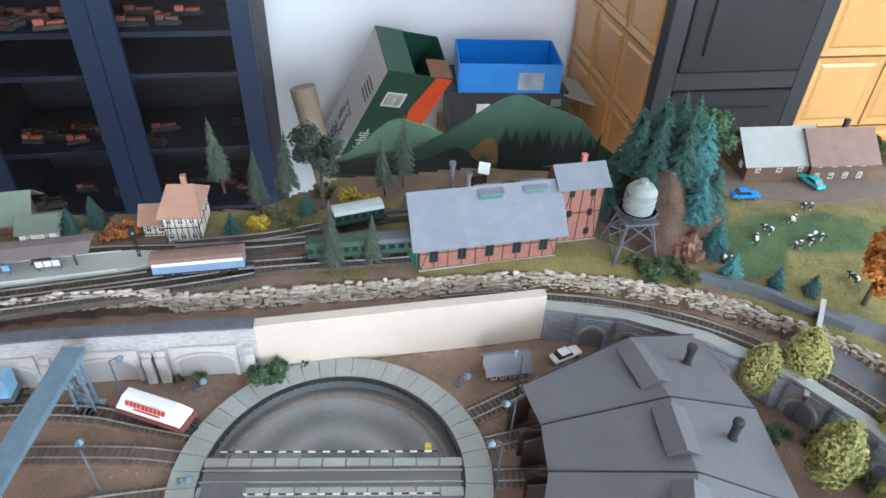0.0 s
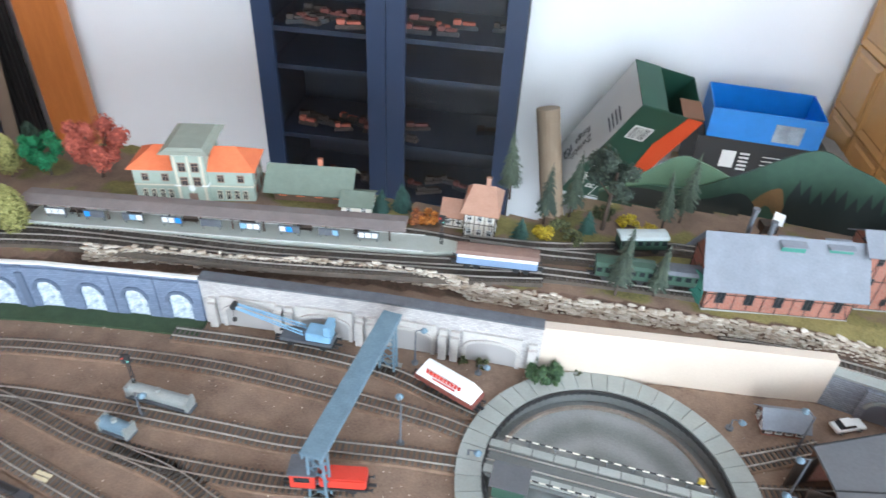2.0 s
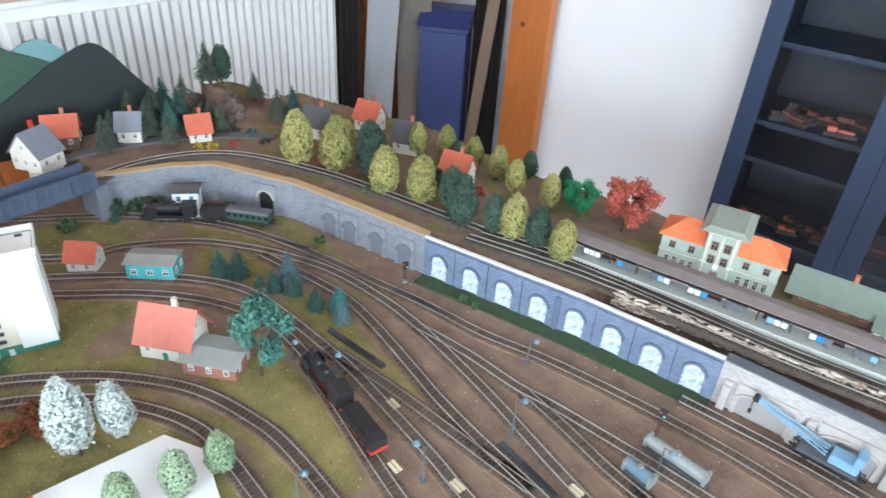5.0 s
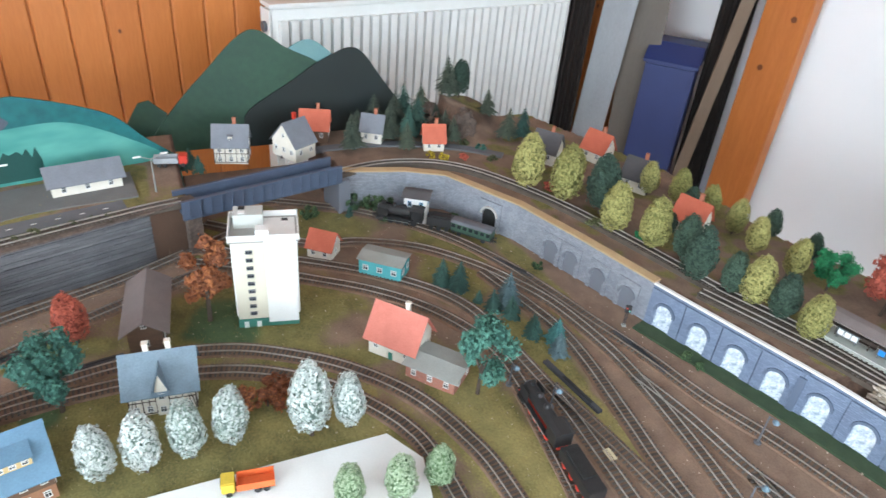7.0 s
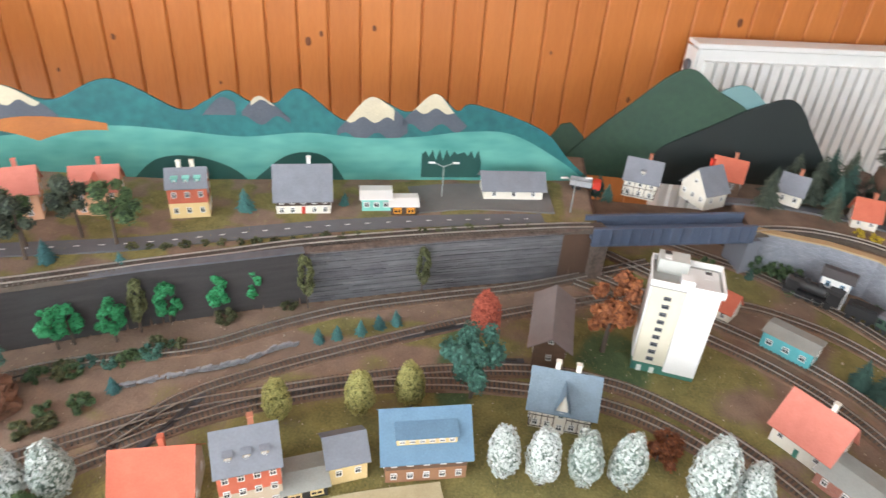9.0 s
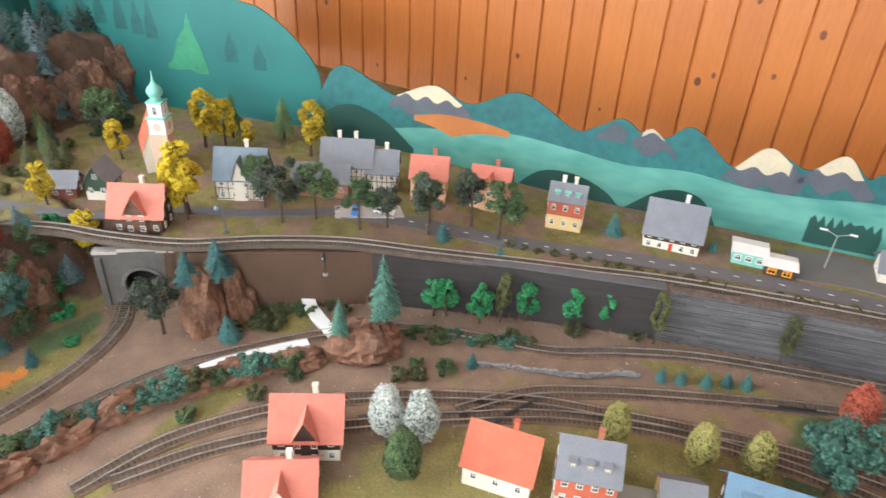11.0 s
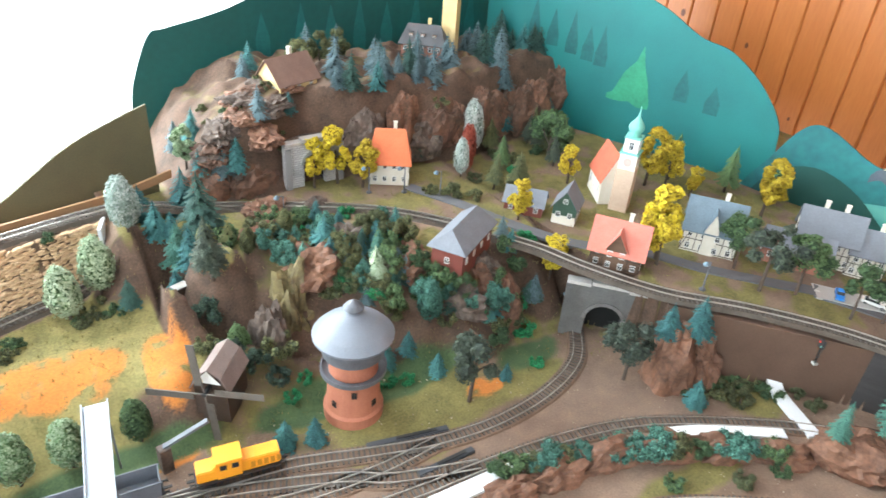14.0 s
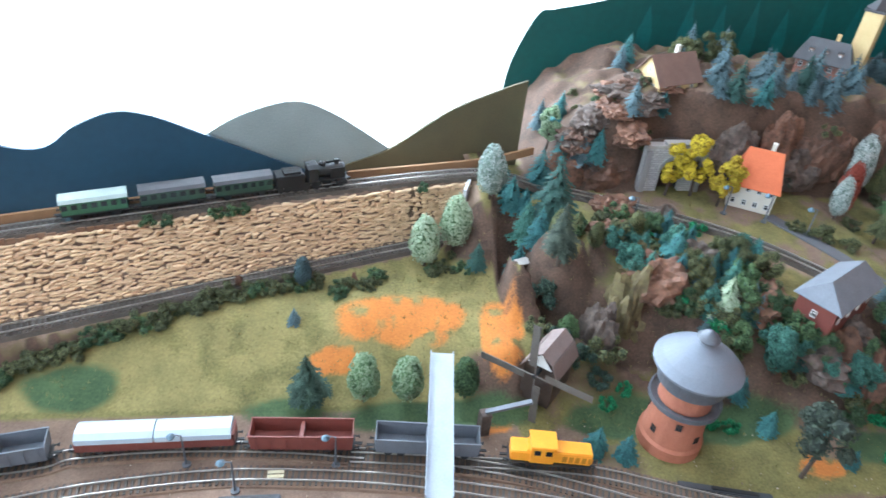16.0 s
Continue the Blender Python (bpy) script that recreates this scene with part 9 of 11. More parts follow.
# wooded slope
for x_, y_, h_, m_ in ((-0.74, -2.11, 0.075, F_BLU), (-0.765, -2.065, 0.06, F_BLU), (-0.80, -2.01, 0.065, F_PGR), (-0.775, -1.925, 0.05, F_BLU), (-0.81, -1.915, 0.045, F_BLU), (-0.845, -1.87, 0.042, F_BLU), (-0.925, -1.86, 0.045, F_BLU), (-0.945, -1.80, 0.035, F_BLU), (-0.60, -1.83, 0.05, F_BLU), (-0.555, -1.845, 0.055, F_BLU), (-0.885, -2.10, 0.06, F_BLU), (-0.90, -2.12, 0.055, F_TEA), (-0.80, -2.17, 0.05, F_BLU), (-0.77, -2.21, 0.055, F_BLU)):
    tree("fir", x_, y_, h_, m_, "blue green fir on the wooded slope")
for x_, y_, h_, m_ in ((-0.86, -1.925, 0.07, F_TEA), (-0.94, -1.96, 0.055, F_PGR), (-0.70, -2.19, 0.05, F_OLV), (-0.62, -2.16, 0.045, F_OLV), (-0.55, -2.16, 0.055, F_OLV)):
    tree("egg", x_, y_, h_, m_, "grey green foam tree on the wooded slope")
tree("pine", -0.855, -1.785, 0.10, F_DRK, PINEL, wide=1.0)
tree("pine", -1.130, -1.694, 0.095, F_DRK, "dark pine beside the tunnel mouth", 0.0)
tree("slim", -1.36, -1.355, 0.13, F_TEA, "tall grey green conifer on the rock", 0.03, 1.2)
tree("slim", -1.285, -1.40, 0.075, F_TEA, "grey green conifer on the rock", 0.03, 1.2)
tree("slim", -0.545, -2.115, 0.10, F_DRK, "tall dark conifer on the slope", wide=1.6)
tree("egg", -0.555, -2.03, 0.085, F_GRN, "dark green creeper on the rock beside the field", wide=0.8)
for x_, y_, h_, m_ in ((-0.49, -2.36, 0.075, F_BLU), (-0.50, -2.31, 0.065, F_BLU), (-0.525, -2.295, 0.045, F_BLU), (-0.575, -2.27, 0.125, F_CON), (-0.565, -2.37, 0.09, F_BLU)):
    tree("fir", x_, y_, h_, m_, "blue fir at the end of the upper line")
for x_, y_ in ((-0.70, -2.27), (-0.66, -2.24), (-0.60, -2.22), (-0.84, -2.22), (-0.95, -2.0), (-1.0, -1.93), (-1.05, -1.88), (-0.98, -1.87), (-0.9, -1.99), (-0.72, -2.0), (-0.69, -1.95), (-0.75, -1.96), (-1.08, -2.2), (-1.12, -2.17), (-1.05, -2.23), (-1.3, -2.25), (-1.12, -1.99), (-0.86, -2.05), (-0.82, -2.09)):
    tree("bush", x_, y_, random.uniform(0.03, 0.05), random.choice((F_OLV, F_GRN, F_BRT, F_OLV)), "low green bush on the rocky slope")
for x_, y_ in ((-0.76, -1.885), (-0.79, -1.875), (-0.735, -1.895), (-0.63, -1.94), (-1.015, -1.80), (-0.60, -1.92)):
    tree("bush", x_, y_, 0.025, F_BRT, "bright green low shrub")
for x_, y_, h_ in ((-0.50, -2.03, 0.04), (-0.515, -2.06, 0.05), (-0.53, -2.00, 0.045), (-0.545, -2.04, 0.06), (-0.56, -1.975, 0.05), (-0.575, -2.01, 0.06), (-0.50, -2.09, 0.05), (-0.59, -1.95, 0.04), (-0.52, -2.10, 0.055), (-0.605, -1.985, 0.055)):
    tree("bush", x_, y_, h_, random.choice((F_GRN, F_EGD, F_OLV)), "dark green creeper on the rock beside the field", None, 0.9)
for x_, y_, h_, m_ in ((-0.50, -2.19, 0.06, F_BLU), (-0.535, -2.21, 0.07, F_BLU), (-0.52, -2.25, 0.075, F_TEA), (-0.60, -2.21, 0.05, F_OLV)):
    tree("fir", x_, y_, h_, m_, "blue green fir on the rocky knoll")
# hill top
for x_, y_, h_ in ((-0.616, -2.41, 0.065), (-0.656, -2.40, 0.068), (-0.682, -2.395, 0.065), (-0.745, -2.415, 0.06), (-0.815, -2.435, 0.045), (-0.93, -2.44, 0.045), (-1.02, -2.43, 0.06), (-1.05, -2.45, 0.065), (-1.09, -2.46, 0.05), (-1.13, -2.44, 0.045), (-1.17, -2.46, 0.05)):
    tree("fir", x_, y_, h_, random.choice((F_GRB, F_GRB, F_BLU)), "grey blue fir at the edge of the cliff")
for k_ in range(48):
    x_, y_ = random.uniform(-1.62, -0.60), random.uniform(-2.66, -2.43)
    if (abs(x_ + 0.84) < 0.095 and y_ > -2.57) or math.hypot(x_ + 1.26, y_ + 2.59) < 0.08:
        continue
    tree("fir", x_, y_, random.uniform(0.055, 0.09), random.choice((F_GRB, F_GRB, F_CON, F_BLU)), "grey blue fir on the hill")
for x_, y_ in ((-0.90, -2.58), (-0.96, -2.6), (-1.02, -2.62)):
    tree("round", x_, y_, 0.06, F_OLV, "small olive tree on the hill")
for k_ in range(16):
    x_, y_ = random.uniform(-0.80, -0.60), random.uniform(-2.56, -2.40)
    tree("bush", x_, y_, random.uniform(0.014, 0.028), random.choice((F_OLV, F_GRN, F_OLV)), "low olive scrub on the great hill")
tree("tall", -0.60, -2.46, 0.075, F_PGR, "pale ragged plant at the hill's edge")
# thick growth on the slope between tunnel and field
for k_ in range(210):
    f_ = random.random()
    x_, y_ = -0.68 - 0.40 * f_ + random.uniform(-0.04, 0.04), -2.12 + 0.24 * f_ + random.uniform(-0.10, 0.07)
    g_ = ground_z(x_, y_)
    if g_ < 0.03 or g_ > 0.2 or math.hypot(x_ + 0.965, y_ + 2.015) < 0.09 or math.hypot(x_ + 0.60, y_ + 1.87) < 0.06:
        continue
    k2_ = random.random()
    if k2_ < 0.38:
        tree("fir", x_, y_, random.uniform(0.035, 0.06), random.choice((F_BLU, F_CON, F_GRB, F_TEA)), "blue green fir on the wooded slope")
    elif k2_ < 0.55:
        tree("round", x_, y_, random.uniform(0.04, 0.055), random.choice((F_TEA, F_GRN, F_OLV)), "grey green tree on the wooded slope")
    else:
        tree("bush", x_, y_, random.uniform(0.025, 0.045), random.choice((F_OLV, F_GRN, F_OLV, F_BRT)), "low green bush on the rocky slope")
for k_ in range(24):
    x_, y_ = random.uniform(-1.6, -1.0), random.uniform(-2.42, -2.24)
    if math.hypot(x_ + 1.005, y_ + 2.335) < 0.07 or math.hypot(x_ + 1.22, y_ + 2.33) < 0.07:
        continue
    if random.random() < 0.5:
        tree("bush", x_, y_, random.uniform(0.03, 0.05), random.choice((F_OLV, F_GRN)), "dark bush at the foot of the hill")
    else:
        tree("slim", x_, y_, random.uniform(0.06, 0.085), random.choice((F_GRN, F_OLV, F_DRK)), "dark green conifer at the foot of the hill", wide=1.5)
# field and southern lines
tree("slim", -0.14, -1.94, 0.085, F_EGD, "dark conifer beside the train", wide=1.9)
for x_ in (-0.22, -0.285):
    tree("egg", x_, -1.945, 0.075, F_PGR, "pale green foam tree beside the train")
tree("egg", -0.375, -1.945, 0.065, F_GRN, "dark green foam tree beside the train")
for x_, y_, h_, m_ in ((-0.33, -2.205, 0.085, F_PGR), (-0.385, -2.235, 0.09, F_PGR), (-0.45, -2.275, 0.085, F_WHT)):
    tree("egg", x_, y_, h_, m_, "pale green foam tree at the lower line")
tree("fir", -0.42, -2.18, 0.05, F_CON, "green fir at the lower line")
tree("egg", -0.12, -2.14, 0.05, F_GRB, "dark blue green foam tree at the lower line", wide=0.9)
tree("fir", -0.11, -2.06, 0.03, F_GRB, "small blue fir on the field")
tree("fir", 0.23, -2.16, 0.045, F_GRB, "small blue fir by the upper line", 0.17)
for k_ in range(44):
    f_ = k_ / 43
    x_ = 0.42 - 0.56 * f_
    yl_ = float(np.interp(x_, [p[0] for p in LOW_TRACK[::-1]], [p[1] for p in LOW_TRACK[::-1]]))
    tree("bush", x_, yl_ + 0.04 + random.uniform(-0.006, 0.012), random.uniform(0.022, 0.038), random.choice((F_OLV, F_OLV, F_GRN)), "olive green hedge bush along the lower line", group="hedge")
for k_ in range(22):
    x_ = -0.16 - 0.25 * random.random()
    tree("bush", x_, -2.10 - 0.055 * random.random() + (x_ + 0.16) * 0.28, random.uniform(0.015, 0.028), random.choice((F_OLV, F_GRN)), "low green bush at the field's edge", group="hedge")
for x_ in (0.12, 0.09, 0.02, -0.0, -0.02, -0.33):
    yf_ = float(np.interp(x_, [p[0] for p in FAR_TRACK[::-1]], [p[1] for p in FAR_TRACK[::-1]]))
    tree("bush", x_, yf_ + 0.028, 0.024, F_GRN, "green bush at the top of the stone slope", 0.182)
# north-western corner
for x_, y_, h_ in ((-2.20, 0.12, 0.085), (-2.26, 0.28, 0.08), (-2.17, 0.06, 0.06), (-2.22, 0.34, 0.085), (-2.18, 0.45, 0.06), (-2.07, 0.46, 0.07), (-2.06, 0.50, 0.07), (-2.24, 0.22, 0.09), (-2.2, 0.3, 0.05), (-2.06, 0.16, 0.06), (-2.10, 0.03, 0.075), (-2.13, 0.19, 0.07), (-2.16, 0.23, 0.085), (-2.12, 0.29, 0.06), (-2.14, 0.14, 0.08), (-2.20, 0.18, 0.085), (-2.08, 0.30, 0.055)):
    tree("fir", x_, y_, h_ * 1.05, random.choice((F_DRK, F_DRK, F_CON)), "dark fir in the wooded corner", ground_z(x_, y_) + 0.02)
tree("egg", -2.23, 0.38, 0.085, F_EGD, "dark green foam tree on the corner hill")
for x_, y_ in ((-2.10, -0.40), (-2.08, -0.37), (-2.06, -0.345), (-2.12, -0.44), (-2.11, -0.36)):
    tree("fir", x_, y_, 0.04, F_CON, "small green fir before the mountain board", 0.095)
for x_, y_, m_ in ((-2.02, 0.21, F_YEL), (-2.0, 0.24, F_YEL), (-1.985, 0.29, F_RED), (-2.07, 0.33, F_OLV), (-2.03, 0.36, F_TEA), (-1.96, 0.36, F_OLV), (-1.9, 0.4, F_GRN)):
    tree("bush", x_, y_, 0.025, m_, "low coloured bush beside the corner line", 0.086)
for k_ in range(26):
    f_ = k_ / 25
    x_, y_ = -1.60 - 0.24 * f_, -1.26 + 0.76 * f_
    tree("bush", x_ - 0.028 * 0 + random.uniform(-0.006, 0.006) - 0.035, y_, random.uniform(0.012, 0.02), F_OLV, "low olive verge bush along the street", group="verge")

# ---- platform and bridges ----


def platform():
    a, b = Vector((-1.165, 0.605)), Vector((-0.435, 0.797))
    L = (b - a).length
    ang = math.degrees(math.atan2(b.y - a.y, b.x - a.x))
    t = thing("station_platform", a.x, a.y, 0.087, ang, "pale station platform with a sloping end", "platform")
    bm = bmesh.new()
    prism(bm, [(0, -0.024, 0), (L - 0.05, -0.024, 0), (L, -0.012, 0), (L, 0.012, 0), (L - 0.05, 0.024, 0), (0, 0.024, 0)], (0, 0, 0.011))
    part("slab", bm, mat("platform_grey", (0.42, 0.44, 0.4), (0.33, 0.35, 0.31), 0.85, scale=40), t, bevel=0.0008)
    bm = bmesh.new()
    for s in (-1, 1):
        box(bm, L / 2 - 0.03, s * 0.0235, 0.0112, L - 0.07, 0.002, 0.0006)
    part("edge_line", bm, WHITE, t)
    Lc = 0.66
    c = thing("platform_canopy", a.x, a.y, 0.098, ang, "long grey brown platform canopy on posts", "canopy")
    for s in (-1, 1):
        bm = bmesh.new()
        prism(bm, [(0, 0, 0.0405), (Lc, 0, 0.0405), (Lc, s * 0.024, 0.0365), (0, s * 0.024, 0.0365)], (0, 0, 0.0018))
        part("roof_slope", bm, mat("canopy_felt", (0.235, 0.2, 0.19), (0.15, 0.125, 0.12), 0.8, scale=40), c)
    n = 12
    for k in range(n):
        x = 0.03 + k * (Lc - 0.06) / (n - 1)
        bm = bmesh.new()
        box(bm, x, 0, 0, 0.0025, 0.0025, 0.0395)
        bar(bm, (x, 0, 0.028), (x, 0.02, 0.0365), 0.0016)
        bar(bm, (x, 0, 0.028), (x, -0.02, 0.0365), 0.0016)
        part("post", bm, DARKWOOD, c)
    cols = (WHITE, BLUEP, IRON, WHITE, IRON, LIGHTBLUE, WHITE, IRON)
    for k in range(9):
        x = 0.05 + k * 0.068
        p = c.matrix_world @ Vector((x, -0.006, 0))
        w = thing("notice_board", p.x, p.y, p.z, ang, "small white and blue notice board on the platform", "notice board", "notice boards")
        bm = bmesh.new()
        box(bm, 0, 0, 0.006, 0.036, 0.002, 0.014)
        box(bm, -0.015, 0.0, 0, 0.0015, 0.0015, 0.006)
        box(bm, 0.015, 0.0, 0, 0.0015, 0.0015, 0.006)
        part("board", bm, IRON, w)
        for j in range(3):
            bm = bmesh.new()
            box(bm, -0.0115 + j * 0.0115, -0.0015, 0.008, 0.0095, 0.0006, 0.010)
            part("poster", bm, cols[(k + j * 3) % 8], w)
    for k in range(6):
        p = c.matrix_world @ Vector((0.08 + k * 0.1, 0.008, 0))
        w = thing("platform_bench", p.x, p.y, p.z, ang, "dark wooden platform bench", "bench", "platform benches")
        bm = bmesh.new()
        box(bm, 0, 0, 0.0045, 0.028, 0.006, 0.0012)
        part("seat", bm, DARKWOOD, w)
        bm = bmesh.new()
        box(bm, 0, 0.003, 0.0057, 0.028, 0.001, 0.006)
        part("backrest", bm, DARKWOOD, w)
        for s in (-1, 1):
            bm = bmesh.new()
            box(bm, s * 0.011, 0, 0, 0.0012, 0.005, 0.0045)
            part("leg", bm, IRON, w)


def girder_bridge():
    a, b = Vector((-1.888, -0.405)), Vector((-1.972, -0.05))
    L = (b - a).length
    ang = math.degrees(math.atan2(b.y - a.y, b.x - a.x))
    t = thing("girder_bridge", a.x, a.y, 0.1, ang, "blue grey steel girder bridge carrying the upper line", "bridge")
    STB = mat("bridge_blue", (0.09, 0.12, 0.18), (0.06, 0.08, 0.125), 0.55, scale=30)
    for s in (-1, 1):
        bm = bmesh.new()
        prism(bm, [(0, s * 0.026, -0.014), (L, s * 0.026, -0.014), (L, s * 0.026, 0.024), (0, s * 0.026, 0.024)], (0, s * 0.003, 0))
        box(bm, L / 2, s * 0.0275, 0.0242, L, 0.008, 0.0018)
        box(bm, L / 2, s * 0.0275, -0.0158, L, 0.008, 0.0018)
        g = part("girder", bm, STB, t)
        for k in range(16):
            bm = bmesh.new()
            box(bm, 0.015 + k * (L - 0.03) / 15, s * 0.031, -0.0138, 0.0016, 0.003, 0.0376)
            part("stiffener", bm, STB, g)
    bm = bmesh.new()
    box(bm, L / 2, 0, -0.004, L, 0.05, 0.006)
    part("deck", bm, STB, t)
    bm = bmesh.new()
    for s in (-1, 1):
        box(bm, L / 2, s * 0.00825, 0.0022, L, 0.001, 0.003)
    part("rail_pair", bm, STEEL, t)
    for (x, y), nm in (((-1.90, -0.385), "a"), ((-1.985, -0.045), "b")):
        p = thing("bridge_abutment", x, y, 0, ang, "dark stone bridge abutment", "abutment", "bridge abutments")
        bm = bmesh.new()
        box(bm, 0, 0, 0, 0.03, 0.075, 0.085)
        part("pier", bm, ROCKGREY if nm == "a" else GREYWALL, p, bevel=0.001)


def east_bridge():
    t = thing("road_bridge", 0.60, 0.685, 0.04, -25, "dark grey road bridge with pale parapets over the ledge line", "bridge")
    bm = bmesh.new()
    prism(bm, [(-0.05, -0.12, 0.0), (-0.05, 0.04, 0.05), (0.05, 0.04, 0.05), (0.05, -0.12, 0.0)], (0, 0, 0.006))
    part("deck", bm, ASPHALT, t)
    for s in (-1, 1):
        bm = bmesh.new()
        prism(bm, [(s * 0.05, -0.12, -0.035), (s * 0.05, 0.04, 0.015), (s * 0.05, 0.04, 0.066), (s * 0.05, -0.12, 0.018)], (s * 0.004, 0, 0))
        part("parapet", bm, mat("bridge_slate", (0.14, 0.155, 0.18), (0.09, 0.1, 0.12), 0.7, scale=40), t)
        bm = bmesh.new()
        prism(bm, [(s * 0.049, -0.12, 0.0185), (s * 0.049, 0.04, 0.0665), (s * 0.056, 0.04, 0.0665), (s * 0.056, -0.12, 0.0185)], (0, 0, 0.003))
        part("coping", bm, PALE, t)
    w = thing("boundary_wall", 0, 0, 0, 0, "low grey stone wall below the pasture", "wall", kind="structure")
    bm = bmesh.new()
    ln = [Vector((x, y, ground_z(x, y + 0.02))) for x, y in ((0.40, 0.80), (0.45, 0.785), (0.50, 0.765), (0.55, 0.735), (0.60, 0.70))]
    sweep(bm, ln, [(0.005, -0.02), (0.005, 0.013), (-0.005, 0.013), (-0.005, -0.02)])
    part("wall_face", bm, mat("boundary_stone", (0.13, 0.145, 0.16), (0.08, 0.09, 0.1), 0.8, scale=50), w)


platform()
girder_bridge()
east_bridge()

# ---- road and street ----


def ribbon(name, pts, w, z, material, label, cat="road"):
    t = thing(name, 0, 0, 0, 0, label, cat, kind="structure")
    bm = bmesh.new()
    ln = smooth_line([(x, y, (ground_z(x, y) if z is None else z)) for x, y in pts], 0.02)
    sweep(bm, ln, [(w / 2, -0.004), (w / 2, 0.0025), (-w / 2, 0.0025), (-w / 2, -0.004)])
    part("surface", bm, material, t)
    return t, ln


_r, _l = ribbon("road", [(-1.50, -1.60), (-1.57, -1.48), (-1.655, -1.26), (-1.74, -1.05), (-1.80, -0.88), (-1.855, -0.70), (-1.90, -0.50)], 0.045, None, ASPHALT, "grey model street with white dashes")
for k_ in range(0, len(_l) - 1, 2):
    bm = bmesh.new()
    a_, b_ = _l[k_] + Vector((0, 0, 0.0027)), _l[k_ + 1] + Vector((0, 0, 0.0027))
    d_ = (b_ - a_).normalized() * 0.010
    n_ = Vector((-d_.y, d_.x, 0)).normalized() * 0.0009
    prism(bm, [a_ - n_, a_ + d_ - n_, a_ + d_ + n_, a_ + n_], (0, 0, 0.0004))
    part("dash", bm, WHITE, _r)
ribbon("forecourt", [(-1.93, -0.78), (-1.97, -0.66), (-1.99, -0.48)], 0.12, None, mat("forecourt_grey", (0.16, 0.155, 0.15), (0.12, 0.115, 0.11), 0.9, scale=30), "grey paved forecourt before the goods shed")
ribbon("lane", [(-1.02, -2.28), (-1.08, -2.16), (-1.13, -2.04), (-1.20, -1.93), (-1.29, -1.86), (-1.36, -1.75), (-1.44, -1.66), (-1.50, -1.60)], 0.03, None, ASPHALT, "narrow grey village lane")
ribbon("village_square", [(-1.50, -1.60), (-1.55, -1.545), (-1.60, -1.50)], 0.05, None, mat("pale_paving", (0.5, 0.49, 0.47), (0.4, 0.39, 0.37), 0.85, scale=40), "pale paved village square")
ribbon("corner_road", [(-1.98, 0.40), (-2.05, 0.31), (-2.10, 0.2), (-2.13, 0.05), (-2.12, -0.15)], 0.03, 0.088, ASPHALT, "grey lane past the corner houses")
ribbon("farm_lane", [(0.47, 1.06), (0.56, 1.02), (0.66, 1.015), (0.78, 1.03), (0.90, 1.02)], 0.06, None, mat("farm_earth", (0.2, 0.15, 0.12), (0.14, 0.1, 0.08), 0.9, scale=40), "brown earth yard before the farm")
ribbon("grass_verge", offset_line(blue_run, -0.02), 0.038, 0.001, mat("dark_turf", (0.05, 0.085, 0.04), (0.02, 0.038, 0.018), 0.95, scale=60, fine=600, bump=1.0), "dark green turf strip below the blue wall", "grass")


def sheet():
    t = thing("white_board", 0, 0, 0, 0, "plain white board lying on the grass", "board")
    bm = bmesh.new()
    prism(bm, [(-1.265, -0.53, 0.004), (-1.262, -0.175, 0.004), (-1.20, -0.14, 0.004), (-1.10, -0.16, 0.004), (-1.10, -0.53, 0.004)], (0, 0, 0.004))
    part("board", bm, WHITE, t)


sheet()

# ---- rocks and river ----


def rock(x, y, z, sx, sy, sz, rz, label, material=ROCK, seed=0, rough=0.3):
    r = random.Random(seed)
    t = thing("rock", x, y, z, rz, label, "rock", "model rocks")
    bm = bmesh.new()
    bmesh.ops.create_icosphere(bm, subdivisions=4, radius=1)
    o = Vector((r.uniform(-9, 9), r.uniform(-9, 9), r.uniform(-9, 9)))
    for v in bm.verts:
        n1 = noise.noise(v.co * 1.7 + o)
        n2 = noise.noise(v.co * 4.5 + o)
        n3 = abs(noise.noise(v.co * 2.6 - o))
        v.co *= 1 + rough * n1 + rough * 0.5 * n2 - rough * 0.9 * n3
        v.co.z = max(v.co.z, -0.3)
        v.co = Vector((v.co.x * sx, v.co.y * sy, v.co.z * sz))
    part("boulder", bm, material, t, smooth=False)
    return t


BANK = "rugged red brown plaster rock along the track"
for k_, (x_, y_, a_, l_, h_) in enumerate(((-0.80, -1.60, 0, 0.06, 0.03), (-0.88, -1.59, 8, 0.06, 0.034), (-0.97, -1.575, 12, 0.065, 0.036), (-1.06, -1.54, 20, 0.065, 0.036), (-1.145, -1.495, 32, 0.065, 0.036), (-1.22, -1.44, 38, 0.055, 0.032))):
    rock(x_, y_, 0.0, l_, 0.026, h_, 180 - a_, BANK, ROCK, k_, 0.38)
rock(-1.325, -1.375, 0.0, 0.065, 0.075, 0.05, 40, "large red brown tunnel rock over the line", ROCK, 11, 0.25)
rock(-1.208, -1.662, 0.0, 0.055, 0.05, 0.125, 30, "tall reddish rock beside the tunnel portal", ROCK, 12, 0.22)
rock(-1.255, -1.64, 0.0, 0.045, 0.04, 0.10, 70, "tall reddish rock beside the tunnel portal", ROCK, 13, 0.3)
rock(-1.022, -1.925, 0.0, 0.05, 0.045, 0.13, 30, "brown rock shoulder beside the tunnel portal", ROCK, 14, 0.22)
rock(-0.985, -1.95, 0.07, 0.045, 0.045, 0.07, 30, "brown rock below the village line", ROCK, 21, 0.4)
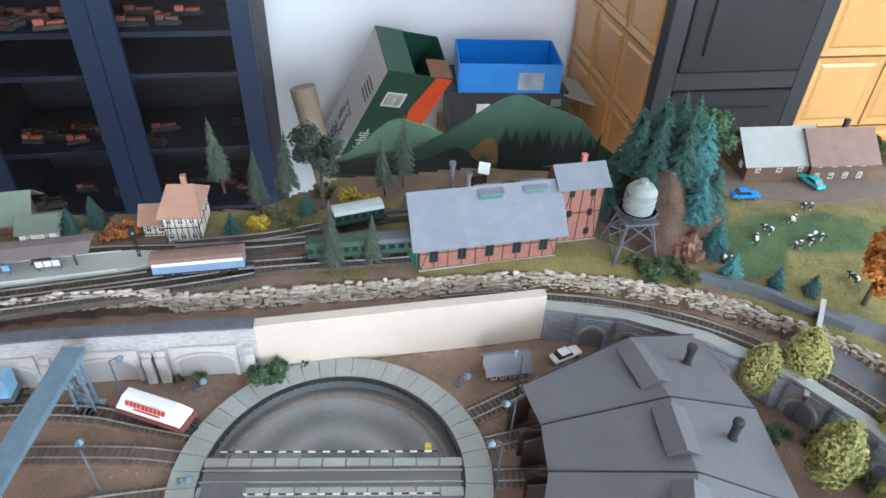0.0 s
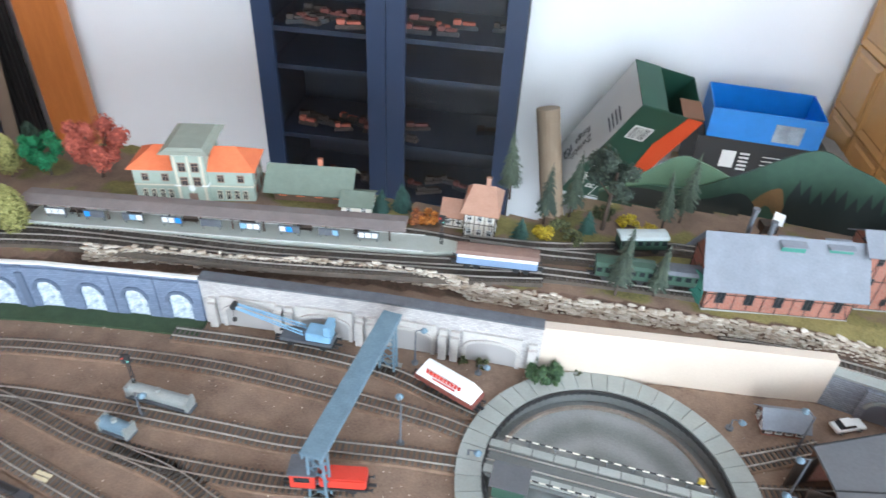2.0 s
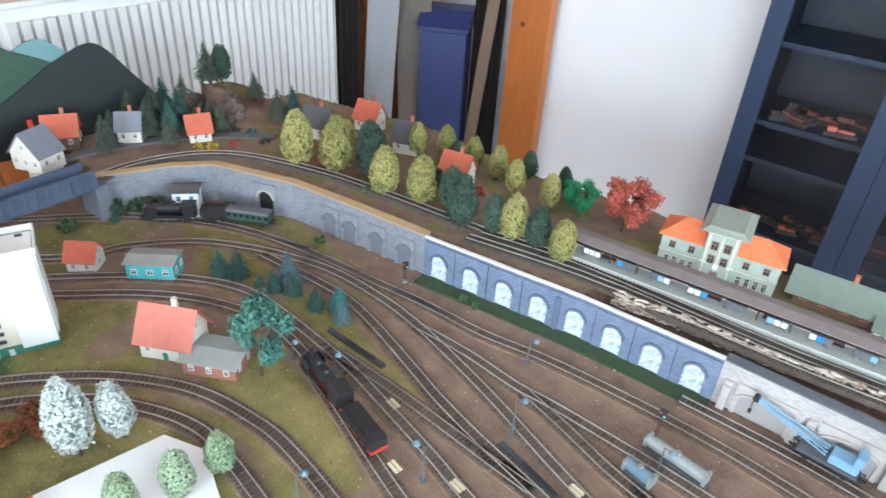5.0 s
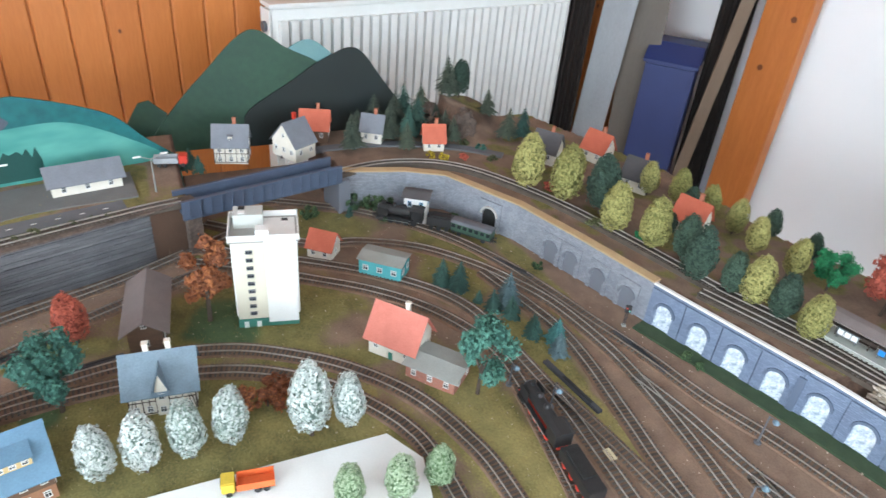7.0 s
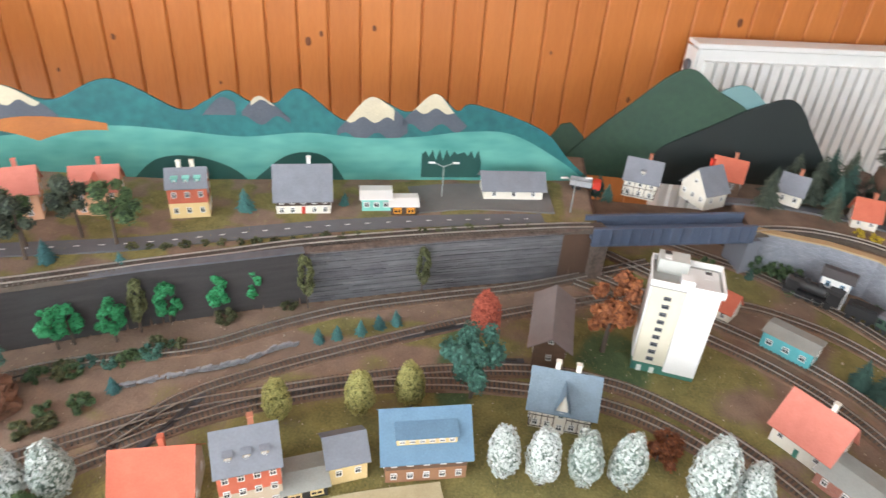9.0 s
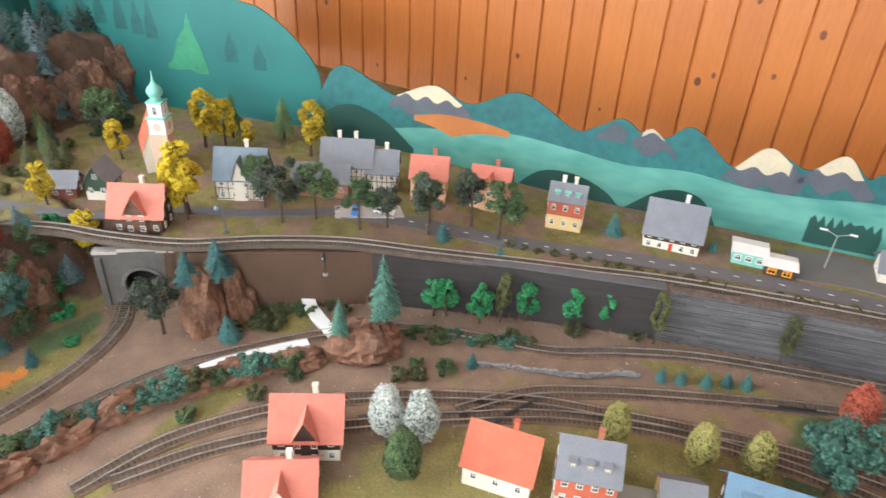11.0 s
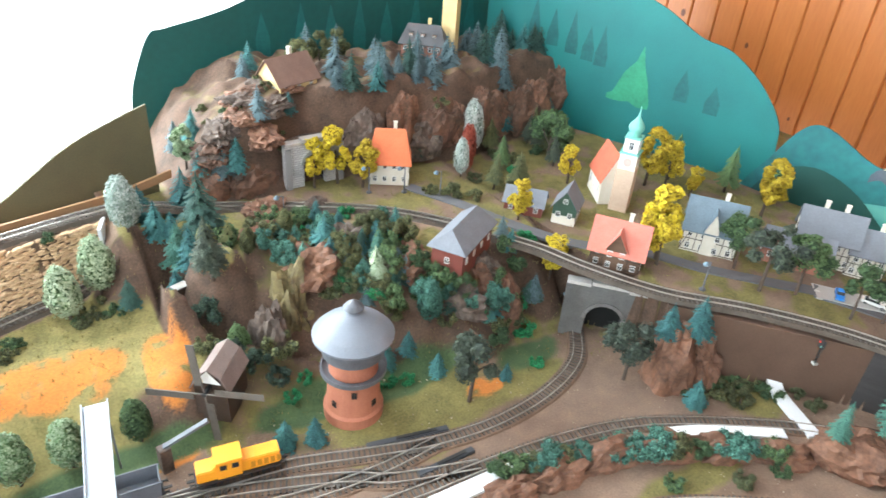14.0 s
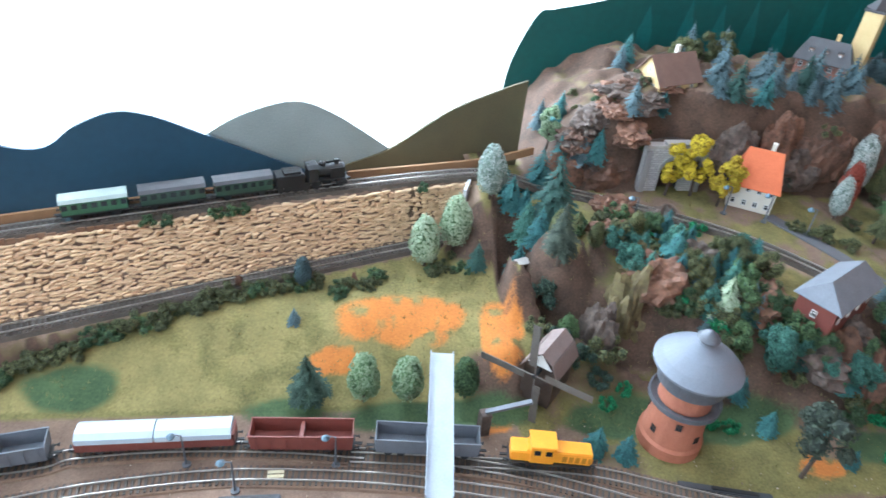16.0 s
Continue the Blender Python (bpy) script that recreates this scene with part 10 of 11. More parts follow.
rock(-0.66, -2.065, 0.0, 0.044, 0.05, 0.165, 10, "mossy rock pillar beside the field", mat("moss_rock", (0.28, 0.23, 0.1), (0.06, 0.04, 0.03), 0.9, scale=18, fine=120, bump=1.0), 15, 0.4)
rock(-0.69, -2.135, 0.03, 0.045, 0.045, 0.15, 80, "mossy rock pillar beside the field", mat("moss_rock", (0.28, 0.23, 0.1), (0.06, 0.04, 0.03), 0.9, scale=18, fine=120, bump=1.0), 17, 0.3)
rock(-0.605, -2.035, 0.0, 0.035, 0.045, 0.125, 30, "dark rock flank beside the field", ROCKGREY, 16, 0.4)
for k_, (x_, y_, s_) in enumerate(((-0.72, -2.08, 0.06), (-0.80, -2.12, 0.05), (-0.87, -2.02, 0.05), (-0.93, -1.93, 0.05), (-0.70, -2.30, 0.05), (-0.80, -2.28, 0.04), (-0.66, -2.20, 0.05), (-1.0, -1.97, 0.04))):
    rock(x_, y_, ground_z(x_, y_) - 0.01, s_, s_ * 0.8, s_ * 0.8, k_ * 40, "brown rock outcrop among the trees", (ROCK, ROCKGREY)[k_ % 2], 30 + k_, 0.45)
CLIFFB = mat("cliff_brown", (0.21, 0.11, 0.072), (0.05, 0.03, 0.022), 0.85, spread=0.42, scale=24, fine=120, bump=1.0)
for k_ in range(21):
    x_ = -0.625 - k_ * 0.05
    if abs(x_ + 0.845) < 0.085:
        continue
    y_ = -2.405 - 0.012 * math.sin(k_ * 1.7) - 0.08 * min(1, max(0, (-1.2 - x_) / 0.4))
    rock(x_, y_, 0.19 - 0.055 * max(0, 1 - k_ / 4) + 0.02 * math.sin(k_ * 2.9), 0.06 + 0.012 * math.sin(k_ * 4.1), 0.034, 0.085 + 0.018 * math.sin(k_ * 2.3), 12 * math.sin(k_ * 3.7), "dark brown cliff rock of the great hill", (ROCK, ROCKGREY, CLIFFB)[k_ % 3], 50 + k_, 0.3)
_rk = random.Random(21)
for k_ in range(24):
    x_, y_ = _rk.uniform(-0.82, -0.60), _rk.uniform(-2.52, -2.39)
    if abs(x_ + 0.845) < 0.09 and y_ > -2.41:
        continue
    s_ = _rk.uniform(0.018, 0.04)
    rock(x_, y_, ground_z(x_, y_) - 0.004, s_ * 1.3, s_, s_ * _rk.uniform(0.4, 0.8), _rk.uniform(0, 180), "dark brown rock outcrop on the great hill", (ROCKGREY, CLIFFB, ROCK)[k_ % 3], 120 + k_, 0.42)
rock(0.375, 0.90, 0.095, 0.035, 0.03, 0.06, 20, "reddish rock beside the water tower", ROCK, 70, 0.35)
rock(0.40, 0.86, 0.09, 0.03, 0.028, 0.045, 60, "reddish rock beside the pasture", ROCK, 71, 0.35)
rock(0.35, 0.955, 0.10, 0.05, 0.04, 0.09, 90, "brown rock of the eastern cliff", ROCK, 72, 0.4)
rock(0.40, 0.99, 0.10, 0.05, 0.05, 0.10, 10, "brown rock of the eastern cliff", ROCK, 73, 0.4)
for k_, (x_, y_) in enumerate(((-2.23, 0.30), (-2.19, 0.38), (-2.25, 0.40), (-2.14, 0.34))):
    rock(x_, y_, 0.09, 0.055, 0.045, 0.055, 30 * k_, "brown rock of the corner hill", ROCKGREY, 80 + k_, 0.4)
rock(-0.015, -2.14, 0.075, 0.008, 0.008, 0.03, 0, "small reddish standing stone by the lower line", ROCK, 90, 0.3)
rock(-0.205, -2.15, 0.075, 0.006, 0.006, 0.026, 0, "small reddish standing stone by the lower line", ROCK, 91, 0.3)
MILK = mat("white_water", (0.8, 0.82, 0.84), (0.7, 0.73, 0.76), 0.3, scale=20, bump=0.1)
_t = thing("river", 0, 0, 0, 0, "white plaster stream running out below the brown wall", "river", kind="structure")
bm = bmesh.new()
sweep(bm, smooth_line([(-1.365, -1.56, 0.03), (-1.345, -1.53, 0.012), (-1.325, -1.475, 0.006), (-1.31, -1.435, 0.005)], 0.01), [(0.013, -0.006), (0.013, 0.001), (-0.013, 0.001), (-0.013, -0.006)])
sweep(bm, smooth_line([(-1.27, -1.465, 0.004), (-1.17, -1.53, 0.004), (-1.08, -1.572, 0.004)], 0.01), [(0.011, -0.004), (0.011, 0.002), (-0.011, 0.002), (-0.011, -0.004)])
sweep(bm, smooth_line([(-0.84, -1.632, 0.004), (-0.74, -1.638, 0.004), (-0.6, -1.645, 0.004)], 0.01), [(0.013, -0.004), (0.013, 0.002), (-0.013, 0.002), (-0.013, -0.004)])
part("water", bm, MILK, _t)
# no opening here: a solid block coloured as the culvert's shade
_t = thing("culvert", -1.375, -1.545, 0.0, 125, "near-black block painted as the shaded culvert mouth in the brown wall", "culvert")
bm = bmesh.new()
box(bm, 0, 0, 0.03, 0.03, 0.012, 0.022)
part("mouth", bm, TUNSHADE, _t)
_t = thing("plaster_edge", -0.415, -2.325, 0.075, 70, "white plaster edge of the stone slope", "plaster edge")
bm = bmesh.new()
prism(bm, [(-0.03, 0, 0), (0.03, 0, 0), (0.035, 0, 0.11), (-0.015, 0, 0.115)], (0, 0.006, 0))
part("panel", bm, mat("plaster_edge", (0.65, 0.66, 0.68), (0.5, 0.51, 0.53), 0.8, scale=40), _t)

rubble("low_stone_wall", along_line([(-1.405, -1.19), (-1.423, -1.155), (-1.462, -1.078), (-1.497, -1.013), (-1.538, -0.967), (-1.56, -0.93)], 0.009, 0.0, 0.012, 0.004, 0.002), 0, 0.009, mat("grey_field_stone", (0.33, 0.34, 0.36), (0.13, 0.13, 0.14), 0.9, scale=90, fine=500, bump=0.5, rand=1.0, spread=0.8), "low wall of grey field stones between two lines")
ribbon("town_pavement", [(-1.09, -1.02), (-1.15, -0.90), (-1.21, -0.77), (-1.25, -0.64)], 0.10, 0.001, mat("sand_paving", (0.5, 0.42, 0.26), (0.36, 0.29, 0.17), 0.9, scale=45), "pale sandy forecourt before the town houses", "pavement")

# ---- rolling stock ----


def wheelset(t, xs, z=0.0):
    for x in xs:
        bm = bmesh.new()
        for s in (-1, 1):
            rod(bm, (x, s * 0.0075, z + 0.006), (x, s * 0.0095, z + 0.006), 0.006, seg=14)
        rod(bm, (x, -0.008, z + 0.006), (x, 0.008, z + 0.006), 0.0012)
        part("wheelset", bm, BLACK, t)


def buffers(t, L, z=0.012):
    for s in (-1, 1):
        for k in (-1, 1):
            bm = bmesh.new()
            rod(bm, (s * L / 2, k * 0.010, z), (s * (L / 2 + 0.006), k * 0.010, z), 0.0013)
            rod(bm, (s * (L / 2 + 0.005), k * 0.010, z), (s * (L / 2 + 0.0062), k * 0.010, z), 0.0028, seg=10)
            part("buffer", bm, BLACK, t)
        bm = bmesh.new()
        box(bm, s * (L / 2 + 0.005), 0, z - 0.004, 0.010, 0.004, 0.002)
        part("coupling", bm, BLACK, t)


def at_track(x, y, z, ang, name, label, cat, group=""):
    return thing(name, x, y, z + 0.0036, ang, label, cat, group)


def chassis(t, L, m=BLACK):
    bm = bmesh.new()
    box(bm, 0, 0, 0.009, L, 0.024, 0.004)
    box(bm, 0, 0, 0.005, L * 0.55, 0.014, 0.004)
    part("chassis", bm, m, t, bevel=0.0005)
    wheelset(t, (-L * 0.36, -L * 0.24, L * 0.24, L * 0.36) if L > 0.13 else (-L * 0.3, L * 0.3))
    buffers(t, L)


def hopper(x, y, ang, L, m, label):
    t = at_track(x, y, 0.004, ang, "hopper_wagon", label, "goods wagon", "freight train")
    chassis(t, L)
    bm = bmesh.new()
    w, h = 0.032, 0.026
    for s in (-1, 1):
        prism(bm, [(-L / 2 + 0.004, s * w / 2, 0.0135), (L / 2 - 0.004, s * w / 2, 0.0135), (L / 2 - 0.002, s * (w / 2 + 0.001), 0.0135 + h), (-L / 2 + 0.002, s * (w / 2 + 0.001), 0.0135 + h)], (0, -s * 0.0014, 0))
        prism(bm, [(s * (L / 2 - 0.004), -w / 2, 0.0135), (s * (L / 2 - 0.004), w / 2, 0.0135), (s * (L / 2 - 0.002), w / 2, 0.0135 + h), (s * (L / 2 - 0.002), -w / 2, 0.0135 + h)], (-s * 0.0014, 0, 0))
    box(bm, 0, 0, 0.0138, L - 0.01, w - 0.002, 0.003)
    box(bm, 0, 0, 0.0138, 0.005, w - 0.002, h - 0.004)
    part("body", bm, m, t)
    for k in range(7):
        for s in (-1, 1):
            bm = bmesh.new()
            box(bm, -L * 0.42 + k * L * 0.14, s * (w / 2 + 0.001), 0.0135, 0.0015, 0.001, h)
            part("rib", bm, m, t)
    bm = bmesh.new()
    for s in (-1, 1):
        box(bm, 0, s * (w / 2 + 0.0005), 0.0135 + h, L - 0.003, 0.002, 0.0014)
    part("top_edge", bm, m, t)
    return t


def yellow_loco(x, y, ang):
    t = at_track(x, y, 0.004, ang, "shunting_locomotive", "orange yellow diesel shunting locomotive", "locomotive", "freight train")
    L = 0.118
    chassis(t, L)
    bm = bmesh.new()
    box(bm, 0.012, 0, 0.0135, L * 0.78, 0.024, 0.022)
    part("bonnet", bm, ORANGEP, t, bevel=0.0015)
    bm = bmesh.new()
    box(bm, -0.042, 0, 0.0135, 0.028, 0.027, 0.019)
    part("rear_bonnet", bm, ORANGEP, t, bevel=0.0015)
    bm = bmesh.new()
    box(bm, -0.012, 0, 0.0135, 0.034, 0.031, 0.031)
    c = part("cab", bm, ORANGEP, t, bevel=0.001)
    bm = bmesh.new()
    box(bm, -0.012, 0, 0.0448, 0.038, 0.033, 0.002)
    part("cab_roof", bm, ORANGEP, c, bevel=0.0008)
    for s in (-1, 1):
        for dx in (-0.008, 0.008):
            bm = bmesh.new()
            box(bm, -0.012 + dx, s * 0.0158, 0.031, 0.009, 0.0006, 0.009)
            part("cab_window", bm, GLASSDARK, c)
        bm = bmesh.new()
        for k in range(5):
            box(bm, 0.02 + k * 0.009, s * 0.0122, 0.018, 0.006, 0.0006, 0.011)
        part("louvre", bm, mat("orange_dark", (0.6, 0.25, 0.02)), t)
        bm = bmesh.new()
        box(bm, 0, s * 0.0155, 0.0125, L - 0.004, 0.004, 0.0016)
        part("running_board", bm, BLACK, t)


def slide_wagon(x, y, ang):
    t = at_track(x, y, 0.004, ang, "sliding_roof_wagon", "long wagon with white cover and red brown sides", "goods wagon", "freight train")
    L = 0.208
    chassis(t, L)
    bm = bmesh.new()
    box(bm, 0, 0, 0.0135, L - 0.004, 0.031, 0.015)
    part("lower_body", bm, REDBROWN, t, bevel=0.0008)
    for s in (-1, 1):
        bm = bmesh.new()
        x0, x1 = s * 0.001, s * (L / 2 - 0.005)
        prism(bm, [(x0, -0.0162, 0.0287), (x0, 0.0162, 0.0287), (x0, 0.0165, 0.038), (x0, 0.009, 0.0435), (x0, -0.009, 0.0435), (x0, -0.0165, 0.038)], (x1 - x0, 0, 0))
        part("cover", bm, mat("wagon_white", (0.52, 0.6, 0.67), (0.42, 0.5, 0.57), 0.4, scale=40), t)
    for k in range(9):
        bm = bmesh.new()
        box(bm, -0.094 + k * 0.0235, -0.0158, 0.0137, 0.0012, 0.0008, 0.0145)
        part("rib", bm, REDBROWN, t)
    bm = bmesh.new()
    box(bm, L / 2 - 0.004, 0, 0.0137, 0.006, 0.026, 0.02)
    part("end_platform", bm, REDBROWN, t)


def steam_loco(x, y, z, ang, L=0.245, group="", red=True):
    t = at_track(x, y, z, ang, "steam_locomotive", "black steam locomotive with tender" + (" and red wheels" if red else ""), "locomotive", group)
    R_ = REDP if red else BLACK
    le = L * 0.58
    x0 = L / 2
    bm = bmesh.new()
    box(bm, x0 - le / 2, 0, 0.011, le - 0.006, 0.018, 0.005)
    part("frame", bm, R_, t)
    bm = bmesh.new()
    lx0, lx1 = x0 - le * 0.72, x0 - 0.008
    rod(bm, (lx0, 0, 0.030), (lx1, 0, 0.030), 0.0115, seg=20)
    part("boiler", bm, BLACK, t, smooth=False)
    bm = bmesh.new()
    rod(bm, (lx1, 0, 0.030), (lx1 + 0.003, 0, 0.030), 0.0105, seg=20)
    part("smokebox_door", bm, IRON, t)
    bm = bmesh.new()
    lathe(bm, [(0.0035, 0.040), (0.0035, 0.048), (0.0042, 0.049)], lx1 - 0.010, 0, 12)
    part("chimney", bm, BLACK, t)
    for dx in (0.035, 0.06):
        bm = bmesh.new()
        lathe(bm, [(0.006, 0.038), (0.0058, 0.044), (0.004, 0.047), (0.001, 0.048)], lx1 - dx, 0, 12)
        part("dome", bm, BLACK, t)
    bm = bmesh.new()
    cx = x0 - le * 0.86
    box(bm, cx, 0, 0.016, le * 0.22, 0.031, 0.026)
    cab = part("cab", bm, BLACK, t, bevel=0.0006)
    bm = bmesh.new()
    prism(bm, [(cx - le * 0.13, -0.0165, 0.0422), (cx - le * 0.13, 0.0165, 0.0422), (cx - le * 0.13, 0.009, 0.0465), (cx - le * 0.13, -0.009, 0.0465)], (le * 0.26, 0, 0))
    part("cab_roof", bm, BLACK, cab)
    for s in (-1, 1):
        bm = bmesh.new()
        box(bm, x0 - le * 0.42, s * 0.014, 0.018, le * 0.78, 0.007, 0.0012)
        part("running_board", bm, BLACK, t)
        bm = bmesh.new()
        box(bm, lx1 - 0.012, s * 0.0145, 0.019, 0.026, 0.001, 0.02)
        part("smoke_deflector", bm, BLACK, t)
        bm = bmesh.new()
        rod(bm, (x0 - 0.022, s * 0.013, 0.0105), (x0 - 0.004, s * 0.013, 0.0105), 0.0048, seg=12)
        part("cylinder", bm, BLACK, t)
        bm = bmesh.new()
        bar(bm, (x0 - 0.022, s * 0.0125, 0.008), (x0 - le * 0.7, s * 0.0125, 0.008), 0.0012)
        part("coupling_rod", bm, SILVER, t)
        for k in range(4):
            bm = bmesh.new()
            wx = x0 - 0.038 - k * 0.0185
            rod(bm, (wx, s * 0.008, 0.0082), (wx, s * 0.0105, 0.0082), 0.0085, seg=18)
            part("driving_wheel", bm, R_, t)
        bm = bmesh.new()
        rod(bm, (x0 - 0.012, s * 0.008, 0.0055), (x0 - 0.012, s * 0.010, 0.0055), 0.0055, seg=14)
        part("pilot_wheel", bm, R_, t)
        bm = bmesh.new()
        rod(bm, (x0, s * 0.010, 0.015), (x0 + 0.005, s * 0.010, 0.015), 0.0025, seg=10)
        part("buffer", bm, BLACK, t)
    bm = bmesh.new()
    box(bm, x0 - 0.001, 0, 0.012, 0.002, 0.028, 0.006)
    part("buffer_beam", bm, R_, t)
    lt = L * 0.38
    tx = -L / 2 + lt / 2
    bm = bmesh.new()
    box(bm, tx, 0, 0.014, lt, 0.029, 0.020)
    td = part("tender", bm, BLACK, t, bevel=0.001)
    bm = bmesh.new()
    box(bm, tx + lt * 0.08, 0, 0.0342, lt * 0.6, 0.022, 0.004)
    part("coal", bm, mat("coal", (0.02, 0.02, 0.02), (0.006, 0.006, 0.006), 0.6, scale=200, bump=1.0), td)
    bm = bmesh.new()
    box(bm, tx, 0, 0.010, lt, 0.02, 0.004)
    box(bm, -L / 2 - 0.001, 0, 0.011, 0.002, 0.028, 0.005)
    part("tender_frame", bm, R_, td)
    for k in range(4):
        bm = bmesh.new()
        wx = tx - lt * 0.36 + k * lt * 0.24
        for s in (-1, 1):
            rod(bm, (wx, s * 0.008, 0.0058), (wx, s * 0.010, 0.0058), 0.0058, seg=14)
        part("tender_wheel", bm, R_, td)
    return t


def coach(x, y, z, ang, L, side_m, roof_m, label, group="", stripe=None):
    t = at_track(x, y, z, ang, "passenger_coach", label, "railway coach", group)
    chassis(t, L)
    bm = bmesh.new()
    box(bm, 0, 0, 0.0132, L - 0.003, 0.030, 0.020)
    part("body", bm, side_m, t, bevel=0.0006)
    bm = bmesh.new()
    prism(bm, [(-L / 2, -0.0165, 0.0334), (-L / 2, 0.0165, 0.0334), (-L / 2, 0.012, 0.038), (-L / 2, 0.0, 0.0395), (-L / 2, -0.012, 0.038)], (L, 0, 0))
    part("roof", bm, roof_m, t)
    if stripe:
        bm = bmesh.new()
        for s in (-1, 1):
            box(bm, 0, s * 0.0152, 0.027, L - 0.006, 0.0008, 0.006)
        part("stripe", bm, stripe, t)
    else:
        n = int(L / 0.013)
        for k in range(n):
            for s in (-1, 1):
                bm = bmesh.new()
                box(bm, -L / 2 + (k + 0.5) * L / n, s * 0.0152, 0.022, L / n * 0.6, 0.0006, 0.008)
                part("coach_window", bm, GLASSDARK, t)
    return t


WGREY = mat("wagon_grey", (0.16, 0.175, 0.2), (0.11, 0.12, 0.14), 0.6, scale=60)
hopper(0.252, -1.85, 190, 0.125, WGREY, "grey open hopper wagon")
slide_wagon(0.060, -1.872, 181)
hopper(-0.134, -1.864, 177, 0.145, REDBROWN, "red brown open hopper wagon")
hopper(-0.307, -1.848, 174, 0.150, WGREY, "grey open hopper wagon under the loading chute")
yellow_loco(-0.478, -1.823, 171)
steam_loco(-1.150, 0.060, 0.004, 176, 0.225)
steam_loco(-1.835, 0.105, 0.004, 235, 0.20, red=False)
coach(-1.745, 0.205, 0.004, 40, 0.10, DKGREEN, IRON, "short dark green coach before the tunnel", "")
steam_loco(-0.13, -2.27, 0.194, 198, 0.125, "upper train", red=False)
coach(-0.02, -2.236, 0.194, 18.5, 0.095, DKGREEN, ROOFDARK, "green passenger coach with a dark roof", "upper train")
coach(0.085, -2.203, 0.194, 18.5, 0.10, DKGREEN, ROOFDARK, "green passenger coach with a dark roof", "upper train")
coach(0.192, -2.168, 0.194, 18.5, 0.095, mat("bright_coach_green", (0.05, 0.16, 0.08)), mat("pale_roof", (0.42, 0.5, 0.46)), "green passenger coach with a pale roof", "upper train")
coach(-0.365, 0.764, 0.092, 12, 0.135, mat("wagon_blue", (0.2, 0.28, 0.42), (0.15, 0.22, 0.34), 0.5, scale=50), mat("brown_roof", (0.16, 0.085, 0.06), (0.1, 0.05, 0.04), 0.7, scale=50), "blue and white covered wagon with a brown roof", "", WHITE)
coach(-0.165, 0.812, 0.092, 10, 0.095, DKGREEN, DKGREEN, "dark green passenger coach before the shed", "shed train")
coach(-0.068, 0.83, 0.092, 12, 0.075, DKGREEN, IRON, "dark green coach at the shed gate", "shed train")
coach(-0.145, 0.905, 0.092, 22, 0.085, DKGREEN, mat("tank_pale", (0.5, 0.56, 0.56)), "dark green tank car with a pale top", "")


def tent_wagon():
    t = at_track(-0.375, 0.555, 0.004, -17, "covered_wagon", "red brown wagon under a white tent cover with red lettering", "goods wagon")
    L = 0.105
    chassis(t, L)
    bm = bmesh.new()
    box(bm, 0, 0, 0.0135, L, 0.033, 0.009)
    part("body", bm, REDBROWN, t, bevel=0.0006)
    bm = bmesh.new()
    a = [bm.verts.new(p) for p in ((-L / 2 + 0.002, -0.0165, 0.0228), (L / 2 - 0.002, -0.0165, 0.0228), (L / 2 - 0.002, 0.0165, 0.0228), (-L / 2 + 0.002, 0.0165, 0.0228))]
    b = [bm.verts.new(p) for p in ((-L / 2 + 0.012, -0.0065, 0.044), (L / 2 - 0.014, -0.0065, 0.044), (L / 2 - 0.014, 0.0065, 0.044), (-L / 2 + 0.012, 0.0065, 0.044))]
    bm.faces.new(b)
    bm.faces.new(a[::-1])
    for i in range(4):
        bm.faces.new((a[i], a[(i + 1) % 4], b[(i + 1) % 4], b[i]))
    part("tent_cover", bm, WHITE, t, bevel=0.001)
    bm = bmesh.new()
    for k in range(10):
        box(bm, -0.03 + k * 0.0062, -0.0128, 0.0345, 0.0045, 0.001, 0.006, 0, -25)
    box(bm, 0.0, -0.0148, 0.0298, 0.04, 0.0008, 0.0018, 0, -25)
    part("red_lettering", bm, REDP, t)


tent_wagon()


def red_shunter():
    t = at_track(-0.468, 0.352, 0.004, 16, "shunting_locomotive", "small red diesel shunting locomotive under the gantry", "locomotive")
    L = 0.10
    chassis(t, L)
    bm = bmesh.new()
    box(bm, 0.018, 0, 0.0135, L * 0.6, 0.024, 0.018)
    part("bonnet", bm, REDP, t, bevel=0.002)
    bm = bmesh.new()
    box(bm, -0.032, 0, 0.0135, 0.032, 0.029, 0.026)
    c = part("cab", bm, REDP, t, bevel=0.001)
    bm = bmesh.new()
    box(bm, -0.032, 0, 0.0397, 0.037, 0.032, 0.0025)
    part("cab_roof", bm, IRON, c, bevel=0.0008)
    for s in (-1, 1):
        bm = bmesh.new()
        box(bm, -0.032, s * 0.0148, 0.027, 0.02, 0.0006, 0.009)
        part("cab_window", bm, GLASSDARK, c)


red_shunter()


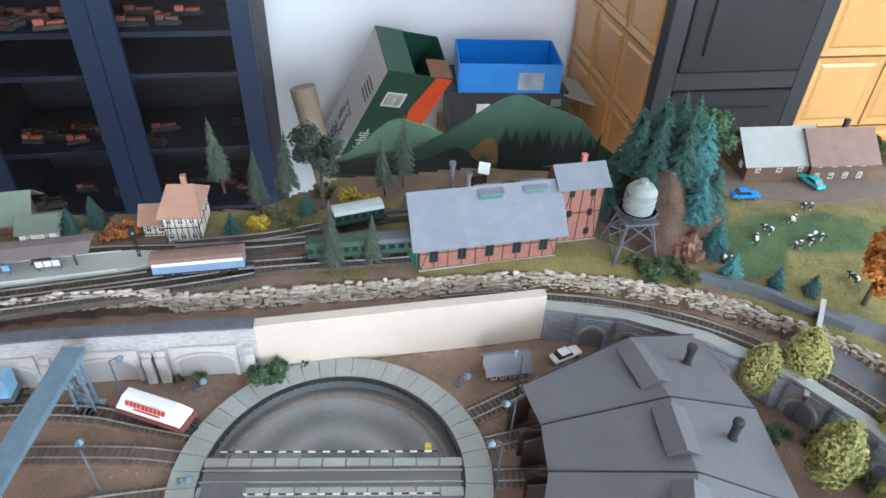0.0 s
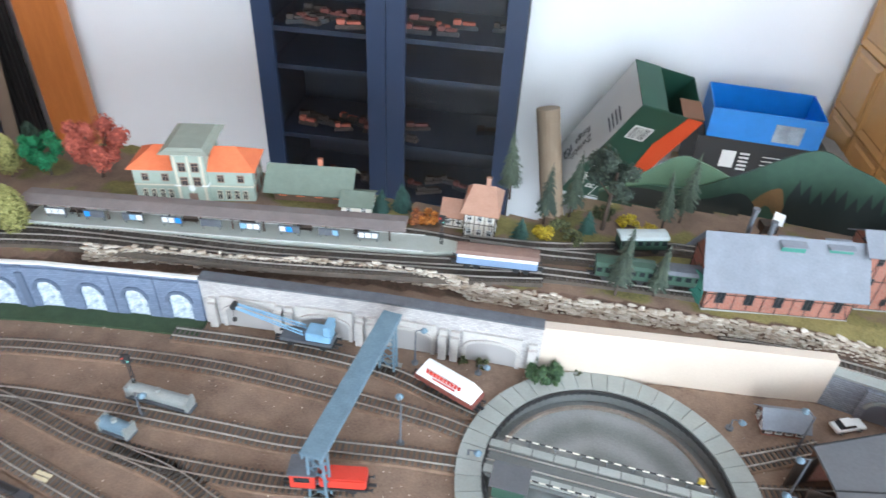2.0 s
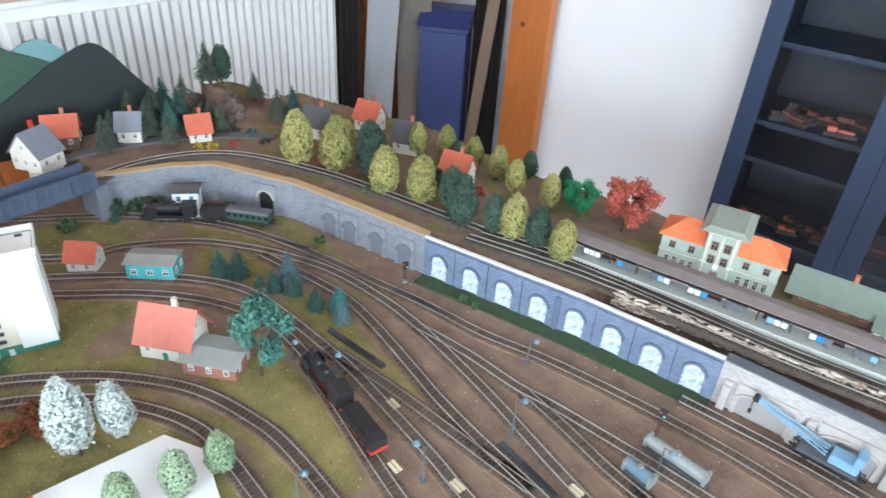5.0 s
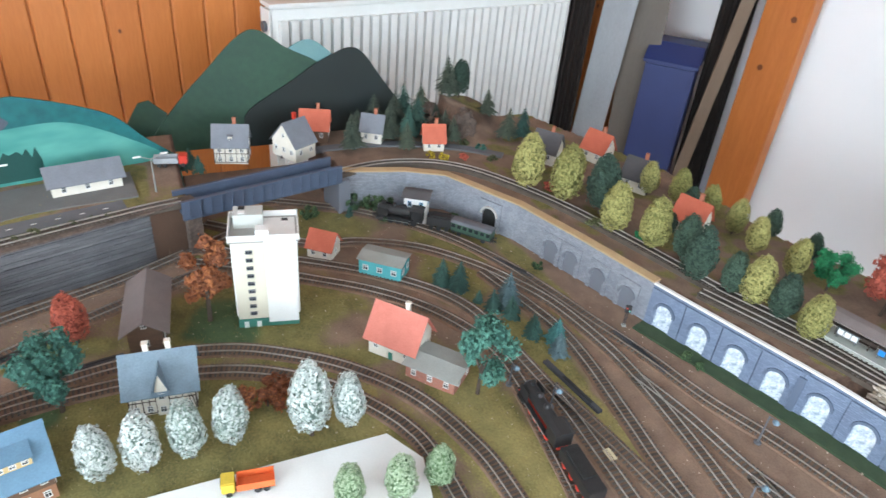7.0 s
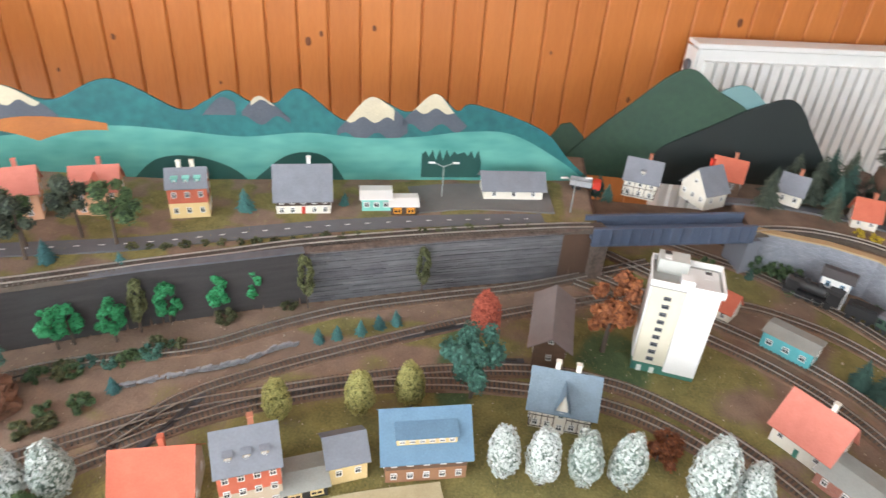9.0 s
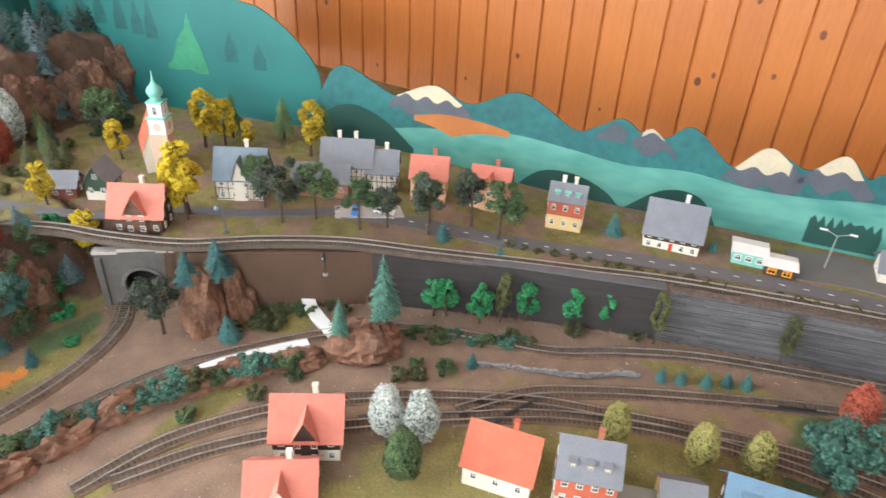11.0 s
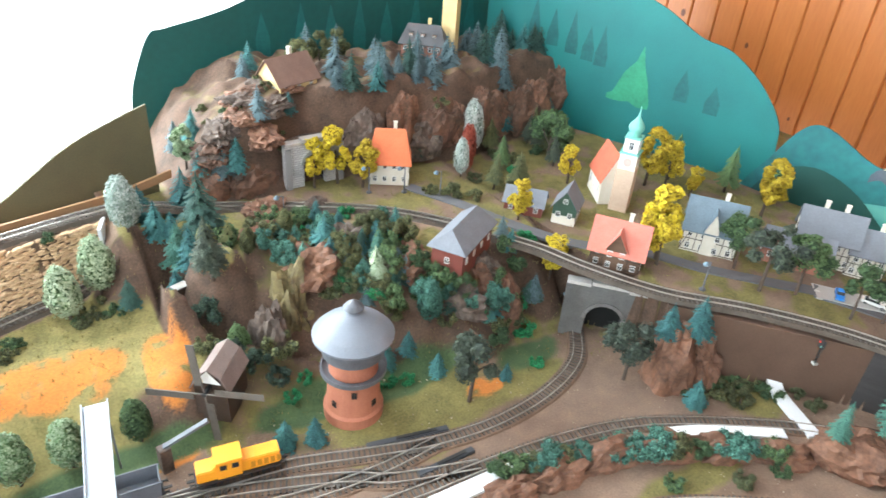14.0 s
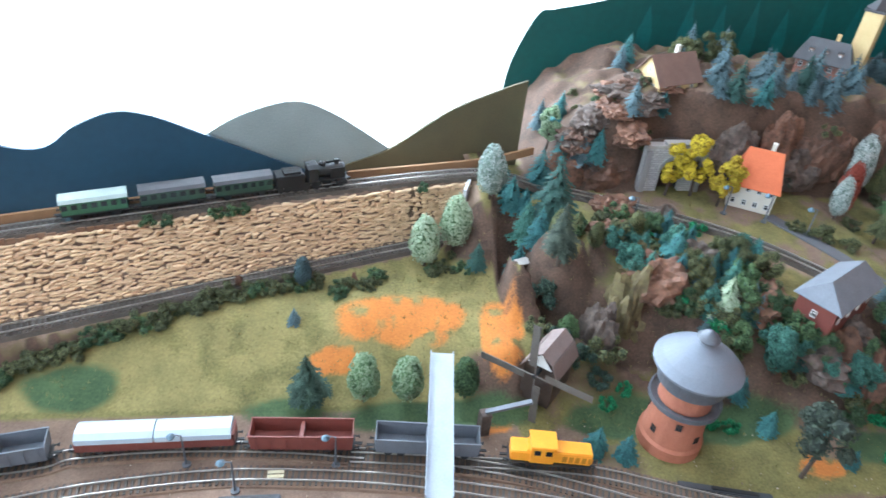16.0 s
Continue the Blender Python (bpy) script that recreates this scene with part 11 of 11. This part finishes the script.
def crane():
    t = at_track(-0.615, 0.572, 0.004, 188, "rail_crane", "light blue railway crane with a lattice jib", "crane")
    chassis(t, 0.09)
    bm = bmesh.new()
    box(bm, 0, 0, 0.0135, 0.085, 0.03, 0.006)
    part("deck", bm, IRON, t, bevel=0.0006)
    bm = bmesh.new()
    box(bm, -0.02, 0, 0.0197, 0.04, 0.027, 0.016)
    part("machine_house", bm, LIGHTBLUE, t, bevel=0.0012)
    bm = bmesh.new()
    box(bm, -0.036, 0, 0.0357, 0.012, 0.027, 0.018)
    part("counterweight", bm, LIGHTBLUE, t, bevel=0.0012)
    for s in (-1, 1):
        for z in (0, 1):
            bm = bmesh.new()
            bar(bm, (0.005, s * 0.008, 0.026 + z * 0.007), (0.12, s * 0.004, 0.056 + z * 0.003), 0.0016)
            part("jib_chord", bm, LIGHTBLUE, t)
        for k in range(9):
            bm = bmesh.new()
            f0, f1 = k / 9, (k + 0.5) / 9
            bar(bm, (0.005 + 0.115 * f0, s * (0.008 - 0.004 * f0), 0.026 + 0.03 * f0), (0.005 + 0.115 * f1, s * (0.008 - 0.004 * f1), 0.033 + 0.026 * f1), 0.001)
            part("jib_lattice", bm, LIGHTBLUE, t)
    bm = bmesh.new()
    rod(bm, (0.119, -0.006, 0.057), (0.119, 0.006, 0.057), 0.005, seg=14)
    part("jib_head", bm, BLACK, t)
    bm = bmesh.new()
    rod(bm, (0.122, 0, 0.055), (0.122, 0, 0.03), 0.0006, seg=5)
    box(bm, 0.122, 0, 0.024, 0.005, 0.005, 0.006)
    part("hook", bm, BLACK, t)


crane()


def gantry():
    t = thing("signal_gantry", -0.478, 0.46, 0, 91, "blue grey weathered signal gantry across the tracks", "gantry")
    bm = bmesh.new()
    box(bm, 0, 0, 0.098, 0.27, 0.030, 0.004)
    box(bm, 0, 0.012, 0.090, 0.27, 0.003, 0.008)
    box(bm, 0, -0.012, 0.090, 0.27, 0.003, 0.008)
    part("deck", bm, STEELBLUE, t, bevel=0.0008)
    for sx in (-0.12, 0.115):
        for sy in (-1, 1):
            bm = bmesh.new()
            bar(bm, (sx - 0.006, sy * 0.012, 0), (sx - 0.006, sy * 0.010, 0.09), 0.003)
            bar(bm, (sx + 0.006, sy * 0.012, 0), (sx + 0.006, sy * 0.010, 0.09), 0.003)
            part("leg", bm, STEELBLUE, t)
        for k in range(5):
            bm = bmesh.new()
            bar(bm, (sx, -0.012, k * 0.018), (sx, 0.012, (k + 1) * 0.018), 0.0016)
            bar(bm, (sx, 0.012, k * 0.018), (sx, -0.012, (k + 1) * 0.018), 0.0016)
            part("brace", bm, STEELBLUE, t)
        bm = bmesh.new()
        box(bm, sx, 0, 0, 0.03, 0.036, 0.003)
        part("footing", bm, CONCRETE, t)


gantry()


def mast(x, y, h, label="dark slender lamp mast in the yard", lamp=True, ang=0.0, z=0.0, lean=0.0):
    t = thing("lamp_mast", x, y, z, ang, label, "lamp mast", "yard masts")
    t.matrix_world = pose(x, y, z, lean, 0, ang)
    bm = bmesh.new()
    lathe(bm, [(0.006, 0), (0.006, 0.003), (0.0025, 0.004)], seg=10)
    part("foot", bm, IRON, t)
    bm = bmesh.new()
    rod(bm, (0, 0, 0.003), (0, 0, h), 0.0019, 0.0012)
    part("pole", bm, IRON, t)
    if lamp:
        bm = bmesh.new()
        bar(bm, (0, 0, h), (0.012, 0, h + 0.002), 0.0012)
        part("arm", bm, IRON, t)
        bm = bmesh.new()
        lathe(bm, [(0.0015, h + 0.004), (0.006, h - 0.001), (0.0045, h - 0.004)], 0.013, 0, 12)
        part("lamp_head", bm, STEELBLUE, t)


for x_, y_, h_, a_ in ((-0.41, 0.45, 0.085, 120), (-0.445, 0.60, 0.07, 30), (-1.05, 0.38, 0.06, 0), (-0.95, 0.24, 0.075, 60), (-0.97, 0.08, 0.07, 200), (-1.04, -0.08, 0.06, 90), (-0.77, 0.365, 0.05, 0), (0.115, 0.625, 0.085, 140), (0.10, 0.545, 0.09, 200), (0.08, 0.48, 0.09, 180), (0.03, 0.645, 0.02, 0), (-1.23, 0.10, 0.05, 0), (-1.30, 0.06, 0.05, 0), (-0.315, 0.46, 0.02, 0), (-0.345, 0.615, 0.02, 0)):
    mast(x_, y_, h_, ang=a_)
for x_, y_ in ((-0.05, -1.80), (0.02, -1.845), (-0.18, -1.835), (-1.0, -2.26), (-1.06, -2.21), (-0.93, -2.29), (-0.72, -2.24), (-1.16, -1.88), (-1.30, -1.70)):
    mast(x_, y_, 0.06, "dark slender lamp mast beside the line", z=ground_z(x_, y_))
for x_, y_, a_ in ((-1.955, -0.72, 100), (-1.945, -0.44, 100)):
    t_ = thing("street_lamp", x_, y_, ground_z(x_, y_), a_, "pale two-armed street lamp", "street lamp", "street lamps")
    bm = bmesh.new()
    rod(bm, (0, 0, 0), (0, 0, 0.075), 0.0018, 0.0012)
    part("pole", bm, SILVER, t_)
    for s_ in (-1, 1):
        bm = bmesh.new()
        bar(bm, (0, 0, 0.074), (s_ * 0.022, 0, 0.083), 0.0014)
        part("arm", bm, SILVER, t_)
        bm = bmesh.new()
        box(bm, s_ * 0.026, 0, 0.0815, 0.014, 0.004, 0.0025)
        part("lamp_head", bm, WHITE, t_)


def signal(x, y, h, z=0.0, ang=0):
    t = thing("light_signal", x, y, z, ang, "black railway light signal on a mast", "signal", "signals")
    bm = bmesh.new()
    box(bm, 0, 0, 0, 0.008, 0.008, 0.004)
    part("foot", bm, CONCRETE, t)
    bm = bmesh.new()
    for k in range(6):
        bar(bm, (-0.002, 0, h * k / 6), (0.002, 0, h * (k + 1) / 6), 0.0009)
    for s in (-1, 1):
        bar(bm, (s * 0.002, 0, 0.004), (s * 0.002, 0, h), 0.0012)
    part("lattice_mast", bm, BLACK, t)
    bm = bmesh.new()
    box(bm, 0, -0.002, h, 0.012, 0.005, 0.016)
    hd = part("signal_head", bm, BLACK, t, bevel=0.0008)
    for dx, dz, m in ((-0.003, 0.011, REDP), (0.003, 0.005, COPPER)):
        bm = bmesh.new()
        rod(bm, (dx, -0.0046, h + dz), (dx, -0.0054, h + dz), 0.0018, seg=8)
        part("lens", bm, m, hd)


signal(-0.80, 0.395, 0.07, ang=20)
signal(-1.37, 0.355, 0.035, ang=60)
signal(-1.36, -1.50, 0.035, 0.09, 60)
signal(-0.47, 0.79, 0.055, 0.087, 0)


def lying_tank(x, y, ang, L, m, label):
    t = thing("tank_wagon", x, y, 0.002, ang, label, "goods wagon", "parked tank cars")
    bm = bmesh.new()
    rod(bm, (-L / 2, 0, 0.014), (L / 2, 0, 0.014), 0.010, seg=18)
    part("tank", bm, m, t)
    bm = bmesh.new()
    box(bm, 0, 0, 0, L * 1.05, 0.02, 0.005)
    part("frame", bm, IRON, t)
    for s in (-1, 1):
        bm = bmesh.new()
        box(bm, s * L * 0.48, 0, 0.005, 0.005, 0.02, 0.018)
        part("end_frame", bm, SILVER, t)
    bm = bmesh.new()
    lathe(bm, [(0.004, 0.022), (0.004, 0.028)], seg=10)
    part("dome", bm, SILVER, t)


lying_tank(-0.76, 0.395, 3, 0.10, SILVER, "small silver tank car beside the shiny track")
lying_tank(-0.78, 0.33, 0, 0.045, STEELBLUE, "short blue grey tank body on the earth")


def point_motor(x0, y0, x1, y1):
    ang = math.degrees(math.atan2(y1 - y0, x1 - x0))
    L = math.hypot(x1 - x0, y1 - y0)
    t = thing("point_motor", (x0 + x1) / 2, (y0 + y1) / 2, 0, ang, "long flat black point motor beside the track", "point motor", "point motors")
    bm = bmesh.new()
    prism(bm, [(-L / 2, -0.006, 0), (L / 2, -0.006, 0), (L / 2, 0.006, 0), (-L / 2, 0.006, 0)], (0, 0, 0.006))
    part("housing", bm, mat("motor_grey", (0.06, 0.065, 0.075), (0.035, 0.038, 0.045), 0.5, scale=40), t, bevel=0.0015)
    bm = bmesh.new()
    box(bm, L * 0.1, 0, 0.006, L * 0.5, 0.006, 0.002)
    part("cover", bm, BLACK, t, bevel=0.0006)


for a_ in ((-1.36, 0.325, -1.23, 0.345), (-1.33, 0.15, -1.19, 0.172), (-0.95, 0.215, -0.81, 0.208), (-0.66, -1.735 - 0.045, -0.79, -1.75), (-0.70, -1.695, -0.80, -1.695), (-1.28, -1.10, -1.41, -1.045), (-1.60, -0.755, -1.66, -0.64), (-1.18, -1.27, -1.26, -1.19), (-1.56, -0.62, -1.575, -0.53), (-1.66, 0.215, -1.57, 0.265), (0.18, -1.785, 0.28, -1.765), (-0.03, -1.785, -0.11, -1.785), (-1.545, -0.66, -1.56, -0.60)):
    point_motor(*a_)
for x_, y_, a_ in ((-1.11, 0.132, 0), (-1.01, 0.06, 0), (-0.82, 0.238, 0), (-0.10, -1.821, 0), (-0.93, 0.11, 0)):
    t_ = thing("contact_plate", x_, y_, 0.0045, a_, "pale yellow contact plate between the rails", "contact plate", "contact plates")
    bm = bmesh.new()
    for s_ in (-1, 1):
        box(bm, 0, s_ * 0.0035, 0, 0.022, 0.005, 0.0022)
    part("plate", bm, mat("ivory_plastic", (0.7, 0.62, 0.42), (0.6, 0.52, 0.34), 0.5), t_)


def coal_chute():
    t = thing("coal_loader", -0.3185, -1.845, 0, 83, "pale grey coal loading chute standing over the tracks", "coal loader")
    bm = bmesh.new()
    prism(bm, [(-0.085, -0.016, 0.118), (0.15, -0.016, 0.114), (0.15, 0.016, 0.114), (-0.085, 0.016, 0.118)], (0, 0, 0.003))
    for s in (-1, 1):
        prism(bm, [(-0.085, s * 0.015, 0.121), (0.15, s * 0.015, 0.117), (0.15, s * 0.015, 0.122), (-0.085, s * 0.015, 0.126)], (0, s * 0.0015, 0))
    part("trough", bm, mat("chute_grey", (0.36, 0.39, 0.43), (0.27, 0.3, 0.34), 0.5, 0.2, scale=40), t)
    for x in (-0.075, 0.035, 0.14):
        for s in (-1, 1):
            bm = bmesh.new()
            bar(bm, (x, s * 0.012, 0), (x, s * 0.012, 0.114), 0.0028)
            part("leg", bm, IRON, t)
    q = thing("coal_bunker", -0.395, -1.885, 0, 100, "small grey stone coal bunker with a sloping feed", "bunker")
    bm = bmesh.new()
    box(bm, 0, 0, 0, 0.016, 0.016, 0.045)
    part("shaft", bm, ROCKGREY, q, bevel=0.0008)
    bm = bmesh.new()
    bar(bm, (0, 0.0, 0.045), (0.02, 0.06, 0.075), 0.008, 0.004)
    part("feed", bm, IRON, q)


coal_chute()


def car(x, y, ang, m, label, z=None, s=1.0):
    t = thing("model_car", x, y, (ground_z(x, y) if z is None else z) + 0.0025, ang, label, "car", "model cars", s=s)
    bm = bmesh.new()
    prism(bm, [(-0.025, -0.0095, 0.004), (0.025, -0.0095, 0.004), (0.0255, -0.0095, 0.009), (0.012, -0.0095, 0.0105), (-0.024, -0.0095, 0.0105), (-0.0255, -0.0095, 0.008)], (0, 0.019, 0))
    b = part("body", bm, m, t, bevel=0.0012)
    bm = bmesh.new()
    prism(bm, [(-0.019, -0.008, 0.0105), (0.009, -0.008, 0.0105), (0.003, -0.0072, 0.0158), (-0.013, -0.0072, 0.0158)], (0, 0.0155, 0))
    c = part("cabin", bm, GLASSDARK, t)
    bm = bmesh.new()
    box(bm, -0.005, 0, 0.0158, 0.0165, 0.0145, 0.0008)
    part("roof", bm, m, t)
    for sx in (-0.0155, 0.0155):
        for sy in (-1, 1):
            bm = bmesh.new()
            rod(bm, (sx, sy * 0.0082, 0.0035), (sx, sy * 0.0098, 0.0035), 0.0037, seg=12)
            w = part("wheel", bm, BLACK, t)
            bm = bmesh.new()
            rod(bm, (sx, sy * 0.0099, 0.0035), (sx, sy * 0.0102, 0.0035), 0.0018, seg=8)
            part("hub", bm, SILVER, w)
    for sy in (-1, 1):
        bm = bmesh.new()
        box(bm, 0.0252, sy * 0.006, 0.006, 0.0008, 0.003, 0.0022)
        part("headlight", bm, SILVER, t)


car(0.525, 0.985, 6, BLUEP, "bright blue model car on the farm lane", ground_z(0.525, 1.0))
car(0.665, 1.04, 110, TURQ, "turquoise model car before the farmhouse", ground_z(0.66, 1.03))
car(0.195, 0.705, 30, WHITE, "white model car behind the roundhouse", 0.0)
car(-1.565, -1.52, 110, WHITE, "white model car in the village square", None, 0.9)
car(-1.525, -1.565, 30, BLUEP, "blue model car in the village square", None, 0.8)


def lorry(x, y, ang, cab_m, box_m, label, z):
    t = thing("model_lorry", x, y, z, ang, label, "lorry", "model lorries")
    bm = bmesh.new()
    box(bm, 0.026, 0, 0.006, 0.018, 0.022, 0.02)
    c = part("cab", bm, cab_m, t, bevel=0.0015)
    bm = bmesh.new()
    box(bm, 0.0352, 0, 0.016, 0.0008, 0.018, 0.007)
    part("windscreen", bm, GLASSDARK, c)
    bm = bmesh.new()
    for s in (-1, 1):
        box(bm, -0.01, s * 0.0115, 0.010, 0.05, 0.001, 0.012)
        box(bm, -0.01 + s * 0.0245, 0, 0.010, 0.001, 0.022, 0.012)
    box(bm, -0.01, 0, 0.009, 0.05, 0.023, 0.0012)
    part("tipper_body", bm, box_m, t)
    bm = bmesh.new()
    box(bm, 0, 0, 0.005, 0.068, 0.014, 0.003)
    part("frame", bm, BLACK, t)
    for sx in (-0.024, -0.012, 0.025):
        for s in (-1, 1):
            bm = bmesh.new()
            rod(bm, (sx, s * 0.008, 0.0045), (sx, s * 0.0112, 0.0045), 0.0046, seg=12)
            part("wheel", bm, BLACK, t)


lorry(-1.235, -0.385, 262, mat("signal_yellow", (0.7, 0.5, 0.05)), mat("tipper_orange", (0.8, 0.16, 0.04)), "yellow and orange tipper lorry on the white board", 0.008)
lorry(-2.06, -0.40, 80, REDP, mat("lorry_grey", (0.4, 0.42, 0.44)), "grey lorry with an orange cab by the bridge", ground_z(-2.06, -0.43) + 0.002)

# cows as plain shapes on the pasture
for k_, (x_, y_) in enumerate(((0.455, 0.835), (0.51, 0.875), (0.535, 0.895), (0.575, 0.865), (0.60, 0.875), (0.615, 0.885), (0.585, 0.92), (0.645, 0.805), (0.625, 0.96))):
    t_ = thing("toy_cow", x_, y_, ground_z(x_, y_), k_ * 67, "tiny black and white toy cow on the pasture", "toy cow", "toy cows")
    bm = bmesh.new()
    rod(bm, (-0.008, 0, 0.010), (0.008, 0, 0.010), 0.0042, 0.0038, 10)
    rod(bm, (0.008, 0, 0.0115), (0.0135, 0, 0.010), 0.0024, 0.0017, 8)
    for sx_ in (-0.006, 0.006):
        for sy_ in (-1, 1):
            rod(bm, (sx_, sy_ * 0.0022, 0), (sx_, sy_ * 0.0022, 0.009), 0.001, seg=6)
    me_ = part("figure", bm, mat("cow_coat", (0.8, 0.8, 0.78), (0.03, 0.03, 0.03), 0.7, scale=110, fine=150, spread=0.06, bump=0), t_)

# small huts and yard clutter
_t = thing("lineside_hut", -0.50, -2.165, ground_z(-0.50, -2.165), 20, "tiny brown wooden hut with a pale roof", "hut")
bm = bmesh.new()
box(bm, 0, 0, 0, 0.018, 0.016, 0.024)
part("wall", bm, WOOD, _t)
bm = bmesh.new()
box(bm, 0, 0, 0.0243, 0.026, 0.022, 0.002, 0, 8)
part("roof", bm, PALE, _t)
_t = thing("wooden_fence", 0, 0, 0, 0, "rusty brown fence boards along the upper line", "fence")
for k_ in range(24):
    x_ = 0.42 - k_ * 0.0125
    yf_ = float(np.interp(x_, [p[0] for p in FAR_TRACK[::-1]], [p[1] for p in FAR_TRACK[::-1]]))
    bm = bmesh.new()
    box(bm, x_, yf_ + 0.026, 0.17, 0.0115, 0.002, 0.022 + random.uniform(-0.003, 0.003), 18)
    part("fence_board", bm, mat("fence_rust", (0.3, 0.17, 0.1), (0.17, 0.09, 0.055), 0.85, scale=50), _t)
_t = thing("wooden_edge", 0, 0, 0, 0, "curved brown plywood edge behind the upper line", "board")
bm = bmesh.new()
_ln = smooth_line([(x, y - 0.03, 0.188) for x, y in FAR_TRACK] + [(-0.50, -2.405, 0.19), (-0.56, -2.42, 0.2)], 0.02)
sweep(bm, _ln, [(0.002, 0.0), (0.002, 0.016), (-0.004, 0.016), (-0.004, 0.0)])
part("edge_strip", bm, mat("plywood", (0.36, 0.2, 0.1), (0.26, 0.14, 0.07), 0.8, scale=30), _t)
for k_, (x_, y_, a_) in enumerate(((0.02, 0.98, 10), (0.10, 1.0, 20), (0.155, 1.0, 10))):
    _t = thing("coal_stage", x_, y_, 0.086, a_, "dark coal bunker with timber walls behind the shed", "coal stage", "coaling plant")
    bm = bmesh.new()
    for s_ in (-1, 1):
        box(bm, s_ * 0.032, 0, 0, 0.003, 0.04, 0.03)
        box(bm, 0, s_ * 0.02, 0, 0.066, 0.003, 0.03)
    part("timber_wall", bm, DARKWOOD, _t)
    bm = bmesh.new()
    lathe(bm, [(0.03, 0.012), (0.018, 0.03), (0.004, 0.036)], seg=14)
    part("coal_heap", bm, mat("coal", (0.02, 0.02, 0.02)), _t)
_t = thing("coal_crane", 0.055, 0.985, 0.086, 20, "small dark coaling crane with a pale square sign", "crane")
bm = bmesh.new()
for s_ in (-1, 1):
    bar(bm, (s_ * 0.012, 0, 0), (s_ * 0.008, 0, 0.055), 0.003)
box(bm, 0, 0, 0.055, 0.026, 0.022, 0.016)
part("tower", bm, DARKWOOD, _t)
bm = bmesh.new()
box(bm, 0.006, -0.012, 0.076, 0.022, 0.0015, 0.02, 0, -30, 20)
part("sign", bm, WHITE, _t)
bm = bmesh.new()
rod(bm, (0.0, -0.01, 0.07), (0.0, -0.01, 0.082), 0.001)
part("sign_post", bm, IRON, _t)
# loose stones and litter on the earth
_v, _f = [], []
_rs = random.Random(5)
for k_ in range(7000):
    x_, y_ = _rs.uniform(-2.0, 0.55), _rs.uniform(-1.9, 0.66)
    if (-0.72 < x_ and -1.62 < y_ < 0.05) or x_ < -1.95:
        continue
    if math.hypot(x_ - TT[0], y_ - TT[1]) < 0.21:
        continue
    s_ = _rs.uniform(0.0006, 0.0019) * (2.0 if _rs.random() < 0.03 else 1)
    z_ = 0.001
    k0 = len(_v)
    a_ = _rs.uniform(0, 6.28)
    for j_ in range(3):
        _v.append((x_ + s_ * math.cos(a_ + j_ * 2.09), y_ + s_ * math.sin(a_ + j_ * 2.09), z_ - 0.001))
    _v.append((x_ + s_ * 0.3, y_, z_ + s_))
    _f += [(k0, k0 + 1, k0 + 3), (k0 + 1, k0 + 2, k0 + 3), (k0 + 2, k0, k0 + 3)]
me_ = bpy.data.meshes.new("grit")
me_.from_pydata(_v, [], _f)
me_.materials.append(mat("grit_stone", (0.55, 0.45, 0.36), (0.16, 0.11, 0.08), 0.9, rand=1.0))
tagged(new("grit", me_), "scattered small stones and litter on the earth", "grit", kind="stuff")
# tufts of turf
_v, _f = [], []
_n = 0
_rs = np.random.RandomState(8)
cx_, cy_ = _rs.uniform(-2.2, 0.9, 60000), _rs.uniform(-2.6, 1.15, 60000)
fld = ((cx_ > -0.46) & (cy_ < -1.95) & (cy_ > np.interp(cx_, [p[0] for p in LOW_TRACK[::-1]], [p[1] for p in LOW_TRACK[::-1]]) + 0.03)) | ((cx_ > 0.42) & (cy_ > 0.78) & (cy_ < 1.0)) | ((np.hypot((cx_ + 1.22) / 0.2, (cy_ + 0.02) / 0.05) < 1)) | ((np.hypot((cx_ + 1.2) / 0.14, (cy_ + 0.75) / 0.5) < 1)) | ((np.hypot((cx_ - 0.1) / 0.3, (cy_ - 0.82) / 0.022) < 1)) | ((cx_ < -1.05) & (cy_ < -1.75) & (cy_ > -2.3)) | ((cx_ < -0.45) & (cx_ > -1.1) & (cy_ < -1.75) & (cy_ > -2.35) & (_rs.uniform(0, 1, 60000) < 0.7)) | (np.hypot((cx_ + 1.62) / 0.12, (cy_ + 0.33) / 0.2) < 1) | (np.hypot((cx_ + 1.38) / 0.08, (cy_ + 0.4) / 0.3) < 1) | ((cx_ < -1.6) & (cy_ < -0.5) & (cy_ > -1.75) & (_rs.uniform(0, 1, 60000) < 0.35)) | (np.hypot((cx_ + 1.35) / 0.3, (cy_ - 0.14) / 0.05) < 1)
cx_, cy_ = cx_[fld], cy_[fld]
cz_ = land(cx_, cy_)
for x_, y_, z_ in zip(cx_, cy_, cz_):
    for j_ in range(3):
        a_, h_ = _rs.uniform(0, 6.28), _rs.uniform(0.0025, 0.006)
        k0 = len(_v)
        dx_, dy_ = math.cos(a_), math.sin(a_)
        ox_, oy_ = _rs.uniform(-0.004, 0.004), _rs.uniform(-0.004, 0.004)
        _v += [(x_ + ox_ - dy_ * 0.0007, y_ + oy_ + dx_ * 0.0007, z_ - 0.001), (x_ + ox_ + dy_ * 0.0007, y_ + oy_ - dx_ * 0.0007, z_ - 0.001), (x_ + ox_ + dx_ * 0.002, y_ + oy_ + dy_ * 0.002, z_ + h_)]
        _f.append((k0, k0 + 1, k0 + 2))
me_ = bpy.data.meshes.new("turf")
me_.from_pydata(_v, [], _f)
me_.materials.append(mat("turf_fibre", (0.30, 0.25, 0.10), (0.13, 0.13, 0.045), 0.9, scale=30, rand=0.8))
tagged(new("turf", me_), "strewn olive and yellow turf fibres", "turf", kind="stuff")
